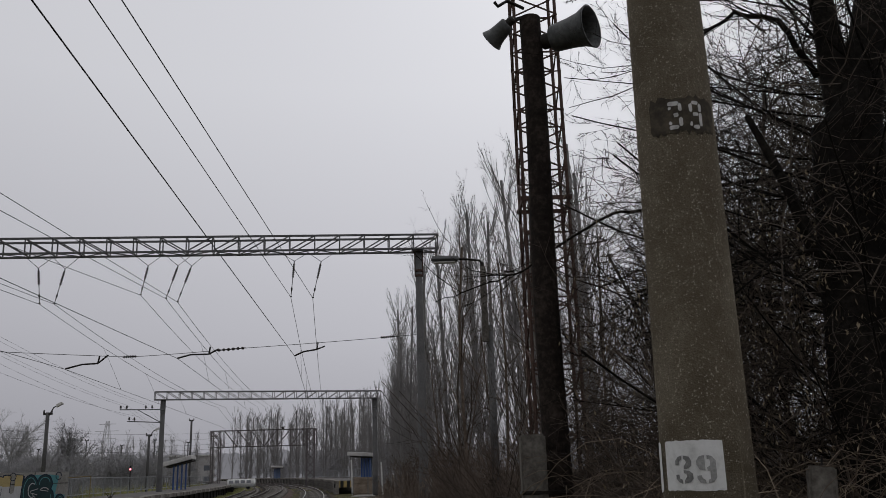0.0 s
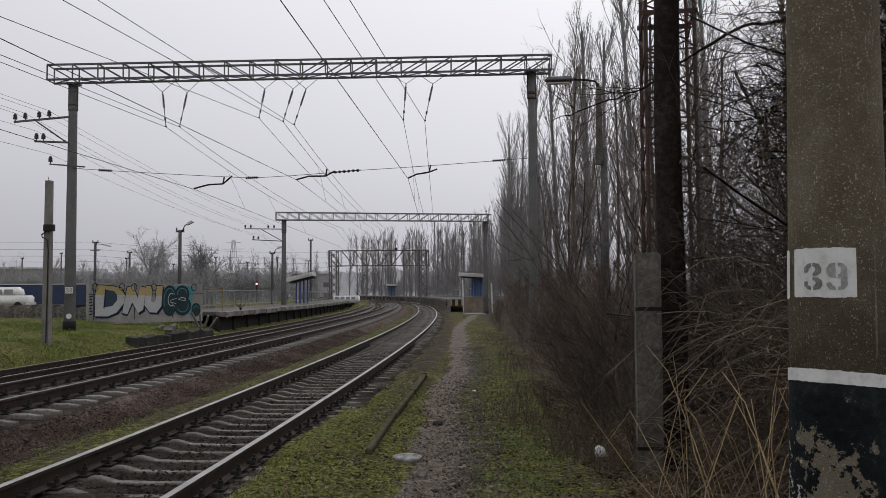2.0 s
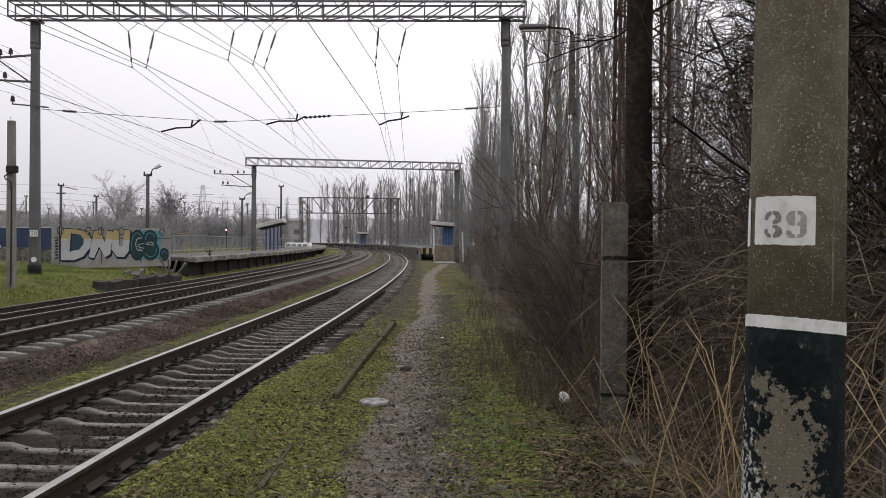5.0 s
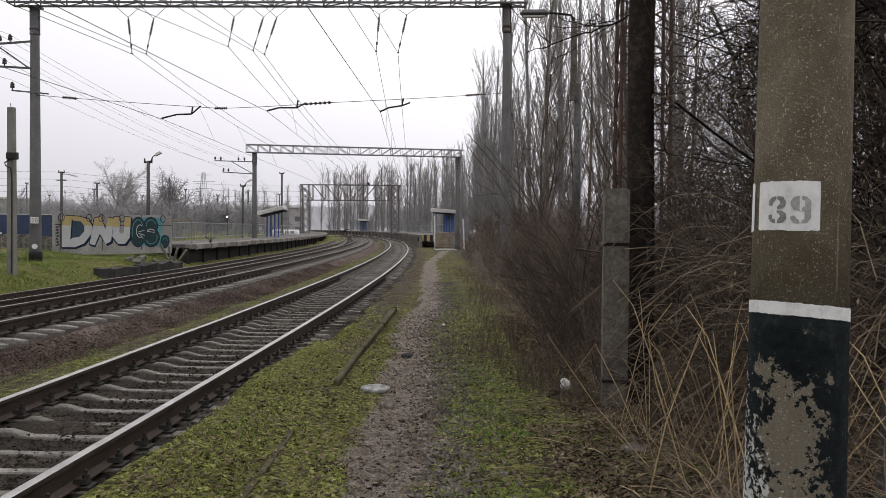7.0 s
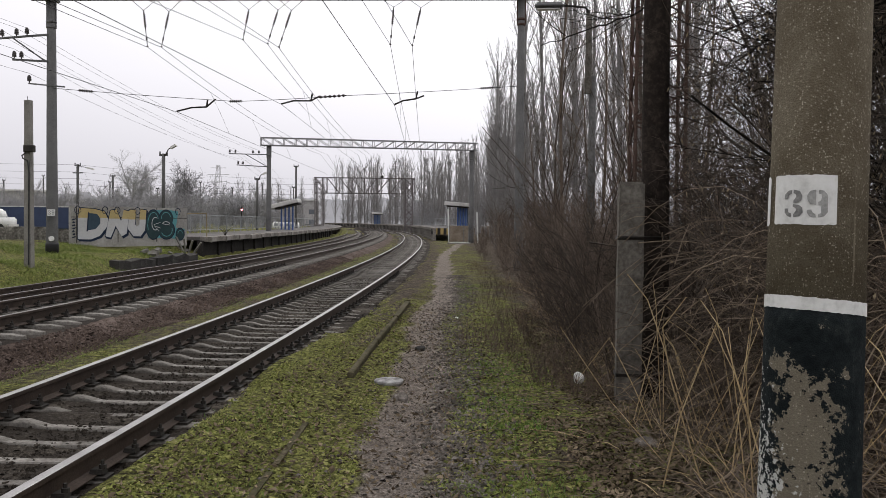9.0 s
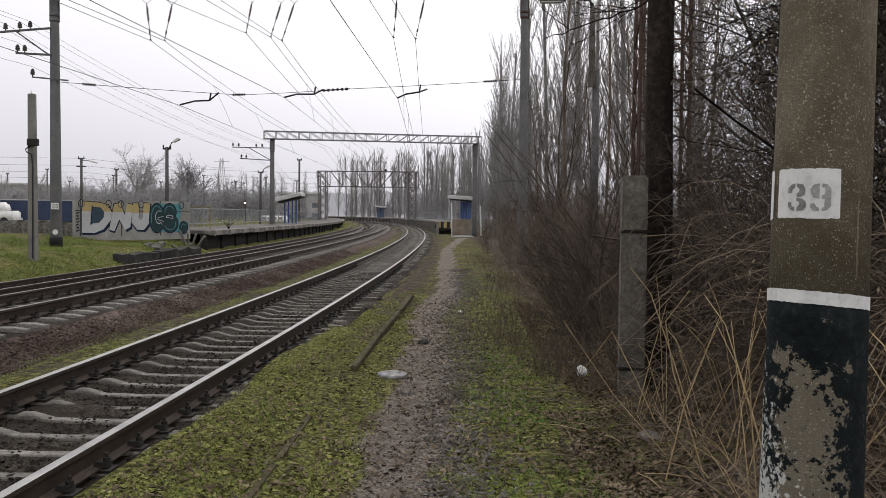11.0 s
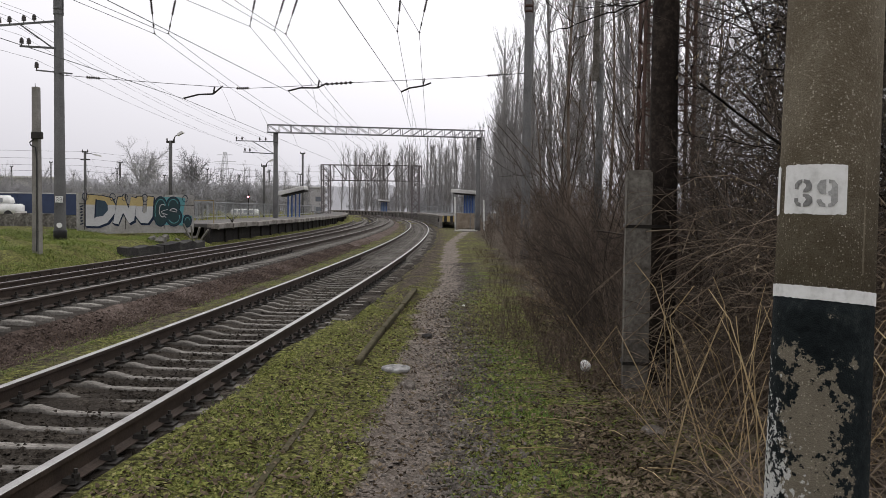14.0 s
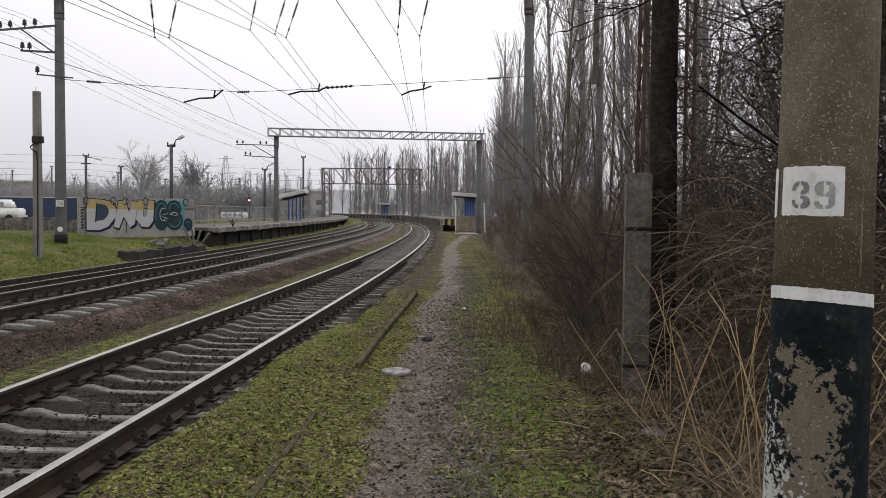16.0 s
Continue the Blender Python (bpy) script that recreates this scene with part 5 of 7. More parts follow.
# ---- bare trees and shrubs ----
def sprout(tb, rng, p, d, length, r, depth, cfg):
    """A branch that bends as it goes and puts out thinner ones."""
    n = cfg["seg"][depth]
    pts = [p.copy()]
    step = length / n
    for i in range(n):
        d = (d + Vector((rng.uniform(-1, 1), rng.uniform(-1, 1), rng.uniform(-1, 1))) * cfg["bend"][depth] + Vector((0, 0, cfg["lift"][depth]))).normalized()
        p = p + d * step
        pts.append(p.copy())
    last = depth == len(cfg["kids"])
    (cfg["trunk"] if depth == 0 and "trunk" in cfg else tb).add(pts, r, r * (0.35 if last else 0.5), cfg["sides"][depth])
    if last:
        return
    for _ in range(cfg["kids"][depth]):
        f = cfg["from"][depth] + (1 - cfg["from"][depth]) * rng.random() ** cfg.get("bias", 1.0)
        i = min(int(f * n), n - 1)
        q = pts[i].lerp(pts[i + 1], f * n - i)
        ax = (pts[i + 1] - pts[i]).normalized()
        side = ax.cross(Vector((rng.uniform(-1, 1), rng.uniform(-1, 1), rng.uniform(-1, 1)))).normalized()
        a = radians(rng.uniform(*cfg["angle"][depth]))
        nd = ax * math.cos(a) + side * math.sin(a)
        k = cfg["shrink"][depth] * rng.uniform(0.6, 1.15) * (1 - cfg.get("taper", 0.45) * f)
        sprout(tb, rng, q, nd, length * k, max(r * (1 - 0.5 * f) * cfg["thin"][depth], cfg["least"]), depth + 1, cfg)


SHRUB = dict(seg=(5, 4, 3, 2), bend=(0.16, 0.2, 0.24, 0.2), lift=(0.02, 0.05, 0.06, 0.05), kids=(7, 4, 2), angle=((25, 60), (25, 65), (25, 60)), shrink=(0.55, 0.55, 0.6), thin=(0.55, 0.55, 0.6),
             sides=(5, 3, 3, 3), least=0.0022)
SHRUB["from"] = (0.15, 0.15, 0.2)
TREE = dict(seg=(8, 5, 3, 2), bend=(0.07, 0.13, 0.2, 0.22), lift=(0.04, 0.08, 0.05, 0.03), kids=(16, 7, 4), angle=((22, 50), (22, 55), (25, 60)), shrink=(0.42, 0.5, 0.5), thin=(0.42, 0.5, 0.5),
            sides=(7, 4, 3, 3), least=0.0032)
TREE["from"] = (0.15, 0.15, 0.15)
POPLAR = dict(seg=(8, 4, 2, 1), bend=(0.02, 0.05, 0.08, 0.08), lift=(0.02, 0.20, 0.16, 0.1), kids=(50, 7, 3), angle=((16, 36), (10, 28), (12, 30)), shrink=(0.34, 0.5, 0.5), thin=(0.30, 0.5, 0.6),
              sides=(6, 3, 3, 3), least=0.0075, taper=0.55)
POPLAR["from"] = (0.08, 0.10, 0.1)
ROUND = dict(seg=(4, 5, 4, 3), bend=(0.06, 0.16, 0.22, 0.22), lift=(0.0, 0.06, 0.02, -0.02), kids=(11, 7, 4), angle=((25, 70), (25, 60), (25, 65)), shrink=(0.95, 0.5, 0.45), thin=(0.5, 0.5, 0.5),
             sides=(6, 3, 3, 3), least=0.012, taper=0.2)
ROUND["from"] = (0.35, 0.2, 0.2)


def shrub_mesh(seed, stems, h, material, least=0.0022, kids=(7, 4, 2), seg=(5, 4, 3, 2)):
    rng = random.Random(seed)
    tb = Tubes()
    cfg = dict(SHRUB, least=least, kids=kids, seg=seg)
    thick = 0.2 if h < 0.6 else 1.0
    for i in range(stems):
        a = rng.uniform(0, 6.28)
        lean = rng.uniform(0.05, 0.55)
        sprout(tb, rng, Vector((rng.uniform(-0.25, 0.25), rng.uniform(-0.25, 0.25), -0.05)), Vector((math.cos(a) * lean, math.sin(a) * lean, 1)).normalized(), h * rng.uniform(0.6, 1.1), rng.uniform(0.008, 0.02) * thick, 0, cfg)
    return tb.mesh("branches", material)


def tree_mesh(seed, cfg, h, r, material, lean=(0, 0)):
    rng = random.Random(seed)
    tb, tr = Tubes(), Tubes()
    sprout(tb, rng, Vector((0, 0, -0.1)), Vector((lean[0], lean[1], 1)).normalized(), h, r, 0, dict(cfg, trunk=tr))
    return tr.mesh("trunk", material), tb.mesh("crown", material)


def plant(name, me, x, y, label, category, group, scale=1.0, rz=0.0, z=None):
    """One plant on the ground; plants of a kind share their mesh."""
    if isinstance(me, tuple):
        ob = new(name)
        for key, piece in zip(("trunk", "crown"), me):
            new(key, piece).parent = ob
    else:
        ob = new(name, me)
    ob.location = (x, y, ground_z(x, y) - 0.03 if z is None else z)
    ob.rotation_euler = (0, 0, rz)
    ob.scale = (scale, scale, scale)
    return tagged(ob, label, category, group)


M_BARK_THICKET = worn("blackish_thicket_bark", (0.022, 0.018, 0.016), (0.052, 0.044, 0.038), (0.11, 0.094, 0.08), 14, 1.2, 0.95, 0, 0.3, vary=0.3)
# haze over the far bushes is mixed into this bark colour
M_FAR_BUSH = worn("haze_paled_bush_bark", (0.21, 0.206, 0.212), (0.29, 0.285, 0.292), (0.37, 0.364, 0.37), 4, 0.3, 0.95, 0, 0.1)
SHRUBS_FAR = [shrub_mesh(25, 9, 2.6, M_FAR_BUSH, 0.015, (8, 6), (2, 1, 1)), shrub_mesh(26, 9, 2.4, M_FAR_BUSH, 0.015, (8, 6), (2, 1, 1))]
SHRUBS_MID = [shrub_mesh(27, 10, 2.6, M_TWIG, 0.0055, (8, 5), (3, 2, 1)), shrub_mesh(28, 10, 2.4, M_TWIG_RED, 0.0055, (8, 5), (3, 2, 1))]
SHRUBS = [shrub_mesh(21, 9, 2.6, M_TWIG, seg=(5, 3, 2, 1)), shrub_mesh(22, 8, 2.9, M_TWIG_RED, seg=(5, 3, 2, 1)), shrub_mesh(23, 10, 2.1, M_TWIG, seg=(5, 3, 2, 1)), shrub_mesh(24, 8, 2.4, M_TWIG_RED, seg=(5, 3, 2, 1))]
TREES = [tree_mesh(31, TREE, 8.5, 0.055, M_BARK), tree_mesh(32, TREE, 7.5, 0.045, M_TWIG, (0.1, -0.05)), tree_mesh(33, TREE, 9.0, 0.06, M_TWIG, (-0.08, 0.05))]
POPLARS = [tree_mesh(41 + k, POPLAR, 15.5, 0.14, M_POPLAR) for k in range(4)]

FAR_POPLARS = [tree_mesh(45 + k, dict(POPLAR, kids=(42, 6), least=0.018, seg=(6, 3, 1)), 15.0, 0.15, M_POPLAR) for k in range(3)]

# how far the thicket reaches towards the path, by distance along it
EDGE = [(4, 1.75), (7, 1.30), (9, 0.75), (12, 0.45), (16, 0.05), (22, -0.35), (30, -1.5), (40, -2.7), (52, -3.9), (70, -4.2), (110, -6)]


def edge_x(y):
    for (ya, xa), (yb, xb) in zip(EDGE[:-1], EDGE[1:]):
        if y <= yb:
            return xa + (xb - xa) * (y - ya) / (yb - ya)
    return EDGE[-1][1]


rngp = random.Random(77)
LBL_SH = ("bare brown shrub with tangled twigs beside the path", "leafless reddish shrub with arching stems beside the path", "low bare shrub with dense twigs", "bare reddish thicket shrub among dry grass")
for y0, y1, n, width in ((6.2, 10.5, 13, 3.2), (10.5, 16, 17, 3.8), (16, 26, 20, 4.5), (26, 44, 18, 5.0), (44, 72, 14, 5.0)):
    for i in range(n):
        y = y0 + (y1 - y0) * (i + rngp.random()) / n
        x = edge_x(y) + 0.35 + width * rngp.random() ** 1.5
        if math.hypot(x - 1.06, y - 3.4) < 1.1 or math.hypot(x - 1.1, y - 9.1) < 0.45:
            x += 1.0
        k = rngp.randrange(4)
        s = rngp.uniform(0.7, 1.15) * (0.62 + 0.5 * smooth(0.2, 2.4, x - edge_x(y)))
        plant("shrub", SHRUBS[k] if y < 18 else SHRUBS_MID[k % 2], x, y, LBL_SH[k], "shrub", "thicket shrubs", s, rngp.uniform(0, 6.28))
for x, y, k, s in ((5.6, 15.2, 1, 1.1), (2.7, 19.0, 1, 0.9), (2.9, 21.0, 0, 1.0), (1.0, 25.0, 2, 0.95), (3.2, 27.0, 1, 1.05), (1.9, 31.5, 1, 0.9), (5.2, 20.5, 2, 1.1), (6.6, 10.2, 2, 1.1),
                   (0.9, 37.0, 0, 1.0), (0.3, 44.0, 1, 1.0), (7.2, 17.8, 0, 1.15), (2.4, 33.0, 2, 1.1), (4.4, 24.0, 1, 1.1)):
    plant("tree", TREES[k], x, y, ("leafless dark tree with a dense crown of twigs", "slim bare brown tree in the thicket", "tall leafless dark tree with spreading branches")[k], "tree", "thicket trees", s, rngp.uniform(0, 6.28))
CROOKED = dict(seg=(7, 6, 4, 3), bend=(0.22, 0.34, 0.42, 0.40), lift=(0.10, 0.03, 0.0, 0.0), kids=(14, 8, 4), angle=((35, 80), (30, 75), (30, 75)), shrink=(0.52, 0.5, 0.45), thin=(0.5, 0.5, 0.5),
               sides=(7, 4, 3, 3), least=0.0030, taper=0.3)
CROOKED["from"] = (0.18, 0.12, 0.1)
CROOKED_TREES = [tree_mesh(36 + k, CROOKED, 6.0, 0.045, M_BARK_THICKET, (-0.1, 0.05)) for k in range(3)]
for x, y, k, s in ((3.5, 9.9, 1, 0.9), (3.5, 12.2, 2, 0.85), (4.6, 11.4, 0, 1.15), (4.9, 8.8, 1, 1.1), (4.2, 15.4, 2, 1.1), (5.8, 13.4, 2, 1.3), (6.8, 9.6, 0, 1.25)):
    plant("tree", CROOKED_TREES[k], x, y, "dark crooked tree with tangled spreading branches", "tree", "crooked thicket trees", s, rngp.uniform(0, 6.28))
for row, (o0, o1, s0, s1, n) in enumerate(((-5.8, -7.5, 61, 190, 21), (-8.5, -12.5, 40, 190, 21))):
    for i in range(n):
        f = ((i + rngp.uniform(0.1, 0.9)) / n)
        s = s0 + (s1 - s0) * f ** 1.25
        x, y, _ = on_arc(s, rngp.uniform(o0, o1) - (4.2 if s > 82 and row == 0 else 0))
        plant("poplar", POPLARS[rngp.randrange(4)] if s < 95 else FAR_POPLARS[i % 3], x, y, "tall narrow leafless poplar with upswept haze-paled twigs", "poplar tree", "poplar row", rngp.uniform(0.74, 0.96), rngp.uniform(0, 6.28), -0.3)


for i, (x, y, k) in enumerate(((2.0, 42.0, 0.96), (3.5, 35.0, 0.92), (0.6, 47.5, 0.95), (4.6, 38.5, 0.98), (2.9, 46.0, 1.0), (-0.6, 53.0, 0.94), (1.4, 52.0, 0.98), (5.4, 31.0, 0.9), (6.6, 36.0, 0.95), (-2.5, 60.0, 0.86))):
    plant("poplar", POPLARS[i % 4], x, y, "tall narrow leafless poplar with upswept haze-paled twigs", "poplar tree", "poplar row", k, rngp.uniform(0, 6.28), -0.3)
for i in range(80):
    s = 92 + 250 * ((i + rngp.random()) / 80)
    x, y, _ = on_arc(s, -rngp.uniform(9.0, 19.0))
    plant("poplar", FAR_POPLARS[i % 3], x, y, "misty leafless poplar behind the far platform", "poplar tree", "far poplars", rngp.uniform(0.78, 1.02) * (0.85 + 0.0030 * (s - 92)), rngp.uniform(0, 6.28), -0.3)
for i in range(16):
    d, b = rngp.uniform(170, 260), radians(-21 + 7.5 * (i + rngp.random()) / 16)
    plant("poplar", FAR_POPLARS[i % 3], d * math.sin(b), d * math.cos(b), "misty leafless poplar beyond the lower platform", "poplar tree", "far poplars", rngp.uniform(0.6, 0.85), rngp.uniform(0, 6.28), -0.3)


def arching_shrub(seed, n, h):
    """Shrub whose long stems all lean out over the path."""
    rng = random.Random(seed)
    tb = Tubes()
    cfg = dict(SHRUB, least=0.0035, kids=(9, 4), seg=(9, 4, 3), bend=(0.14, 0.18, 0.2), shrink=(0.36, 0.5), angle=((20, 55), (25, 60)), lift=(-0.012, 0.03, 0.03))
    cfg["from"] = (0.12, 0.15)
    for i in range(n):
        d = Vector((-rng.uniform(0.0, 0.75), rng.uniform(-0.5, 0.5), 1)).normalized()
        sprout(tb, rng, Vector((rng.uniform(-0.3, 0.3), rng.uniform(-0.3, 0.3), -0.05)), d, h * rng.uniform(0.5, 1.1), rng.uniform(0.004, 0.009), 0, cfg)
    return tb.mesh("branches", M_TWIG_DARK)


M_TWIG_DARK = worn("dark_brown_stems", (0.030, 0.024, 0.020), (0.065, 0.052, 0.043), (0.12, 0.098, 0.08), 9, 0.8, 0.9, 0, 0.1, vary=0.5)
ARCHING = [arching_shrub(71, 5, 3.8), arching_shrub(72, 5, 3.2), arching_shrub(73, 5, 2.6)]
for x, y, k, s in ((1.6, 10.6, 0, 1.0), (2.0, 12.0, 1, 1.1), (1.7, 13.4, 0, 1.0), (1.35, 15.2, 1, 1.0), (2.1, 10.0, 2, 1.1), (1.3, 17.2, 0, 0.95), (0.9, 20.0, 1, 1.0), (1.05, 10.4, 2, 0.6), (1.25, 12.6, 0, 1.05), (1.05, 14.4, 1, 1.0), (0.95, 10.9, 1, 0.62), (0.80, 11.9, 2, 0.75), (0.62, 13.2, 1, 0.7), (0.35, 15.6, 2, 0.8), (1.0, 9.75, 2, 0.5), (0.62, 11.3, 2, 0.55), (0.45, 12.4, 1, 0.5), (0.80, 10.3, 1, 0.45)):
    plant("shrub", ARCHING[k], x, y, "tall dark shrub whose bare stems arch over the path", "shrub", "arching shrubs", s, rngp.uniform(-0.5, 0.5))
# dry reddish tufts at the path's edge
TUFTS = [shrub_mesh(74 + k, 16, 0.42, M_TWIG_RED, 0.0019, (5,), (3, 2)) for k in range(2)]
for x, y, s in ((-0.45, 11.6, 1.0), (-0.2, 12.6, 1.15), (-0.62, 13.4, 0.9), (0.0, 10.6, 0.9), (0.25, 9.6, 1.0), (0.55, 8.9, 0.9), (-0.75, 15.2, 1.0), (-0.5, 16.4, 1.1), (-1.0, 18.5, 1.1), (-0.9, 20.5, 1.2), (-1.2, 23.5, 1.2), (0.1, 11.4, 1.0), (-0.55, 12.1, 1.3), (-0.15, 13.1, 1.35), (-0.80, 12.8, 1.2), (0.30, 10.2, 1.2), (0.15, 9.9, 1.1), (0.45, 11.0, 1.3), (-0.35, 14.3, 1.3)):
    plant("dry_tuft", TUFTS[int(y * 10) % 2], x, y, "low reddish tuft of dry stems at the path's edge", "dry tuft", "dry tufts", s, rngp.uniform(0, 6.28))


# ---- the old tree behind the numbered pole ----
def old_tree():
    rng = random.Random(91)
    t = thing("old_tree", (3.95, 7.6, -0.25), "old dark tree with a thick forked trunk and dry leaves", "tree")
    tb = Tubes()
    trunk = [Vector((-0.12 + 0.05 * math.sin(z * 0.9) + 0.006 * z ** 2.2, 0.05 * math.cos(z * 0.7), z)) for z in np.linspace(0, 5.0, 11)]
    tb.add(trunk, 0.47, 0.31, 12)
    tb.add([trunk[-1] - Vector((0, 0, 0.2)), trunk[-1] + Vector((0.42, 0.1, 1.0)), trunk[-1] + Vector((1.1, 0.2, 3.6))], 0.27, 0.10, 9)
    tb.add([trunk[-1] - Vector((0, 0, 0.3)), trunk[-1] + Vector((0.05, 0.2, 1.4)), trunk[-1] + Vector((-0.1, 0.5, 4.0))], 0.17, 0.06, 8)
    tb.add([trunk[7], trunk[7] + Vector((-0.45, -0.1, 0.3)), trunk[7] + Vector((-0.65, -0.15, 0.9)), trunk[7] + Vector((-0.9, -0.1, 1.6))], 0.085, 0.03, 7)
    tb.add([trunk[8], trunk[8] + Vector((0.5, -0.2, 0.2)), trunk[8] + Vector((1.0, -0.3, 0.9))], 0.10, 0.04, 7)
    me = tb.mesh("trunk", M_BARK_DARK)
    ob = new("trunk", me)
    ob.parent = t
    tb = Tubes()
    cfg = dict(TREE, kids=(7, 6, 3))
    for i in range(46):
        z = rng.uniform(1.0, 8.0)
        p = Vector((0.0, 0.0, min(z, 4.6))) if z < 4.6 else Vector((-0.15 if i % 2 else 0.6, 0.2, z))
        a = rng.uniform(1.7, 4.9)
        sprout(tb, rng, p, Vector((math.cos(a), math.sin(a) * 0.8, rng.uniform(0.0, 0.7))).normalized(), rng.uniform(1.6, 3.4), rng.uniform(0.008, 0.018), 0, cfg)
    for i in range(22):
        z, a = rng.uniform(4.8, 8.2), rng.uniform(0, 6.28)
        p = Vector((0.25 + 0.3 * (z - 4.8), 0.15, z)) if i % 2 else Vector((0.1, 0.25, z))
        sprout(tb, rng, p, Vector((math.cos(a), math.sin(a) * 0.6, rng.uniform(-0.1, 0.6))).normalized(), rng.uniform(1.2, 2.6), rng.uniform(0.008, 0.02), 0, cfg)
    me = tb.mesh("crown", M_BARK_DARK)
    ob = new("crown", me)
    ob.parent = t
    verts, faces = [], []
    for i in range(2300):
        a = rng.uniform(1.6, 5.0)
        r = rng.uniform(0.4, 2.8)
        p = Vector((r * math.cos(a), r * math.sin(a) * 0.75, rng.uniform(1.0, 4.4)))
        w = Vector((rng.uniform(-1, 1), rng.uniform(-1, 1), rng.uniform(-0.3, 0.3))).normalized() * rng.uniform(0.005, 0.011)
        d = Vector((rng.uniform(-0.7, 0.7), rng.uniform(-0.7, 0.7), -1)).normalized() * rng.uniform(0.03, 0.065)
        b = len(verts)
        verts += [tuple(p), tuple(p + d * 0.5 + w), tuple(p + d), tuple(p + d * 0.55 - w)]
        faces.append((b, b + 1, b + 2, b + 3))
    me = bpy.data.meshes.new("dry_leaves")
    me.from_pydata(verts, [], faces)
    me.materials.append(M_LEAF_DRY)
    ob = tagged(new("dry_leaves", me), "pale dry leaves hanging in bunches", kind="stuff")
    ob.parent = t


old_tree()
# brambles: clouds of tangled stems in the thicket
def bramble_mesh(seed, n, w, h):
    rng = random.Random(seed)
    tb = Tubes()
    for i in range(n):
        fz, a, r = rng.random() ** 0.9, rng.uniform(0, 6.28), w * 0.72 * rng.random() ** 0.6
        r *= 1.0 - 0.55 * fz * fz
        p = Vector((r * math.cos(a), r * math.sin(a), h * fz * (1.0 - 0.35 * (r / w) ** 2)))
        d = Vector((rng.uniform(-1, 1), rng.uniform(-1, 1), rng.uniform(-0.5, 0.9))).normalized()
        pts = [p]
        for k in range(3):
            d = (d + Vector((rng.uniform(-1, 1), rng.uniform(-1, 1), rng.uniform(-1.1, 0.7))) * 0.40).normalized()
            p = p + d * rng.uniform(0.16, 0.36)
            pts.append(p)
        tb.add(pts, rng.choice((0.0025, 0.003, 0.004, 0.007)), 0.0018, 3)
    return tb.mesh("stems", M_BRAMBLE)


M_BRAMBLE = worn("dark_bramble_stems", (0.027, 0.022, 0.018), (0.072, 0.058, 0.047), (0.155, 0.128, 0.104), 7, 1.0, 0.9, 0, 0.1, vary=0.62)
BRAMBLES = [bramble_mesh(81, 1400, 2.2, 4.6), bramble_mesh(82, 1150, 2.0, 3.4)]
for x, y, k, s in ((3.0, 8.4, 0, 1.0), (3.9, 8.2, 0, 1.05), (3.3, 10.6, 0, 0.95), (4.6, 9.2, 0, 1.45), (2.2, 7.5, 1, 0.8), (4.1, 12.8, 0, 1.15), (2.6, 14.6, 1, 0.9), (5.2, 6.4, 0, 1.1), (5.4, 11.6, 0, 1.7), (2.5, 11.6, 1, 0.8), (3.9, 18.5, 0, 1.15),
                   (7.2, 12.6, 0, 1.8)):
    plant("bramble", BRAMBLES[k], x, y, "dense dark tangle of bramble stems in the thicket", "bramble", "brambles", s, rngp.uniform(0, 6.28))["kind"] = "stuff"
def vine_mesh(seed, n, w, h):
    """Creepers: long stems that climb from the ground into a hanging tangle."""
    rng = random.Random(seed)
    tb = Tubes()
    for i in range(12):
        a, r = rng.uniform(0, 6.28), w * rng.random()
        p = Vector((r * math.cos(a), r * math.sin(a), 0))
        tb.add([p + Vector((0.25 * math.sin(1.7 * z + i), 0.25 * math.cos(1.3 * z + i), z)) for z in np.linspace(-0.05, h * 0.8, 9)], 0.012, 0.006, 4)
    for i in range(n):
        fz, a, r = 0.42 + 0.58 * rng.random(), rng.uniform(0, 6.28), w * rng.random() ** 0.6
        p = Vector((r * math.cos(a), r * math.sin(a), h * fz))
        d = Vector((rng.uniform(-1, 1), rng.uniform(-1, 1), rng.uniform(-0.8, 0.6))).normalized()
        pts = [p]
        for k in range(3):
            d = (d + Vector((rng.uniform(-1, 1), rng.uniform(-1, 1), rng.uniform(-1.1, 0.7))) * 0.45).normalized()
            p = p + d * rng.uniform(0.12, 0.32)
            pts.append(p)
        tb.add(pts, rng.choice((0.0025, 0.0035, 0.005, 0.008)), 0.002, 3)
    return tb.mesh("stems", M_BRAMBLE)


VINES = vine_mesh(83, 1250, 1.35, 5.6)
for x, y, s in ((3.0, 10.6, 1.0), (3.9, 9.4, 1.1), (4.6, 7.4, 1.15)):
    plant("creeper", VINES, x, y, "brown tangle of creepers hanging in the thicket trees", "creeper", "creepers", s, rngp.uniform(0, 6.28))["kind"] = "stuff"


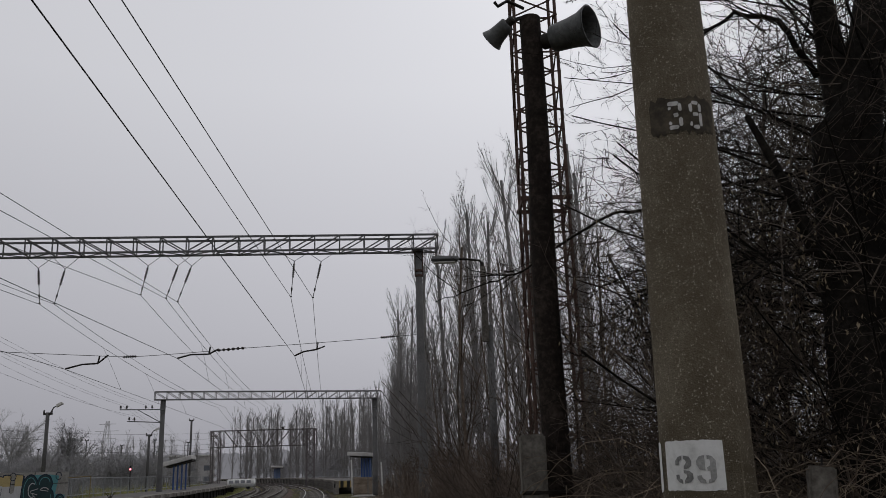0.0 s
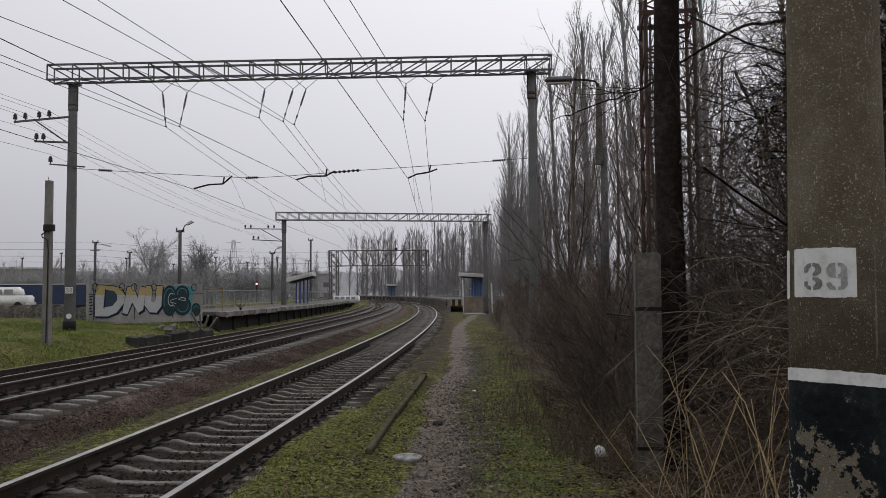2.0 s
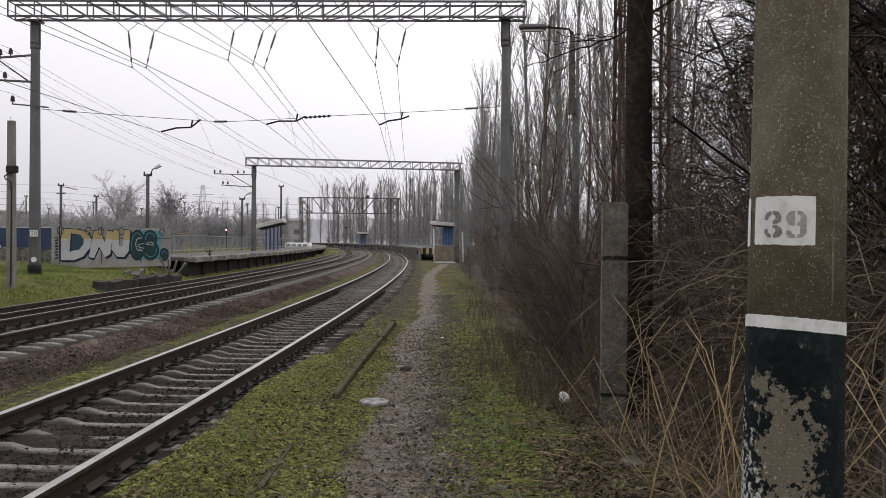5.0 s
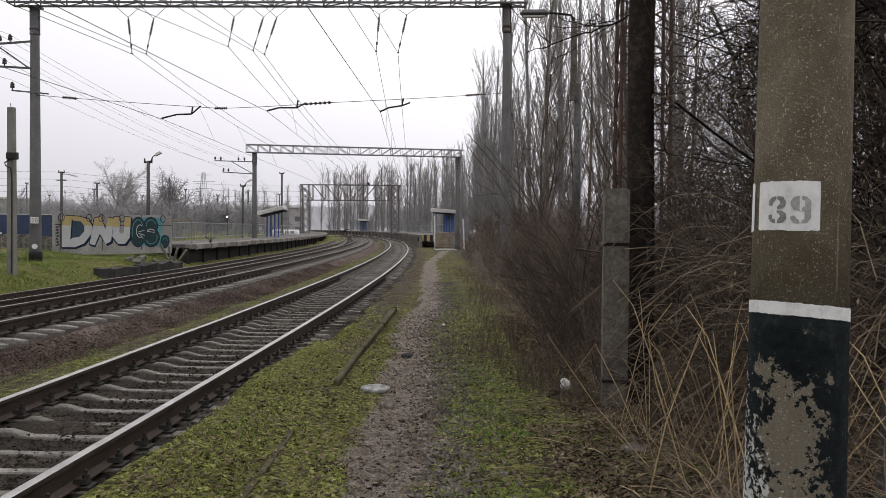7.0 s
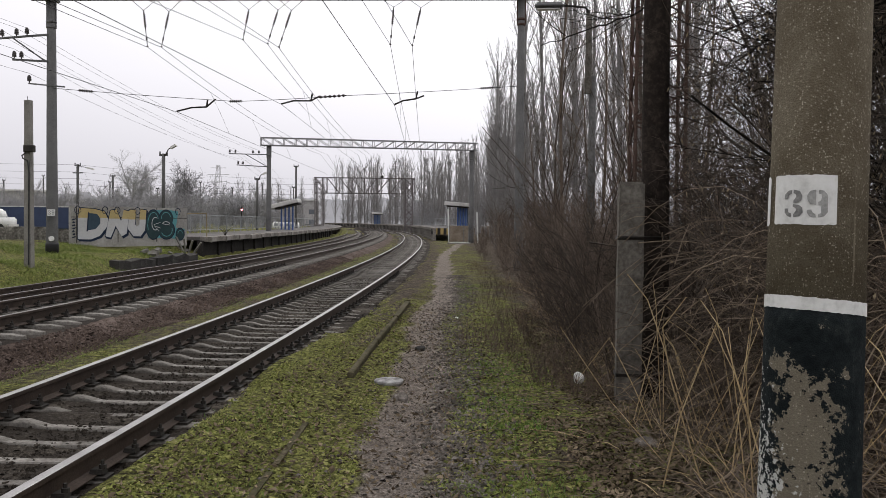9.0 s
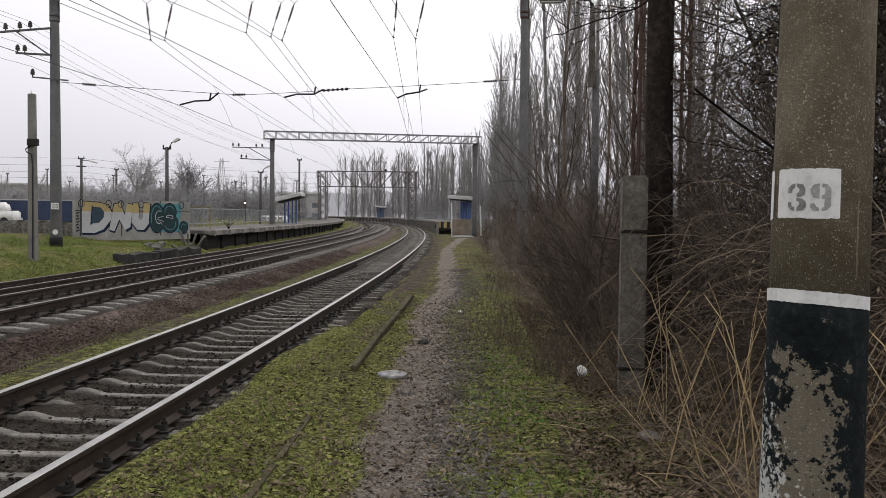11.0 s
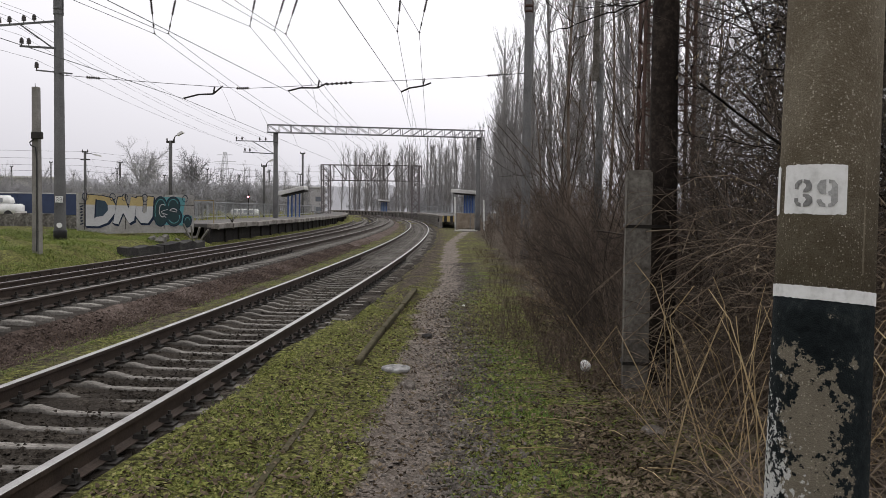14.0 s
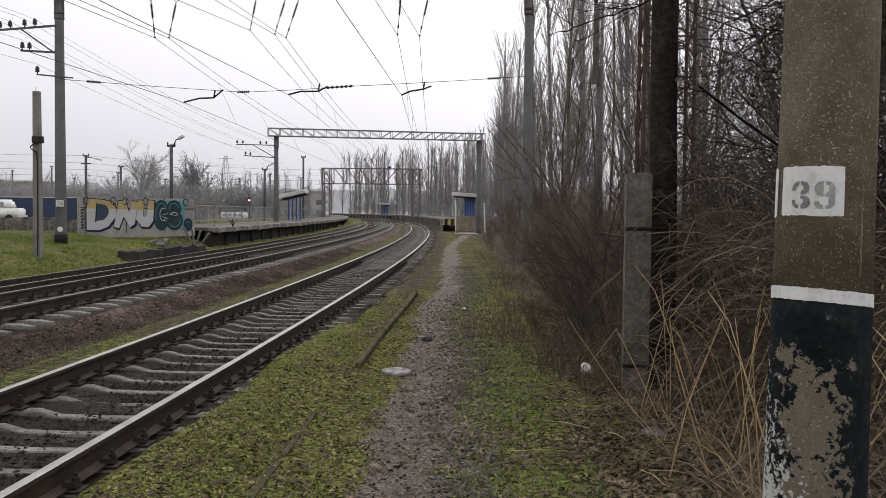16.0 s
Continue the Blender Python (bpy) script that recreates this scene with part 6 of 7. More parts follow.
# long boughs that the old tree sends out behind the wooden pole
def bough(pts, r, seed, n, reach):
    tb = Tubes()
    rng = random.Random(seed)
    way = [Vector(p) for p in pts]
    fine = []
    for k in range(len(way) - 1):
        for i in range(4):
            q = way[k].lerp(way[k + 1], i / 4)
            fine.append(q + Vector((rng.uniform(-1, 1), rng.uniform(-1, 1), rng.uniform(-1, 1))) * 0.018)
    fine.append(way[-1])
    tb.add(fine, r, r * 0.16, 7)
    cfg = dict(CROOKED, kids=(5, 3), seg=(5, 4, 3), bend=(0.22, 0.3, 0.3), least=0.0024, sides=(4, 3, 3))
    for i in range(n):
        k = rng.randrange(1, len(fine) - 1)
        d = (fine[k + 1] - fine[k]).normalized() + Vector((rng.uniform(-0.6, 0.6), rng.uniform(-0.9, 0.9), rng.uniform(-0.7, 1.0)))
        d.z -= 0.25 * rng.random()
        sprout(tb, rng, fine[k], d.normalized(), reach * rng.uniform(0.2, 1.2), r * rng.uniform(0.12, 0.25), 0, cfg)
    tagged(new("bare_bough", tb.mesh("bare_bough", M_BARK_DARK)), "dark bare bough reaching out of the old tree", "branch", "boughs of the old tree")


bough(((3.9, 8.2, 4.55), (3.3, 9.6, 4.85), (2.77, 10.2, 4.77), (2.25, 10.2, 4.74), (1.63, 10.2, 4.37), (1.27, 10.2, 4.13), (0.95, 10.2, 3.98), (0.5, 10.2, 3.83), (0.05, 10.2, 3.69)), 0.027, 3, 22, 0.9)
bough(((3.9, 8.0, 4.1), (3.3, 9.5, 4.15), (2.75, 10.2, 4.06), (2.49, 10.2, 3.99), (2.09, 10.2, 3.83), (1.83, 10.2, 3.61)), 0.024, 4, 16, 0.9)
bough(((3.85, 7.9, 3.6), (3.2, 9.2, 3.9), (2.66, 9.9, 3.79), (2.45, 9.9, 3.67), (2.36, 9.9, 3.45), (2.23, 9.9, 3.15)), 0.024, 5, 14, 0.8)
bough(((3.9, 7.8, 5.4), (3.5, 7.6, 5.9), (3.1, 7.6, 6.0), (2.6, 7.7, 5.7), (2.2, 7.8, 5.5)), 0.036, 6, 24, 1.1)
bough(((3.8, 7.6, 3.5), (3.2, 8.0, 3.65), (2.7, 8.2, 3.5), (2.2, 8.2, 3.3), (1.9, 8.3, 3.35)), 0.024, 8, 26, 0.95)
bough(((3.8, 8.0, 3.1), (3.1, 8.8, 3.3), (2.6, 9.0, 3.05), (2.1, 9.0, 2.95)), 0.022, 9, 20, 0.9)
bough(((4.1, 7.6, 3.2), (3.5, 7.3, 3.5), (3.0, 7.2, 3.4), (2.5, 7.3, 3.0)), 0.026, 7, 16, 0.9)


# ---- dry stalks and undergrowth round the pole ----
def stalk(p, pts, r, label):
    tb = Tubes()
    tb.add([Vector(q) for q in pts], r, r * 0.5, 5)
    ob = tagged(new("dry_stalk", tb.mesh("dry_stalk", M_STRAW)), label, "dry stalk", "dry stalks")
    ob.location = p
    return ob


rngs = random.Random(15)
for i in range(70):
    y = rngs.uniform(4.6, 8.0)
    x = edge_x(y) - 0.15 + rngs.random() * 1.5
    if math.hypot(x - 1.09, y - 3.4) < 0.5:
        x += 0.7
    h = rngs.uniform(0.6, 1.45)
    a, lean = rngs.uniform(0, 6.28), rngs.uniform(0.1, 0.75)
    dx, dy = math.cos(a) * lean, math.sin(a) * lean
    pts = [(0, 0, 0), (dx * h * 0.35, dy * h * 0.35, h * 0.45), (dx * h * 0.7, dy * h * 0.7, h * 0.85)]
    if i % 3 == 0:
        b = rngs.uniform(0, 6.28)
        pts.append((dx * h * 0.7 + math.cos(b) * h * 0.4, dy * h * 0.7 + math.sin(b) * h * 0.4, h * rngs.uniform(0.1, 0.6)))
    else:
        pts.append((dx * h, dy * h, h))
    stalk((x, y, ground_z(x, y) - 0.02), pts, rngs.uniform(0.003, 0.006), "pale dry stalk, bent over" if i % 3 == 0 else "pale dry upright stalk")
for i in range(10):
    y = rngs.uniform(4.6, 7.6)
    x = rngs.uniform(-0.6, 0.9)
    a, L = rngs.uniform(0, 6.28), rngs.uniform(0.25, 0.6)
    stalk((x, y, ground_z(x, y) + 0.015), [(0, 0, 0), (math.cos(a) * L * 0.5, math.sin(a) * L * 0.5, 0.02), (math.cos(a) * L, math.sin(a) * L, 0.0)], 0.004, "straw lying on the ground")


BOLD_STALKS = (([(0.92, 6.0, -0.2), (1.03, 6.0, 0.31), (1.26, 6.0, 0.95)], 0.0065), ([(1.2, 6.1, -0.2), (0.97, 6.1, 0.54), (0.91, 6.1, 0.89), (1.07, 6.1, 1.11)], 0.006),
               ([(1.43, 5.8, -0.2), (1.39, 5.8, 0.17), (1.29, 5.8, 0.94)], 0.0055), ([(1.02, 6.6, -0.2), (0.61, 6.6, 0.26), (0.22, 6.6, 0.82)], 0.0035),
               ([(1.43, 5.6, -0.2), (1.36, 5.6, 0.68), (1.40, 5.6, 1.04)], 0.005), ([(1.62, 5.9, -0.2), (1.5, 5.9, 0.17), (1.36, 5.9, 0.62), (1.21, 5.9, 0.92)], 0.005))
for pts, r in BOLD_STALKS:
    base = Vector(pts[0])
    stalk(tuple(base), [tuple(Vector(p) - base) for p in pts], r, "bold yellow dry stalk, bent and broken")


def undergrowth():
    """Tangle of dead stems over the ground under the shrubs."""
    rng = random.Random(55)
    tb, tb2 = Tubes(), Tubes()
    for i in range(5200):
        y = 4.3 + 22 * rng.random() ** 1.6
        x = edge_x(y) + (0.08 if y > 8 else -0.35) + rng.random() * 3.0
        if math.hypot(x - 1.09, y - 3.4) < 0.32:
            continue
        L = rng.uniform(0.15, 0.85)
        a, up = rng.uniform(0, 6.28), rng.uniform(0.15, 1.6)
        d = Vector((math.cos(a), math.sin(a), up)).normalized()
        p = Vector((x, y, ground_z(x, y) + rng.uniform(-0.02, 0.06)))
        q = p + d * (L * 0.55)
        e = q + Vector((d.x * L * 0.6, d.y * L * 0.6, rng.uniform(-0.3, 0.3) * L))
        (tb if rng.random() < 0.72 else tb2).add([p, q, e], rng.uniform(0.0018, 0.004), 0.0012, 3)
    tagged(new("undergrowth", tb.mesh("undergrowth", M_TWIG)), "tangled brown dead stems under the shrubs", "undergrowth", kind="stuff")
    tagged(new("dry_grass", tb2.mesh("dry_grass", M_STRAW)), "pale dry grass stems under the shrubs", "dry grass", kind="stuff")


undergrowth()


def canes():
    """Pale brown bramble canes that arch to and fro before the wooden pole."""
    rng = random.Random(58)
    tb = Tubes()
    for i in range(620):
        y = rng.uniform(5.2, 8.8)
        x = max(edge_x(y) + 0.05, 0.9) + rng.random() * 2.2
        if math.hypot(x - 1.09, y - 3.4) < 1.2:
            continue
        z = ground_z(x, y) + 1.7 * rng.random() ** 1.3
        a = rng.choice((0.0, math.pi)) + rng.gauss(0, 0.6)
        L = rng.uniform(0.5, 1.5)
        up = rng.uniform(-0.25, 0.75)
        dx, dy = math.cos(a) * L, math.sin(a) * L
        bow = rng.uniform(0.05, 0.35) * L
        pts = [Vector((x + dx * (f - 0.5) + rng.uniform(-0.03, 0.03), y + dy * (f - 0.5), max(z + up * L * (f - 0.5) + bow * (1 - (2 * f - 1) ** 2), ground_z(x, y) + 0.01))) for f in (0, 0.2, 0.4, 0.6, 0.8, 1)]
        tb.add(pts, rng.uniform(0.0025, 0.0055), 0.0016, 4)
    tagged(new("bramble_canes", tb.mesh("bramble_canes", M_CANE)), "pale brown arching bramble canes before the wooden pole", "bramble", kind="stuff")


M_CANE = worn("dry_cane", (0.11, 0.085, 0.062), (0.21, 0.165, 0.122), (0.34, 0.275, 0.205), 10, 1.5, 0.85, 0, 0.1, vary=0.55)
canes()


# ---- short grass, path stones, ballast stones ----
M_GRASS_BANK = worn("green_bank_blades", (0.065, 0.095, 0.018), (0.13, 0.17, 0.030), (0.22, 0.25, 0.06), 8, 0.5, 0.7, 0, 0.1, vary=0.4)


def grass_blades(name, spots, label, hmin, hmax, rng, material=None):
    verts, faces = [], []
    for x, y in spots:
        z = ground_z(x, y) - 0.005
        for _ in range(3):
            h = rng.uniform(hmin, hmax)
            a, l = rng.uniform(0, 6.28), rng.uniform(0.3, 2.2)
            w = rng.uniform(0.003, 0.007)
            px, py = x + rng.uniform(-0.03, 0.03), y + rng.uniform(-0.03, 0.03)
            b = len(verts)
            ca, sa = math.cos(a), math.sin(a)
            verts += [(px - sa * w, py + ca * w, z), (px + sa * w, py - ca * w, z), (px + ca * h * l, py + sa * h * l, z + h)]
            faces.append((b, b + 1, b + 2))
    me = bpy.data.meshes.new(name)
    me.from_pydata(verts, [], faces)
    me.materials.append(material or M_GRASS)
    tagged(new(name, me), label, "grass", kind="stuff")


def scatter_grass():
    rng = random.Random(61)
    near, bank, strip = [], [], []
    while len(near) < 42000:
        y = 4.0 + 22 * rng.random() ** 2.0
        x = rng.uniform(-3.0, 1.2)
        off, s = off_of(x, y)
        dx = abs(x - path_x(y))
        if off > -1.15 or x > edge_x(y) + 0.3 or dx < 0.30 + 0.16 * rng.random() + 0.12 * noise.noise((x * 2, y * 1.7, 3)) or (y > 12 and x > path_x(y) + 0.8 and rng.random() < 0.4):
            continue
        left = x < path_x(y)
        if noise.noise((x * 1.3, y * 1.3, 5)) + 0.6 * noise.noise((x * 5, y * 5, 2)) < -0.05 - 0.22 * left + (0 if left else 0.5 * smooth(0.45 + 0.4 * smooth(6.0, 9.0, y), 1.4 + 0.3 * smooth(6.0, 9.0, y), x - path_x(y))):
            continue
        near.append((x, y))
    while len(bank) < 14000:
        s, o = rng.uniform(14, 42), rng.uniform(9.2, 15)
        x, y, _ = on_arc(s, o)
        if noise.noise((x * 0.45, y * 0.45, 6)) + 0.4 * noise.noise((x * 1.6, y * 1.6, 9)) > -0.08:
            bank.append((x, y))
    while len(strip) < 6000:
        s, o = 4 + 40 * rng.random() ** 1.5, rng.gauss(1.95, 0.3)
        x, y, _ = on_arc(s, o)
        if noise.noise((x * 0.9, y * 0.9, 4)) > -0.15:
            strip.append((x, y))
    grass_blades("grass", [p for p in near if p[0] < path_x(p[1])], "short yellow-green grass beside the path", 0.005, 0.017, rng)
    grass_blades("grass", [p for p in near if p[0] >= path_x(p[1])], "short fresh green grass under the thicket's edge", 0.008, 0.024, rng, M_GRASS_BANK)
    grass_blades("grass", bank, "bright green grass on the bank beyond the tracks", 0.05, 0.16, rng, M_GRASS_BANK)
    grass_blades("grass", strip, "thin mossy grass strip between the tracks", 0.012, 0.036, rng, M_GRASS_BANK)


scatter_grass()


def fresh_grass():
    rng = random.Random(66)
    verts, faces = [], []
    for cx, cy, n, w in ((0.05, 7.7, 1100, 0.36), (-0.30, 8.8, 700, 0.34), (-0.1, 6.0, 260, 0.25), (0.3, 5.4, 300, 0.25), (-0.25, 10.4, 700, 0.42), (-1.95, 5.3, 200, 0.25), (-2.35, 7.4, 250, 0.3)):
        for i in range(n):
            x, y = rng.gauss(cx, w), rng.gauss(cy, w)
            z = ground_z(x, y) - 0.005
            h, a, l = rng.uniform(0.015, 0.05), rng.uniform(0, 6.28), rng.uniform(0.2, 1.0)
            w2 = rng.uniform(0.003, 0.006)
            b = len(verts)
            ca, sa = math.cos(a), math.sin(a)
            verts += [(x - sa * w2, y + ca * w2, z), (x + sa * w2, y - ca * w2, z), (x + ca * h * l, y + sa * h * l, z + h)]
            faces.append((b, b + 1, b + 2))
    me = bpy.data.meshes.new("grass_tufts")
    me.from_pydata(verts, [], faces)
    me.materials.append(worn("fresh_green_blades", (0.05, 0.10, 0.015), (0.09, 0.17, 0.025), (0.15, 0.24, 0.05), 20, 3, 0.7, 0, 0.1, vary=0.4))
    tagged(new("grass_tufts", me), "fresh green grass tufts beside the path", "grass", kind="stuff")


fresh_grass()


def track_weeds():
    """Low reddish weeds on the strip between the tracks and along the path's far edge."""
    rng = random.Random(67)
    tb = Tubes()
    for i in range(4200):
        if i % 3:
            x, y, _ = on_arc(5 + 45 * rng.random() ** 1.4, rng.gauss(2.3, 0.28))
        else:
            y = 9 + 30 * rng.random() ** 1.4
            x = edge_x(y) - 0.08 + rng.gauss(0, 0.32)
        if noise.noise((x * 0.8, y * 0.8, 11)) < -0.05:
            continue
        z = ground_z(x, y) - 0.01
        h, a = rng.uniform(0.06, 0.26), rng.uniform(0, 6.28)
        q = Vector((x + math.cos(a) * h * 0.3, y + math.sin(a) * h * 0.3, z + h * 0.6))
        tb.add([Vector((x, y, z)), q, q + Vector((math.cos(a) * h * 0.3, math.sin(a) * h * 0.3, h * 0.4))], 0.0035, 0.002, 3)
    tagged(new("dry_weeds", tb.mesh("dry_weeds", worn("reddish_dry_weeds", (0.06, 0.042, 0.032), (0.12, 0.085, 0.064), (0.20, 0.15, 0.115), 9, 1.0, 0.9, 0, 0.1, vary=0.5))), "low reddish dry weeds between the tracks", "weeds", kind="stuff")


track_weeds()


def leaf_litter():
    rng = random.Random(68)
    verts, faces = [], []
    for i in range(24000):
        y = 4.2 + 14 * rng.random() ** 1.8
        x = edge_x(y) - (0.38 if y > 8 else 1.0) + abs(rng.gauss(0, 0.9)) if i % 3 else rng.uniform(-2.7, 0.8)
        z = ground_z(x, y) + rng.uniform(0.004, 0.03)
        m = Euler((rng.uniform(-0.7, 0.7), rng.uniform(-0.7, 0.7), rng.uniform(0, 6.28))).to_matrix()
        L, w = rng.uniform(0.012, 0.04), rng.uniform(0.006, 0.016)
        b = len(verts)
        for u, v, k in ((-L, 0, 0), (0, -w, 0.004), (L, 0, 0.002), (0, w, -0.004)):
            q = m @ Vector((u, v, k))
            verts.append((x + q.x, y + q.y, z + q.z))
        faces.append((b, b + 1, b + 2, b + 3))
    me = bpy.data.meshes.new("leaf_litter")
    me.from_pydata(verts, [], faces)
    me.materials.append(worn("brown_leaf_litter", (0.035, 0.026, 0.017), (0.115, 0.088, 0.058), (0.26, 0.205, 0.14), 20, 2, 0.9, 0, 0.1, vary=0.6))
    tagged(new("leaf_litter", me), "brown fallen leaves and scraps on the ground", "leaf litter", kind="stuff")


leaf_litter()


def ground_twigs():
    """Broken sticks and scraps strewn over the grass and under the thicket's edge."""
    rng = random.Random(69)
    tb = Tubes()
    for i in range(1500):
        y = 4.2 + 9 * rng.random() ** 1.6
        x = rng.uniform(-2.7, -1.4) if i % 5 == 0 else edge_x(y) - 0.55 + rng.gauss(0.35, 0.55)
        if math.hypot(x - 1.07, y - 3.4) < 0.3:
            continue
        z = ground_z(x, y) + 0.006
        a, L = rng.uniform(0, 6.28), rng.uniform(0.03, 0.14) if i % 5 == 0 else rng.uniform(0.06, 0.42)
        c, d = math.cos(a) * L, math.sin(a) * L
        tb.add([Vector((x, y, z)), Vector((x + c * 0.5 + rng.uniform(-0.02, 0.02), y + d * 0.5, ground_z(x + c * 0.5, y + d * 0.5) + rng.uniform(0.008, 0.03))), Vector((x + c, y + d, ground_z(x + c, y + d) + rng.uniform(0.0, 0.03)))],
               rng.uniform(0.0018, 0.0045), 0.0014, 4)
    tagged(new("fallen_twigs", tb.mesh("fallen_twigs", M_TWIG)), "broken brown twigs strewn over the grass", "twigs", kind="stuff")


ground_twigs()


def stones(name, spots, label, material, rng, smin, smax):
    base = [Vector(v) for v in ((1, 0, -0.3), (0, 1, -0.3), (-1, 0, -0.3), (0, -1, -0.3), (0, 0, 0.75))]
    tri = [(0, 1, 4), (1, 2, 4), (2, 3, 4), (3, 0, 4)]
    verts, faces = [], []
    for x, y, z in spots:
        s = smin + (smax - smin) * rng.random() ** 2.2
        m = Euler((rng.uniform(-0.6, 0.6), rng.uniform(-0.6, 0.6), rng.uniform(0, 6))).to_matrix()
        k = Vector((rng.uniform(0.7, 1.3), rng.uniform(0.6, 1.1), rng.uniform(0.45, 0.9)))
        b = len(verts)
        for v in base:
            q = m @ Vector((v.x * k.x * s * rng.uniform(0.75, 1.2), v.y * k.y * s * rng.uniform(0.75, 1.2), v.z * k.z * s))
            verts.append((x + q.x, y + q.y, z + q.z + s * 0.25))
        faces += [(b + i, b + j, b + l) for i, j, l in tri]
    me = bpy.data.meshes.new(name)
    me.from_pydata(verts, [], faces)
    me.materials.append(material)
    tagged(new(name, me), label, "stones", kind="stuff")


def scatter_stones():
    rng = random.Random(63)
    spots = []
    for i in range(17000):
        y = 4.2 + 26 * rng.random() ** 1.8
        x = path_x(y) + (rng.gauss(0.42, 0.24) if rng.random() < 0.86 else rng.gauss(-0.05, 0.5))
        spots.append((x, y, ground_z(x, y)))
    stones("path_stones", spots, "loose small stones strewn over the dirt path", M_STONE, rng, 0.005, 0.034)
    spots = []
    for i in range(36000):
        s = 2 + 26 * rng.random() ** 1.7
        o = rng.uniform(-1.85, 1.75)
        x, y, _ = on_arc(s, o)
        spots.append((x, y, Z_R - (0.262 if abs(o) < 0.62 else (0.222 if o < -0.9 else 0.242)) + rng.uniform(-0.012, 0.012)))
    stones("ballast_stones", spots, "grey-brown broken ballast between the sleepers", M_BALLAST, rng, 0.010, 0.032)
    spots = []
    for i in range(20000):
        s = 6 + 34 * rng.random() ** 1.5
        o = rng.uniform(-2.3, -1.42) + OFF_M
        x, y, _ = on_arc(s, o)
        u = OFF_M - o
        spots.append((x, y, max(Z_M - 0.232 - 0.28 * max(0, (u - 1.45) / 1.05), ground_z(x, y)) - 0.002))
    stones("ballast_stones", spots, "reddish broken ballast on the shoulder", M_BALLAST_RED, rng, 0.012, 0.042)

    spots = []
    while len(spots) < 15000:
        y = 4.1 + 15 * rng.random() ** 1.9
        x = rng.uniform(-3.2, 0.7)
        off, _ = off_of(x, y)
        if off < -1.1 and abs(x - path_x(y)) > 0.33 + 0.12 * noise.noise((x * 2, y * 1.7, 3)) and noise.noise((x * 2.2, y * 2.2, 8)) > -0.18 + 0.4 * smooth(0.5 + 0.4 * smooth(6.0, 9.0, y), 1.5, x - path_x(y)):
            spots.append((x, y, ground_z(x, y) - 0.004))
    stones("moss_clumps", spots, "small uneven cushions of moss in the grass", M_GRASS, rng, 0.008, 0.030)
    spots = []
    for i in range(5000):
        y = 4.1 + 13 * rng.random() ** 1.8
        x = rng.uniform(-3.0, 0.9)
        if off_of(x, y)[0] < -1.1:
            spots.append((x, y, ground_z(x, y) + 0.002))
    stones("soil_crumbs", spots, "dark crumbs of soil and rotten leaves in the grass", M_CRUMB, rng, 0.005, 0.020)


scatter_stones()


# ---- edging, manhole cover and litter beside the path ----
def edging():
    t = thing("path_edging", (0, 0, 0), "half-buried mossy concrete edging strip beside the path", "edging")
    pts = [(-2.68, 18.4), (-2.50, 15.6), (-2.28, 12.4), (-2.06, 9.6)]
    rng = random.Random(2)
    for (xa, ya), (xb, yb) in zip(pts[:-1], pts[1:]):
        bm = bmesh.new()
        za, zb = ground_z(xa, ya), ground_z(xb, yb)
        bar(bm, (xa, ya, za - 0.005), (xb, yb + 0.03, zb - 0.005), 0.075, 0.17)
        bmesh.ops.bevel(bm, geom=bm.edges[:], offset=0.015, segments=1, affect="EDGES")
        part("edging_stone", bm, M_MOSSY, t)
    for (xa, ya), (xb, yb) in (((-1.98, 7.4), (-1.86, 6.1)), ((-1.84, 5.9), (-1.76, 4.9))):
        bm = bmesh.new()
        bar(bm, (xa, ya, ground_z(xa, ya) - 0.032), (xb, yb, ground_z(xb, yb) - 0.032), 0.05, 0.09)
        part("edging_stone", bm, M_MOSSY, t)


M_MOSSY = worn("mossy_edging", (0.03, 0.028, 0.014), (0.07, 0.062, 0.036), (0.13, 0.115, 0.08), 30, 3, 0.95)
edging()
bm = bmesh.new()
lathe(bm, [(0.155, 0), (0.165, 0.02), (0.165, 0.04), (0.15, 0.05), (0.11, 0.053), (0.04, 0.055)], 28)
for v in bm.verts:
    v.co.z += 0.006 * noise.noise(v.co * 12)
cover = tagged(part("manhole_cover", bm, M_COVER := worn("worn_cover", (0.05, 0.05, 0.05), (0.24, 0.235, 0.23), (0.45, 0.445, 0.435), 18, 6, 0.8), None, "", False), "round pale worn cover lying beside the path", "cover")
cover.location = (-1.60, 9.55, ground_z(-1.60, 9.55) - 0.01)
for x, y, s, mt, lb in ((-1.60, 12.3, 0.075, M_CONCRETE_DARK, "dark stone on the dirt path"), (-1.35, 8.85, 0.085, M_STONE, "flat stone on the dirt path"), (-1.42, 16.2, 0.035, M_WHITE, "small white scrap on the path edge")):
    bm = bmesh.new()
    bmesh.ops.create_icosphere(bm, subdivisions=2, radius=s)
    for v in bm.verts:
        v.co *= 1 + 0.35 * noise.noise(v.co * 11 + Vector((x, y, 0)))
        v.co.z *= 0.65
    ob = tagged(part("path_stone", bm, mt), lb, "stone", "stones on the path")
    ob.location = (x, y, ground_z(x, y) + s * 0.3)
bm = bmesh.new()
bmesh.ops.create_icosphere(bm, subdivisions=3, radius=0.075)
for v in bm.verts:
    v.co *= 1 + 0.4 * noise.noise(v.co * 9)
    v.co = Vector((v.co.x * 0.8, v.co.y * 0.7, v.co.z * 0.9))
ob = tagged(part("plastic_bag", bm, M_WHITE), "crumpled white plastic bag among the shrubs", "litter")
ob.location = (0.52, 9.6, -0.10)
bm = bmesh.new()
bmesh.ops.create_icosphere(bm, subdivisions=3, radius=0.10)
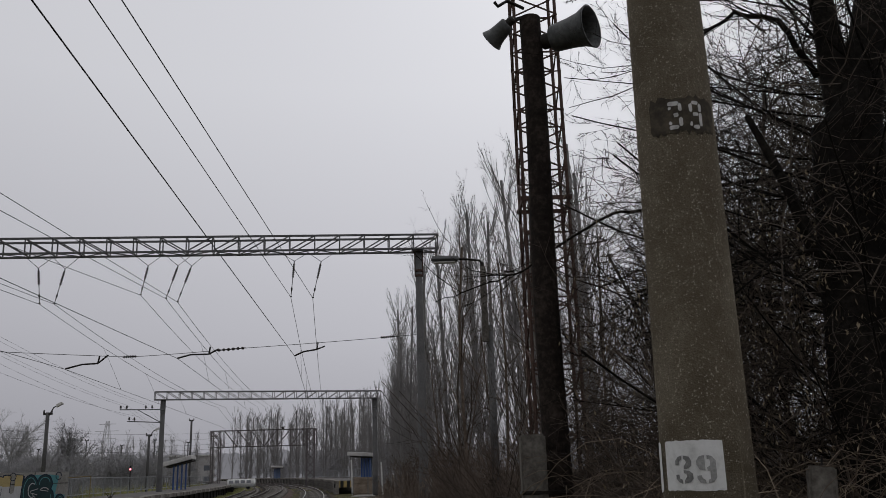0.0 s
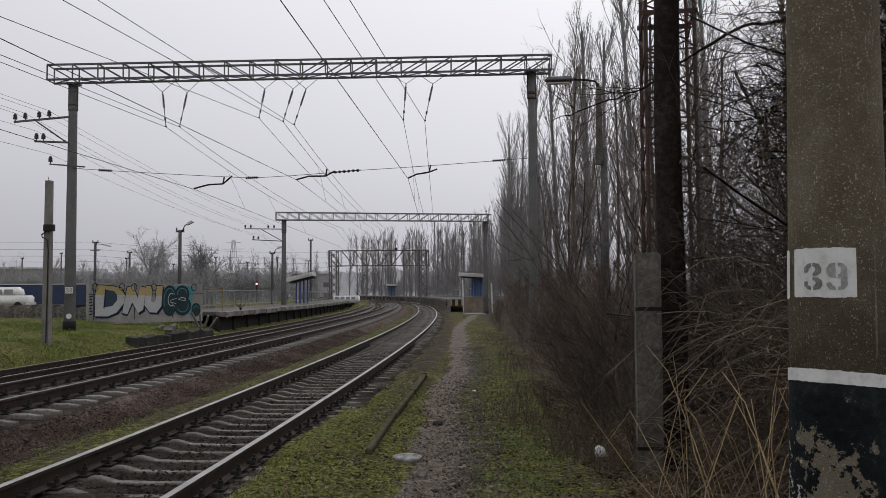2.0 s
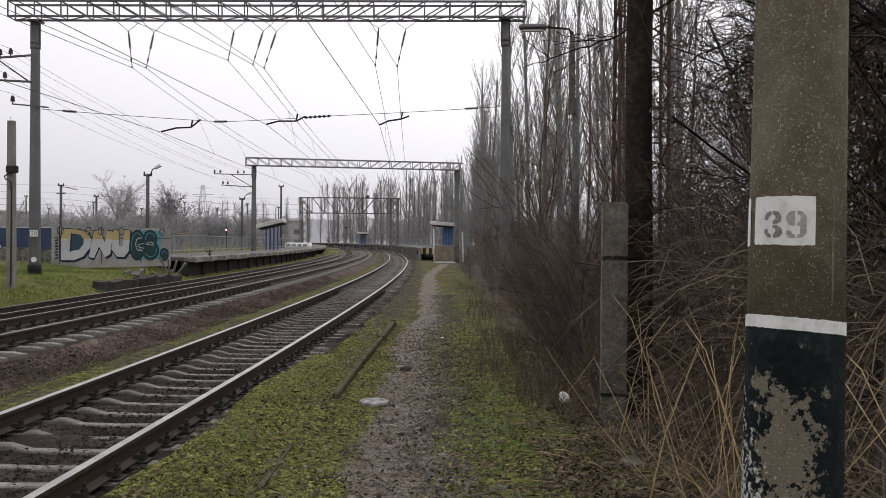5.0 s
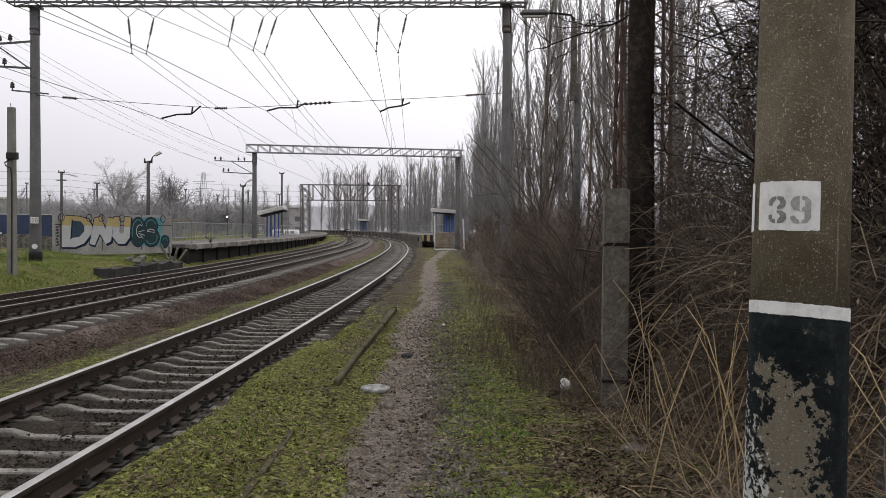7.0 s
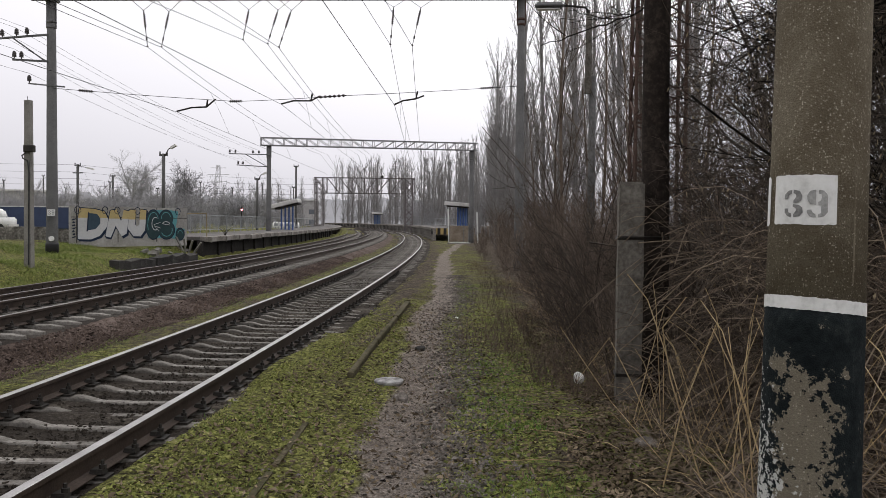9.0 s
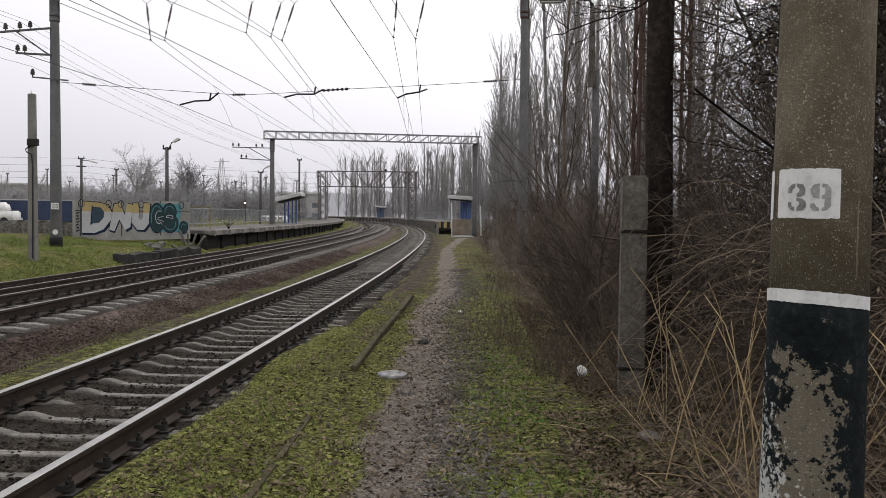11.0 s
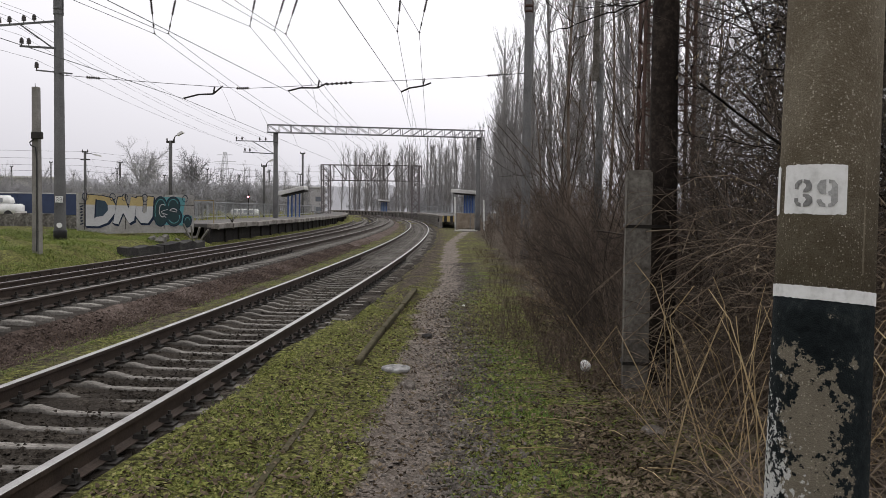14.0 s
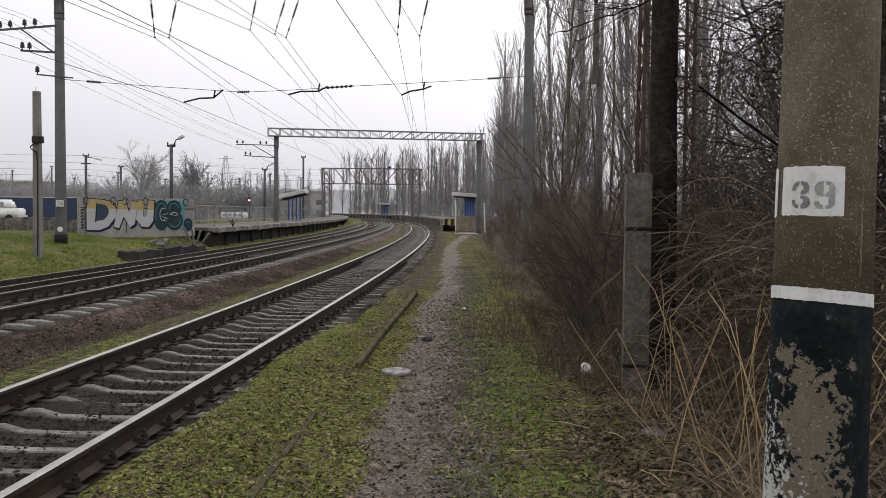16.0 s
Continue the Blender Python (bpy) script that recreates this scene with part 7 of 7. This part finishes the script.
for v in bm.verts:
    v.co *= 1 + 0.3 * noise.noise(v.co * 6)
    v.co.z *= 0.5
ob = tagged(part("rock", bm, M_STONE), "grey rock lying in the dry grass", "rock")
ob.location = (0.95, 7.2, -0.20)


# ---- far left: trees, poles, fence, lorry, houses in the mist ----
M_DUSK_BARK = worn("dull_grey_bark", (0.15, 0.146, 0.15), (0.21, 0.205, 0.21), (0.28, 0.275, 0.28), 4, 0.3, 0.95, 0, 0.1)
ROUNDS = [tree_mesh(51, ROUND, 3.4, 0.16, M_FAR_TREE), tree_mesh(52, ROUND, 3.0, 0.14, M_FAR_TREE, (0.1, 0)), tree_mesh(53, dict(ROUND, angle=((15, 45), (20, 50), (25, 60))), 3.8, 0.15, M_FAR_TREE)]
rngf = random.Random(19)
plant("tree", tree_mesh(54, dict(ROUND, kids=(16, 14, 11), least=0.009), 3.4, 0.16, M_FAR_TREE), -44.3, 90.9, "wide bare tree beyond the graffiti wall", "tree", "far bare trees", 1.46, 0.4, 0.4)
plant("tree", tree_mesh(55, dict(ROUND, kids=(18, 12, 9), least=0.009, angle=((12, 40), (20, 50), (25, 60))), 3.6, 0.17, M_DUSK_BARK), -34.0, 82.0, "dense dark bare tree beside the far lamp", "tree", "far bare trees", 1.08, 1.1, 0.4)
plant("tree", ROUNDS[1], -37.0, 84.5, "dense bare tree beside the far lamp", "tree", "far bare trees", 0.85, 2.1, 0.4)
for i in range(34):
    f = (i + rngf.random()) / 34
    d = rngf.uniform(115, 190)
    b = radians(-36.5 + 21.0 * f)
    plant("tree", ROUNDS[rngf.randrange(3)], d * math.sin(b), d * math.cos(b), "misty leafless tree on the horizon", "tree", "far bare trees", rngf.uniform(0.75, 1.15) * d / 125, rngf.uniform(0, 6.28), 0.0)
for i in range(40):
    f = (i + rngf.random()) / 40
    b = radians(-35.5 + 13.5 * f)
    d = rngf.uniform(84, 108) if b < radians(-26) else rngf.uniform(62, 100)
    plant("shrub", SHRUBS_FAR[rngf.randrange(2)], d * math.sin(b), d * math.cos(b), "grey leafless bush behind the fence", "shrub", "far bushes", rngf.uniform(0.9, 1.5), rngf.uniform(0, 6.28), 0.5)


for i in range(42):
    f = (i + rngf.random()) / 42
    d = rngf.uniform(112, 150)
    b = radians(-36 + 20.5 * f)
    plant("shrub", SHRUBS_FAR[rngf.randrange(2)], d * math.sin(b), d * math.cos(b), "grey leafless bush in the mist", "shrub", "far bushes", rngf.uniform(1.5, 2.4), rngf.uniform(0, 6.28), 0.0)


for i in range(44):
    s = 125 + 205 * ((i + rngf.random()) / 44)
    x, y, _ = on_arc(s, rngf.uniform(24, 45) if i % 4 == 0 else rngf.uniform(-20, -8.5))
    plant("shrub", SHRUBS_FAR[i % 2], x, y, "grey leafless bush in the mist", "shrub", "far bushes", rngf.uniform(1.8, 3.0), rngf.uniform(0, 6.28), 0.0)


def distant_woods():
    """Self-lit pale band standing in for misty woods, closing the view all round."""
    verts, faces = [], []
    n = 2600
    for i in range(n + 1):
        a = 2 * math.pi * i / n
        d = 520
        h = 15 + 2.6 * noise.noise((i * 0.05, 1, 1)) + 2.2 * noise.noise((i * 0.21, 4, 1)) + 1.6 * noise.noise((i * 0.9, 7, 1))
        x, y = d * math.sin(a), d * math.cos(a)
        verts += [(x, y, -3), (x, y, h)]
    for i in range(n):
        faces.append((2 * i, 2 * i + 2, 2 * i + 3, 2 * i + 1))
    me = bpy.data.meshes.new("backdrop")
    me.from_pydata(verts, [], faces)
    m, nt, b = nodes_of("glowing_mist_distance")
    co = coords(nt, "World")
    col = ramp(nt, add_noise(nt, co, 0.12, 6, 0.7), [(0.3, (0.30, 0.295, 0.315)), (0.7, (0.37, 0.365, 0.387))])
    # emission replaces daylight and mist on the woods
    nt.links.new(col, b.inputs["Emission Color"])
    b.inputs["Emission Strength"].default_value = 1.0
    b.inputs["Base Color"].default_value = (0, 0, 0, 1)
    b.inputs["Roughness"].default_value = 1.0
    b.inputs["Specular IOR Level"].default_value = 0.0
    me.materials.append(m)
    tagged(new("backdrop", me), "glowing pale backdrop band standing in for misty distant woods", "backdrop", kind="structure")


distant_woods()


def street_pole(x, y, z0, z1, r, arm, label, cross=False):
    """Concrete lamp pole with a raised lamp head; arm: where the head's tip lies from the top."""
    t = thing("lamp_post", (x, y, z0), label, "street lamp", "far lamp posts")
    h = z1 - z0
    bm = bmesh.new()
    lathe(bm, [(r, 0), (r * 0.85, h)], 10)
    part("pole", bm, M_FAR_POLE, t, "", True)
    bm = bmesh.new()
    box(bm, (0, 0, h - 0.1), (r * 4.2, 0.16, 0.12))
    part("cross_arm", bm, M_IRON, t)
    for k in (-1, 1):
        bm = bmesh.new()
        lathe(bm, [(0.03, 0), (0.06, 0.06), (0.05, 0.16), (0.02, 0.2)], 8, Matrix.Translation((k * r * 1.9, 0, h - 0.04)))
        part("pin_insulator", bm, M_INSUL, t)
    if cross:
        bm = bmesh.new()
        box(bm, (0, 0, h - 0.9), (r * 7, 0.12, 0.1))
        part("cross_arm", bm, M_IRON, t)
    if arm:
        ax, az = arm
        tb = Tubes()
        tb.add([Vector((r * 0.4, 0, h - 0.25)), Vector((ax * 0.4, 0, h + az * 0.55)), Vector((ax * 0.65, 0, h + az * 0.75))], 0.04, 0.035, 6)
        ob = new("arm", tb.mesh("arm", M_IRON))
        ob.parent = t
        q = Matrix.Translation((ax * 0.82, 0, h + az * 0.88)) @ Euler((0, -math.atan2(az * 0.4, ax * 0.5), 0)).to_matrix().to_4x4()
        bm = bmesh.new()
        box(bm, (0, 0, 0), (abs(ax) * 0.55, 0.26, 0.16), q, 0.75)
        part("lamp_head", bm, M_ROOFWHITE, t, "pale oblong lamp head")
    return t


street_pole(-24.85, 55.7, 0.4, 6.05, 0.13, (0.85, 0.55), "dark lamp post with a tilted pale lamp head")
street_pole(-47.5, 85.5, 0.4, 7.3, 0.15, (1.7, -0.5), "misty lamp post with two cross-arms", True)
street_pole(-53.6, 105, 0.4, 7.2, 0.15, None, "bare misty concrete pole")
street_pole(-27.2, 82.6, 0.4, 5.8, 0.13, (0.9, 0.55), "dark lamp post on the platform")
street_pole(-28.95, 102.7, 0.0, 8.35, 0.14, None, "tall slim concrete pole on the platform")
for i, (x, y, h) in enumerate(((-72, 140, 8), (-64, 141, 7), (-60, 150, 8.5), (-54, 150, 7.5), (-50, 155, 8.5), (-45, 158, 8), (-88, 135, 8), (-84, 140, 9), (-41, 160, 9), (-80.5, 141, 7))):
    street_pole(x, y, 0, h, 0.13, None, "faint pole in the mist")


for z in (7.25, 6.5, 5.8, 5.2):
    wire("power_wire", [(-92.0, 70.0, z + 1.2), (-47.5, 85.5, z), (-28.0, 118.0, z + 0.3)], 0.012, "thin wire slung between the far poles", 0.5, "far wires")


def pylon(x, y, h):
    t = thing("power_pylon", (x, y, 0), "faint lattice power pylon in the mist", "pylon")
    for sx, sy in product((-1, 1), (-1, 1)):
        bm = bmesh.new()
        bar(bm, (sx * 2.6, sy * 2.6, 0), (sx * 0.5, sy * 0.5, h), 0.22)
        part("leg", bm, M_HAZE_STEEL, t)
    for i in range(8):
        f0, f1 = i / 8, (i + 1) / 8
        w0, w1 = 2.6 - 2.1 * f0, 2.6 - 2.1 * f1
        for sg in (-1, 1):
            bm = bmesh.new()
            bar(bm, (-w0 * sg, -w0, h * f0), (w1 * sg, -w1, h * f1), 0.14)
            part("lacing", bm, M_HAZE_STEEL, t)
    for z, w in ((h * 0.72, 4.0), (h * 0.84, 5.0), (h * 0.95, 3.5)):
        bm = bmesh.new()
        bar(bm, (-w, 0, z), (w, 0, z), 0.2)
        part("cross_arm", bm, M_HAZE_STEEL, t)


pylon(-139, 368, 26)


def far_house(x, y, w, d, h, rz, label, rows_, cols):
    t = thing("house", (x, y, -0.5), label, "house", "far buildings", rz)
    bm = bmesh.new()
    box(bm, (0, 0, h / 2), (w, d, h))
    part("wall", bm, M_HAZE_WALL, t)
    bm = bmesh.new()
    box(bm, (0, 0, h + 0.2), (w + 0.8, d + 0.8, 0.4))
    part("roof", bm, M_ROOFWHITE, t)
    for r_, c_ in product(range(rows_), range(cols)):
        bm = bmesh.new()
        box(bm, (-w / 2 + (c_ + 0.5) * w / cols, -d / 2 - 0.02, 1.8 + r_ * 3.0), (w / cols * 0.45, 0.08, 1.4))
        part("window", bm, M_HAZE_GLASS, t)


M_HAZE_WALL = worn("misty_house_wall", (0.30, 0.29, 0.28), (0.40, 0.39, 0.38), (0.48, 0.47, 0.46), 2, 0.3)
M_HAZE_GLASS = plain("house_window", (0.14, 0.15, 0.17), 0.2)
far_house(-121, 188, 16, 10, 8.2, radians(30), "low pale house beyond the fence", 2, 6)
far_house(-104, 196, 12, 9, 6.0, radians(30), "small pale house beyond the fence", 1, 4)
far_house(-86, 243, 20, 12, 6.5, radians(18), "pale shed with a white roof in the mist", 1, 5)
far_house(-70, 250, 12, 10, 8, radians(18), "grey industrial building in the mist", 2, 3)


def box_part(name, c, size, material, parent, label="", bevel=0.0, taper=1.0):
    bm = bmesh.new()
    box(bm, c, size, None, taper)
    if bevel:
        bmesh.ops.bevel(bm, geom=bm.edges[:], offset=bevel, segments=3, affect="EDGES")
    return part(name, bm, material, parent, label, bevel > 0.05)


def wheels(parent, xs, y, r):
    for x, k in product(xs, (-1, 1)):
        bm = bmesh.new()
        rod(bm, (x, k * y - 0.12, r), (x, k * y + 0.12, r), r, n=16)
        part("wheel", bm, M_BLACK, parent)


def lorry():
    t = thing("lorry", (-41.5, 67.2, 0.2), "long dark blue lorry trailer behind the fence", "lorry", "", radians(6))
    trailer = box_part("trailer", (0.5, 0, 1.45), (14.0, 2.4, 1.75), M_TRAILER, t, "long dark blue trailer", 0.05)
    for k in range(9):
        box_part("side_rib", (-5.9 + k * 1.6, -1.215, 1.42), (0.06, 0.03, 1.6), M_TRAILER, trailer)
    box_part("trailer_rail", (0.5, 0, 2.36), (14.05, 2.44, 0.07), M_ROOFWHITE, trailer)
    box_part("chassis", (0.5, 0, 0.42), (13.6, 1.2, 0.22), M_IRON, t)
    wheels(t, (-4.6, -3.4, 4.2, 5.4), 1.0, 0.45)
    v = thing("van", (-41.7, 62.6, 0.52), "small white van parked before the blue trailer", "van", "", radians(6))
    body = box_part("body", (0, 0, 0.72), (3.0, 1.6, 0.85), M_WHITE, v, "white body", 0.12)
    cab = box_part("cab", (-0.25, 0, 1.42), (2.3, 1.45, 0.75), M_WHITE, v, "rounded white cab", 0.16, 0.82)
    for x in (-0.72, 0.15):
        box_part("side_window", (x, -0.70, 1.42), (0.66, 0.06, 0.36), M_BUSGLASS, cab)
    box_part("bumper", (1.55, 0, 0.5), (0.14, 1.5, 0.2), M_ROOFWHITE, body)
    wheels(v, (-0.95, 0.95), 0.72, 0.32)


M_BUSGLASS = plain("grey_bus_glass", (0.30, 0.31, 0.33), 0.2)
M_TRAILER = plain("dark_blue_tarpaulin", (0.035, 0.05, 0.10), 0.7)
lorry()


# ---- platform furniture ----
def railing(off, z, s0, s1, label):
    t = thing("platform_railing", (0, 0, 0), label, "railing", "platform railings")
    s = s0
    bm = bmesh.new()
    box(bm, (0, 0, 0.6), (0.06, 0.06, 1.2))
    post = bpy.data.meshes.new("post")
    bm.to_mesh(post)
    bm.free()
    post.materials.append(M_RAILING)
    bm = bmesh.new()
    box(bm, (0, 1.2, 0), (0.035, 2.4, 0.05))
    rail = bpy.data.meshes.new("rail_bar")
    bm.to_mesh(rail)
    bm.free()
    rail.materials.append(M_RAILING)
    bm = bmesh.new()
    box(bm, (0, 0, 0), (0.018, 0.018, 0.95))
    picket = bpy.data.meshes.new("picket")
    bm.to_mesh(picket)
    bm.free()
    picket.materials.append(M_RAILING)
    while s < s1:
        x, y, a = on_arc(s, off)
        shared("post", post, t, (x, y, z), a)
        shared("rail_bar", rail, t, (x, y, z + 1.15), a)
        shared("rail_bar", rail, t, (x, y, z + 0.2), a)
        if s < 75:
            for k in range(1, 8):
                x, y, a = on_arc(s + k * 0.3, off)
                shared("picket", picket, t, (x, y, z + 0.67), a)
        s += 2.4


M_RAILING = worn("grey_railing_paint", (0.16, 0.17, 0.175), (0.25, 0.26, 0.265), (0.33, 0.335, 0.34), 20, 2, 0.6)
railing(OFF_L + 1.85 + 4.0, 0.77, 43, 130, "grey metal railing along the back of the platform")
railing(-1.95 - 4.0, 1.05, 88, 200, "grey metal railing along the back of the far platform")
# pipe barrier at the platform's near end
tb = Tubes()
ax, ay, _ = on_arc(43.0, OFF_L + 5.5)
bx, by, _ = on_arc(43.0, OFF_L + 2.2)
tb.add([Vector((ax, ay, 1.8)), Vector((bx, by, 1.95))], 0.026, 0.026, 6)
tb.add([Vector((bx, by, 0.77)), Vector((bx, by, 1.95))], 0.026, 0.026, 6)
tb.add([Vector(((ax + bx) / 2, (ay + by) / 2, 0.77)), Vector(((ax + bx) / 2, (ay + by) / 2, 1.95))], 0.026, 0.026, 6)
tagged(new("pipe_barrier", tb.mesh("pipe_barrier", M_YELLOWPIPE := plain("faded_yellow_pipe", (0.24, 0.19, 0.10), 0.7))), "faded yellow pipe barrier at the platform's end", "barrier")


def shelter(x, y, z, rz, tilt, label, cols, back=True):
    """Small platform canopy: thick tilted roof on blue columns."""
    t = thing("platform_shelter", (x, y, z), label, "shelter", "platform shelters", rz)
    m = Matrix.Translation((0, 0, 2.25)) @ Euler((0, radians(tilt), 0)).to_matrix().to_4x4()
    bm = bmesh.new()
    box(bm, (0, 0, 0.18), (2.5, 2.8, 0.36), m)
    bmesh.ops.bevel(bm, geom=bm.edges[:], offset=0.03, segments=1, affect="EDGES")
    part("roof", bm, M_ROOFWHITE, t, "thick dirty white roof slab")
    bm = bmesh.new()
    box(bm, (0.1, 0, -0.08), (2.2, 2.4, 0.14), m)
    part("roof_beam", bm, M_CONCRETE_DARK, t)
    for cx, cy in cols:
        bm = bmesh.new()
        box(bm, (cx, cy, 1.1), (0.12, 0.18, 2.2))
        part("column", bm, M_BLUE, t, "blue painted column")
    if not back:
        return
    bm = bmesh.new()
    box(bm, (sum(c[0] for c in cols) / len(cols), 0.55, 1.05), (1.05, 0.06, 2.0))
    part("back_panel", bm, M_SHELTERBACK, t, "pale blue back panel")


M_SHELTERBACK = plain("pale_blue_panel", (0.16, 0.21, 0.30), 0.6)
shelter(-22.85, 78.0, 0.77, radians(8), -14, "small shelter with a tilted white roof on blue columns", [(-0.45, -0.3), (-0.1, -0.3), (0.25, -0.3), (0.6, -0.3)], False)
shelter(-7.7, 88.0, 1.05, radians(-4), 4, "small shelter with a flat white roof and blue walls", [(0.0, -0.3), (0.28, -0.3), (0.56, -0.3), (0.84, -0.3)])
shelter(-34.5, 188, 1.05, radians(10), 3, "distant shelter with a white roof", [(-0.6, -0.3), (0, -0.3), (0.6, -0.3)])


def platform_end():
    """Striped end block, panelled ramp side and posts at the near end of the far platform."""
    t = thing("platform_steps", (-7.0, 80.6, -0.25), "platform end with a rusty panelled ramp and a flat landing slab", "steps")
    bm = bmesh.new()
    box(bm, (0.1, 0, 0.78), (1.75, 1.6, 1.56))
    part("ramp_body", bm, M_RAMP, t, "buff ramp body")
    for k in range(5):
        bm = bmesh.new()
        box(bm, (0.1, -0.83, 0.28 + k * 0.29), (1.72, 0.06, 0.21))
        part("panel_board", bm, M_RAMP, t)
    for x in (-0.78, 0.55, 0.97):
        bm = bmesh.new()
        box(bm, (x, -0.87, 0.8), (0.09, 0.06, 1.6))
        part("panel_post", bm, M_CONCRETE, t)
    bm = bmesh.new()
    box(bm, (0.6, -4.5, 0.03), (1.9, 6.0, 0.12))
    part("landing_slab", bm, M_CONCRETE, t, "cracked landing slab")
    for x, y, h in ((-0.85, -0.7, 3.1), (1.95, -2.2, 2.8)):
        bm = bmesh.new()
        bar(bm, (x, y, 0), (x - 0.1, y, h), 0.13)
        part("white_post", bm, M_WHITE, t, "leaning white post")
    b = thing("striped_block", (-9.0, 84.1, 0.72), "yellow and black striped platform end block", "marker")
    for k in range(6):
        bm = bmesh.new()
        box(bm, (-0.75 + k * 0.3, 0, 0), (0.3, 0.35, 0.6), Matrix.Shear("XZ", 4, (0.5, 0)))
        part("stripe", bm, M_YELLOW if k % 2 else M_BLACK, b)


M_RAMP = worn("rusty_buff_panel", (0.16, 0.125, 0.09), (0.27, 0.22, 0.17), (0.36, 0.31, 0.25), 20, 2)
platform_end()

# red signal lamp far behind the platform
m_red, nt_red, b_red = nodes_of("red_signal_glow")
b_red.inputs["Base Color"].default_value = (0.3, 0.02, 0.02, 1)
b_red.inputs["Emission Color"].default_value = (1.0, 0.25, 0.3, 1)
b_red.inputs["Emission Strength"].default_value = 5.0
sig = thing("signal_post", (-33.8, 97, 0.3), "signal post with a lit red lamp", "signal")
bm = bmesh.new()
rod(bm, (0, 0, 0), (0, 0, 2.9), 0.06)
part("post", bm, M_IRON, sig)
bm = bmesh.new()
box(bm, (0, 0.05, 2.55), (0.2, 0.14, 0.4))
sig_head = part("signal_head", bm, M_BLACK, sig)
bm = bmesh.new()
bmesh.ops.create_uvsphere(bm, u_segments=10, v_segments=6, radius=0.11, matrix=Matrix.Translation((0, -0.06, 2.55)))
part("red_lamp", bm, m_red, sig_head, "glowing red lamp")


# ---- small bus and bird, which move ----
def minibus():
    t = thing("minibus", (-38, 106.4, 0.3), "small white bus with a row of dark windows", "bus")
    bm = bmesh.new()
    box(bm, (0, 0, 0.62), (3.1, 1.7, 1.0))
    bmesh.ops.bevel(bm, geom=bm.edges[:], offset=0.1, segments=2, affect="EDGES")
    part("body", bm, M_WHITE, t, "white body", True)
    for k in range(4):
        bm = bmesh.new()
        box(bm, (-1.05 + k * 0.7, -0.86, 0.80), (0.5, 0.03, 0.34))
        part("window", bm, M_BUSGLASS, t)
    for x in (-0.95, 0.95):
        bm = bmesh.new()
        rod(bm, (x, -0.8, 0.12), (x, -0.6, 0.12), 0.24, n=14)
        part("wheel", bm, M_BLACK, t)
    return t


bus = minibus()


def flying_bird():
    t = thing("bird", (-10, 35, 0.9), "dark bird gliding low over the tracks", "bird")
    bm = bmesh.new()
    lathe(bm, [(0.004, -0.24), (0.035, -0.18), (0.06, -0.05), (0.055, 0.06), (0.035, 0.13), (0.04, 0.17), (0.02, 0.21), (0.003, 0.25)], 10, Euler((0, radians(90), 0)).to_matrix().to_4x4())
    part("body", bm, M_BLACK, t, "dark slim body", True)
    wings = []
    for sd in (-1, 1):
        bm = bmesh.new()
        pts = [(0.07, 0.0), (0.10, 0.22 * sd), (0.02, 0.46 * sd), (-0.06, 0.30 * sd), (-0.10, 0.0)]
        up = [bm.verts.new((x, y, 0.012)) for x, y in pts]
        dn = [bm.verts.new((x, y, -0.004)) for x, y in pts]
        bm.faces.new(up)
        bm.faces.new(dn[::-1])
        for k in range(5):
            bm.faces.new((up[k], dn[k], dn[(k + 1) % 5], up[(k + 1) % 5]))
        wings.append(part("wing", bm, M_BLACK, t, "dark pointed wing"))
    bm = bmesh.new()
    box(bm, (-0.30, 0, 0), (0.18, 0.10, 0.012))
    part("tail", bm, M_BLACK, t)
    return t, wings


bird, bird_wings = flying_bird()
# weed growing on the platform's edge
tb = Tubes()
rngq = random.Random(6)
for i in range(14):
    a = rngq.uniform(0, 6.28)
    tb.add([Vector((0, 0, 0)), Vector((math.cos(a) * 0.12, math.sin(a) * 0.12, 0.22)), Vector((math.cos(a) * 0.3, math.sin(a) * 0.3, 0.3 + 0.15 * rngq.random()))], 0.012, 0.006, 4)
ob = tagged(new("weed", tb.mesh("weed", M_BARK_DARK)), "dark weed growing on the platform", "weed", kind="stuff")
ob.location = (-16.6, 45.0, 0.76)


# ---- moving things, keyed at the end ----
def motions():
    walk(bus, [(0.0, pose(-24.0, 107.6, 0.3)), (11.5, pose(-34.0, 107.0, 0.3)), (12.0, pose(-34.6, 106.9, 0.3)), (13.0, pose(-36.5, 106.7, 0.3)), (14.5, pose(-37.9, 106.5, 0.3)), (16.0, pose(-39.0, 106.4, 0.3))])
    # the bird comes down the line and passes low before the platform
    walk(bird, [(0.0, pose(-34.0, 152.0, 5.0, 0, 0, 240)), (6.0, pose(-12.5, 62.0, 2.2, 0, 0, 250)), (7.7, pose(-8.6, 37.4, 1.05, 8, 0, 225)), (8.0, pose(-10.36, 35.15, 0.90, 10, 0, 215)), (8.5, pose(-15.89, 31.53, 0.60, -6, 0, 213)),
                (9.0, pose(-21.8, 28.0, 0.95, 0, 0, 211)), (11.0, pose(-48.0, 14.0, 4.0, 0, 0, 208)), (16.0, pose(-110.0, -18.0, 12.0, 0, 0, 208))])
    for wing, sd in zip(bird_wings, (-1, 1)):
        rows = []
        for i in range(54):
            rows.append((i * 0.3, pose(0, 0, 0.01, sd * (28 if i % 2 else -22), 0, 0)))
        walk(wing, rows)


motions()
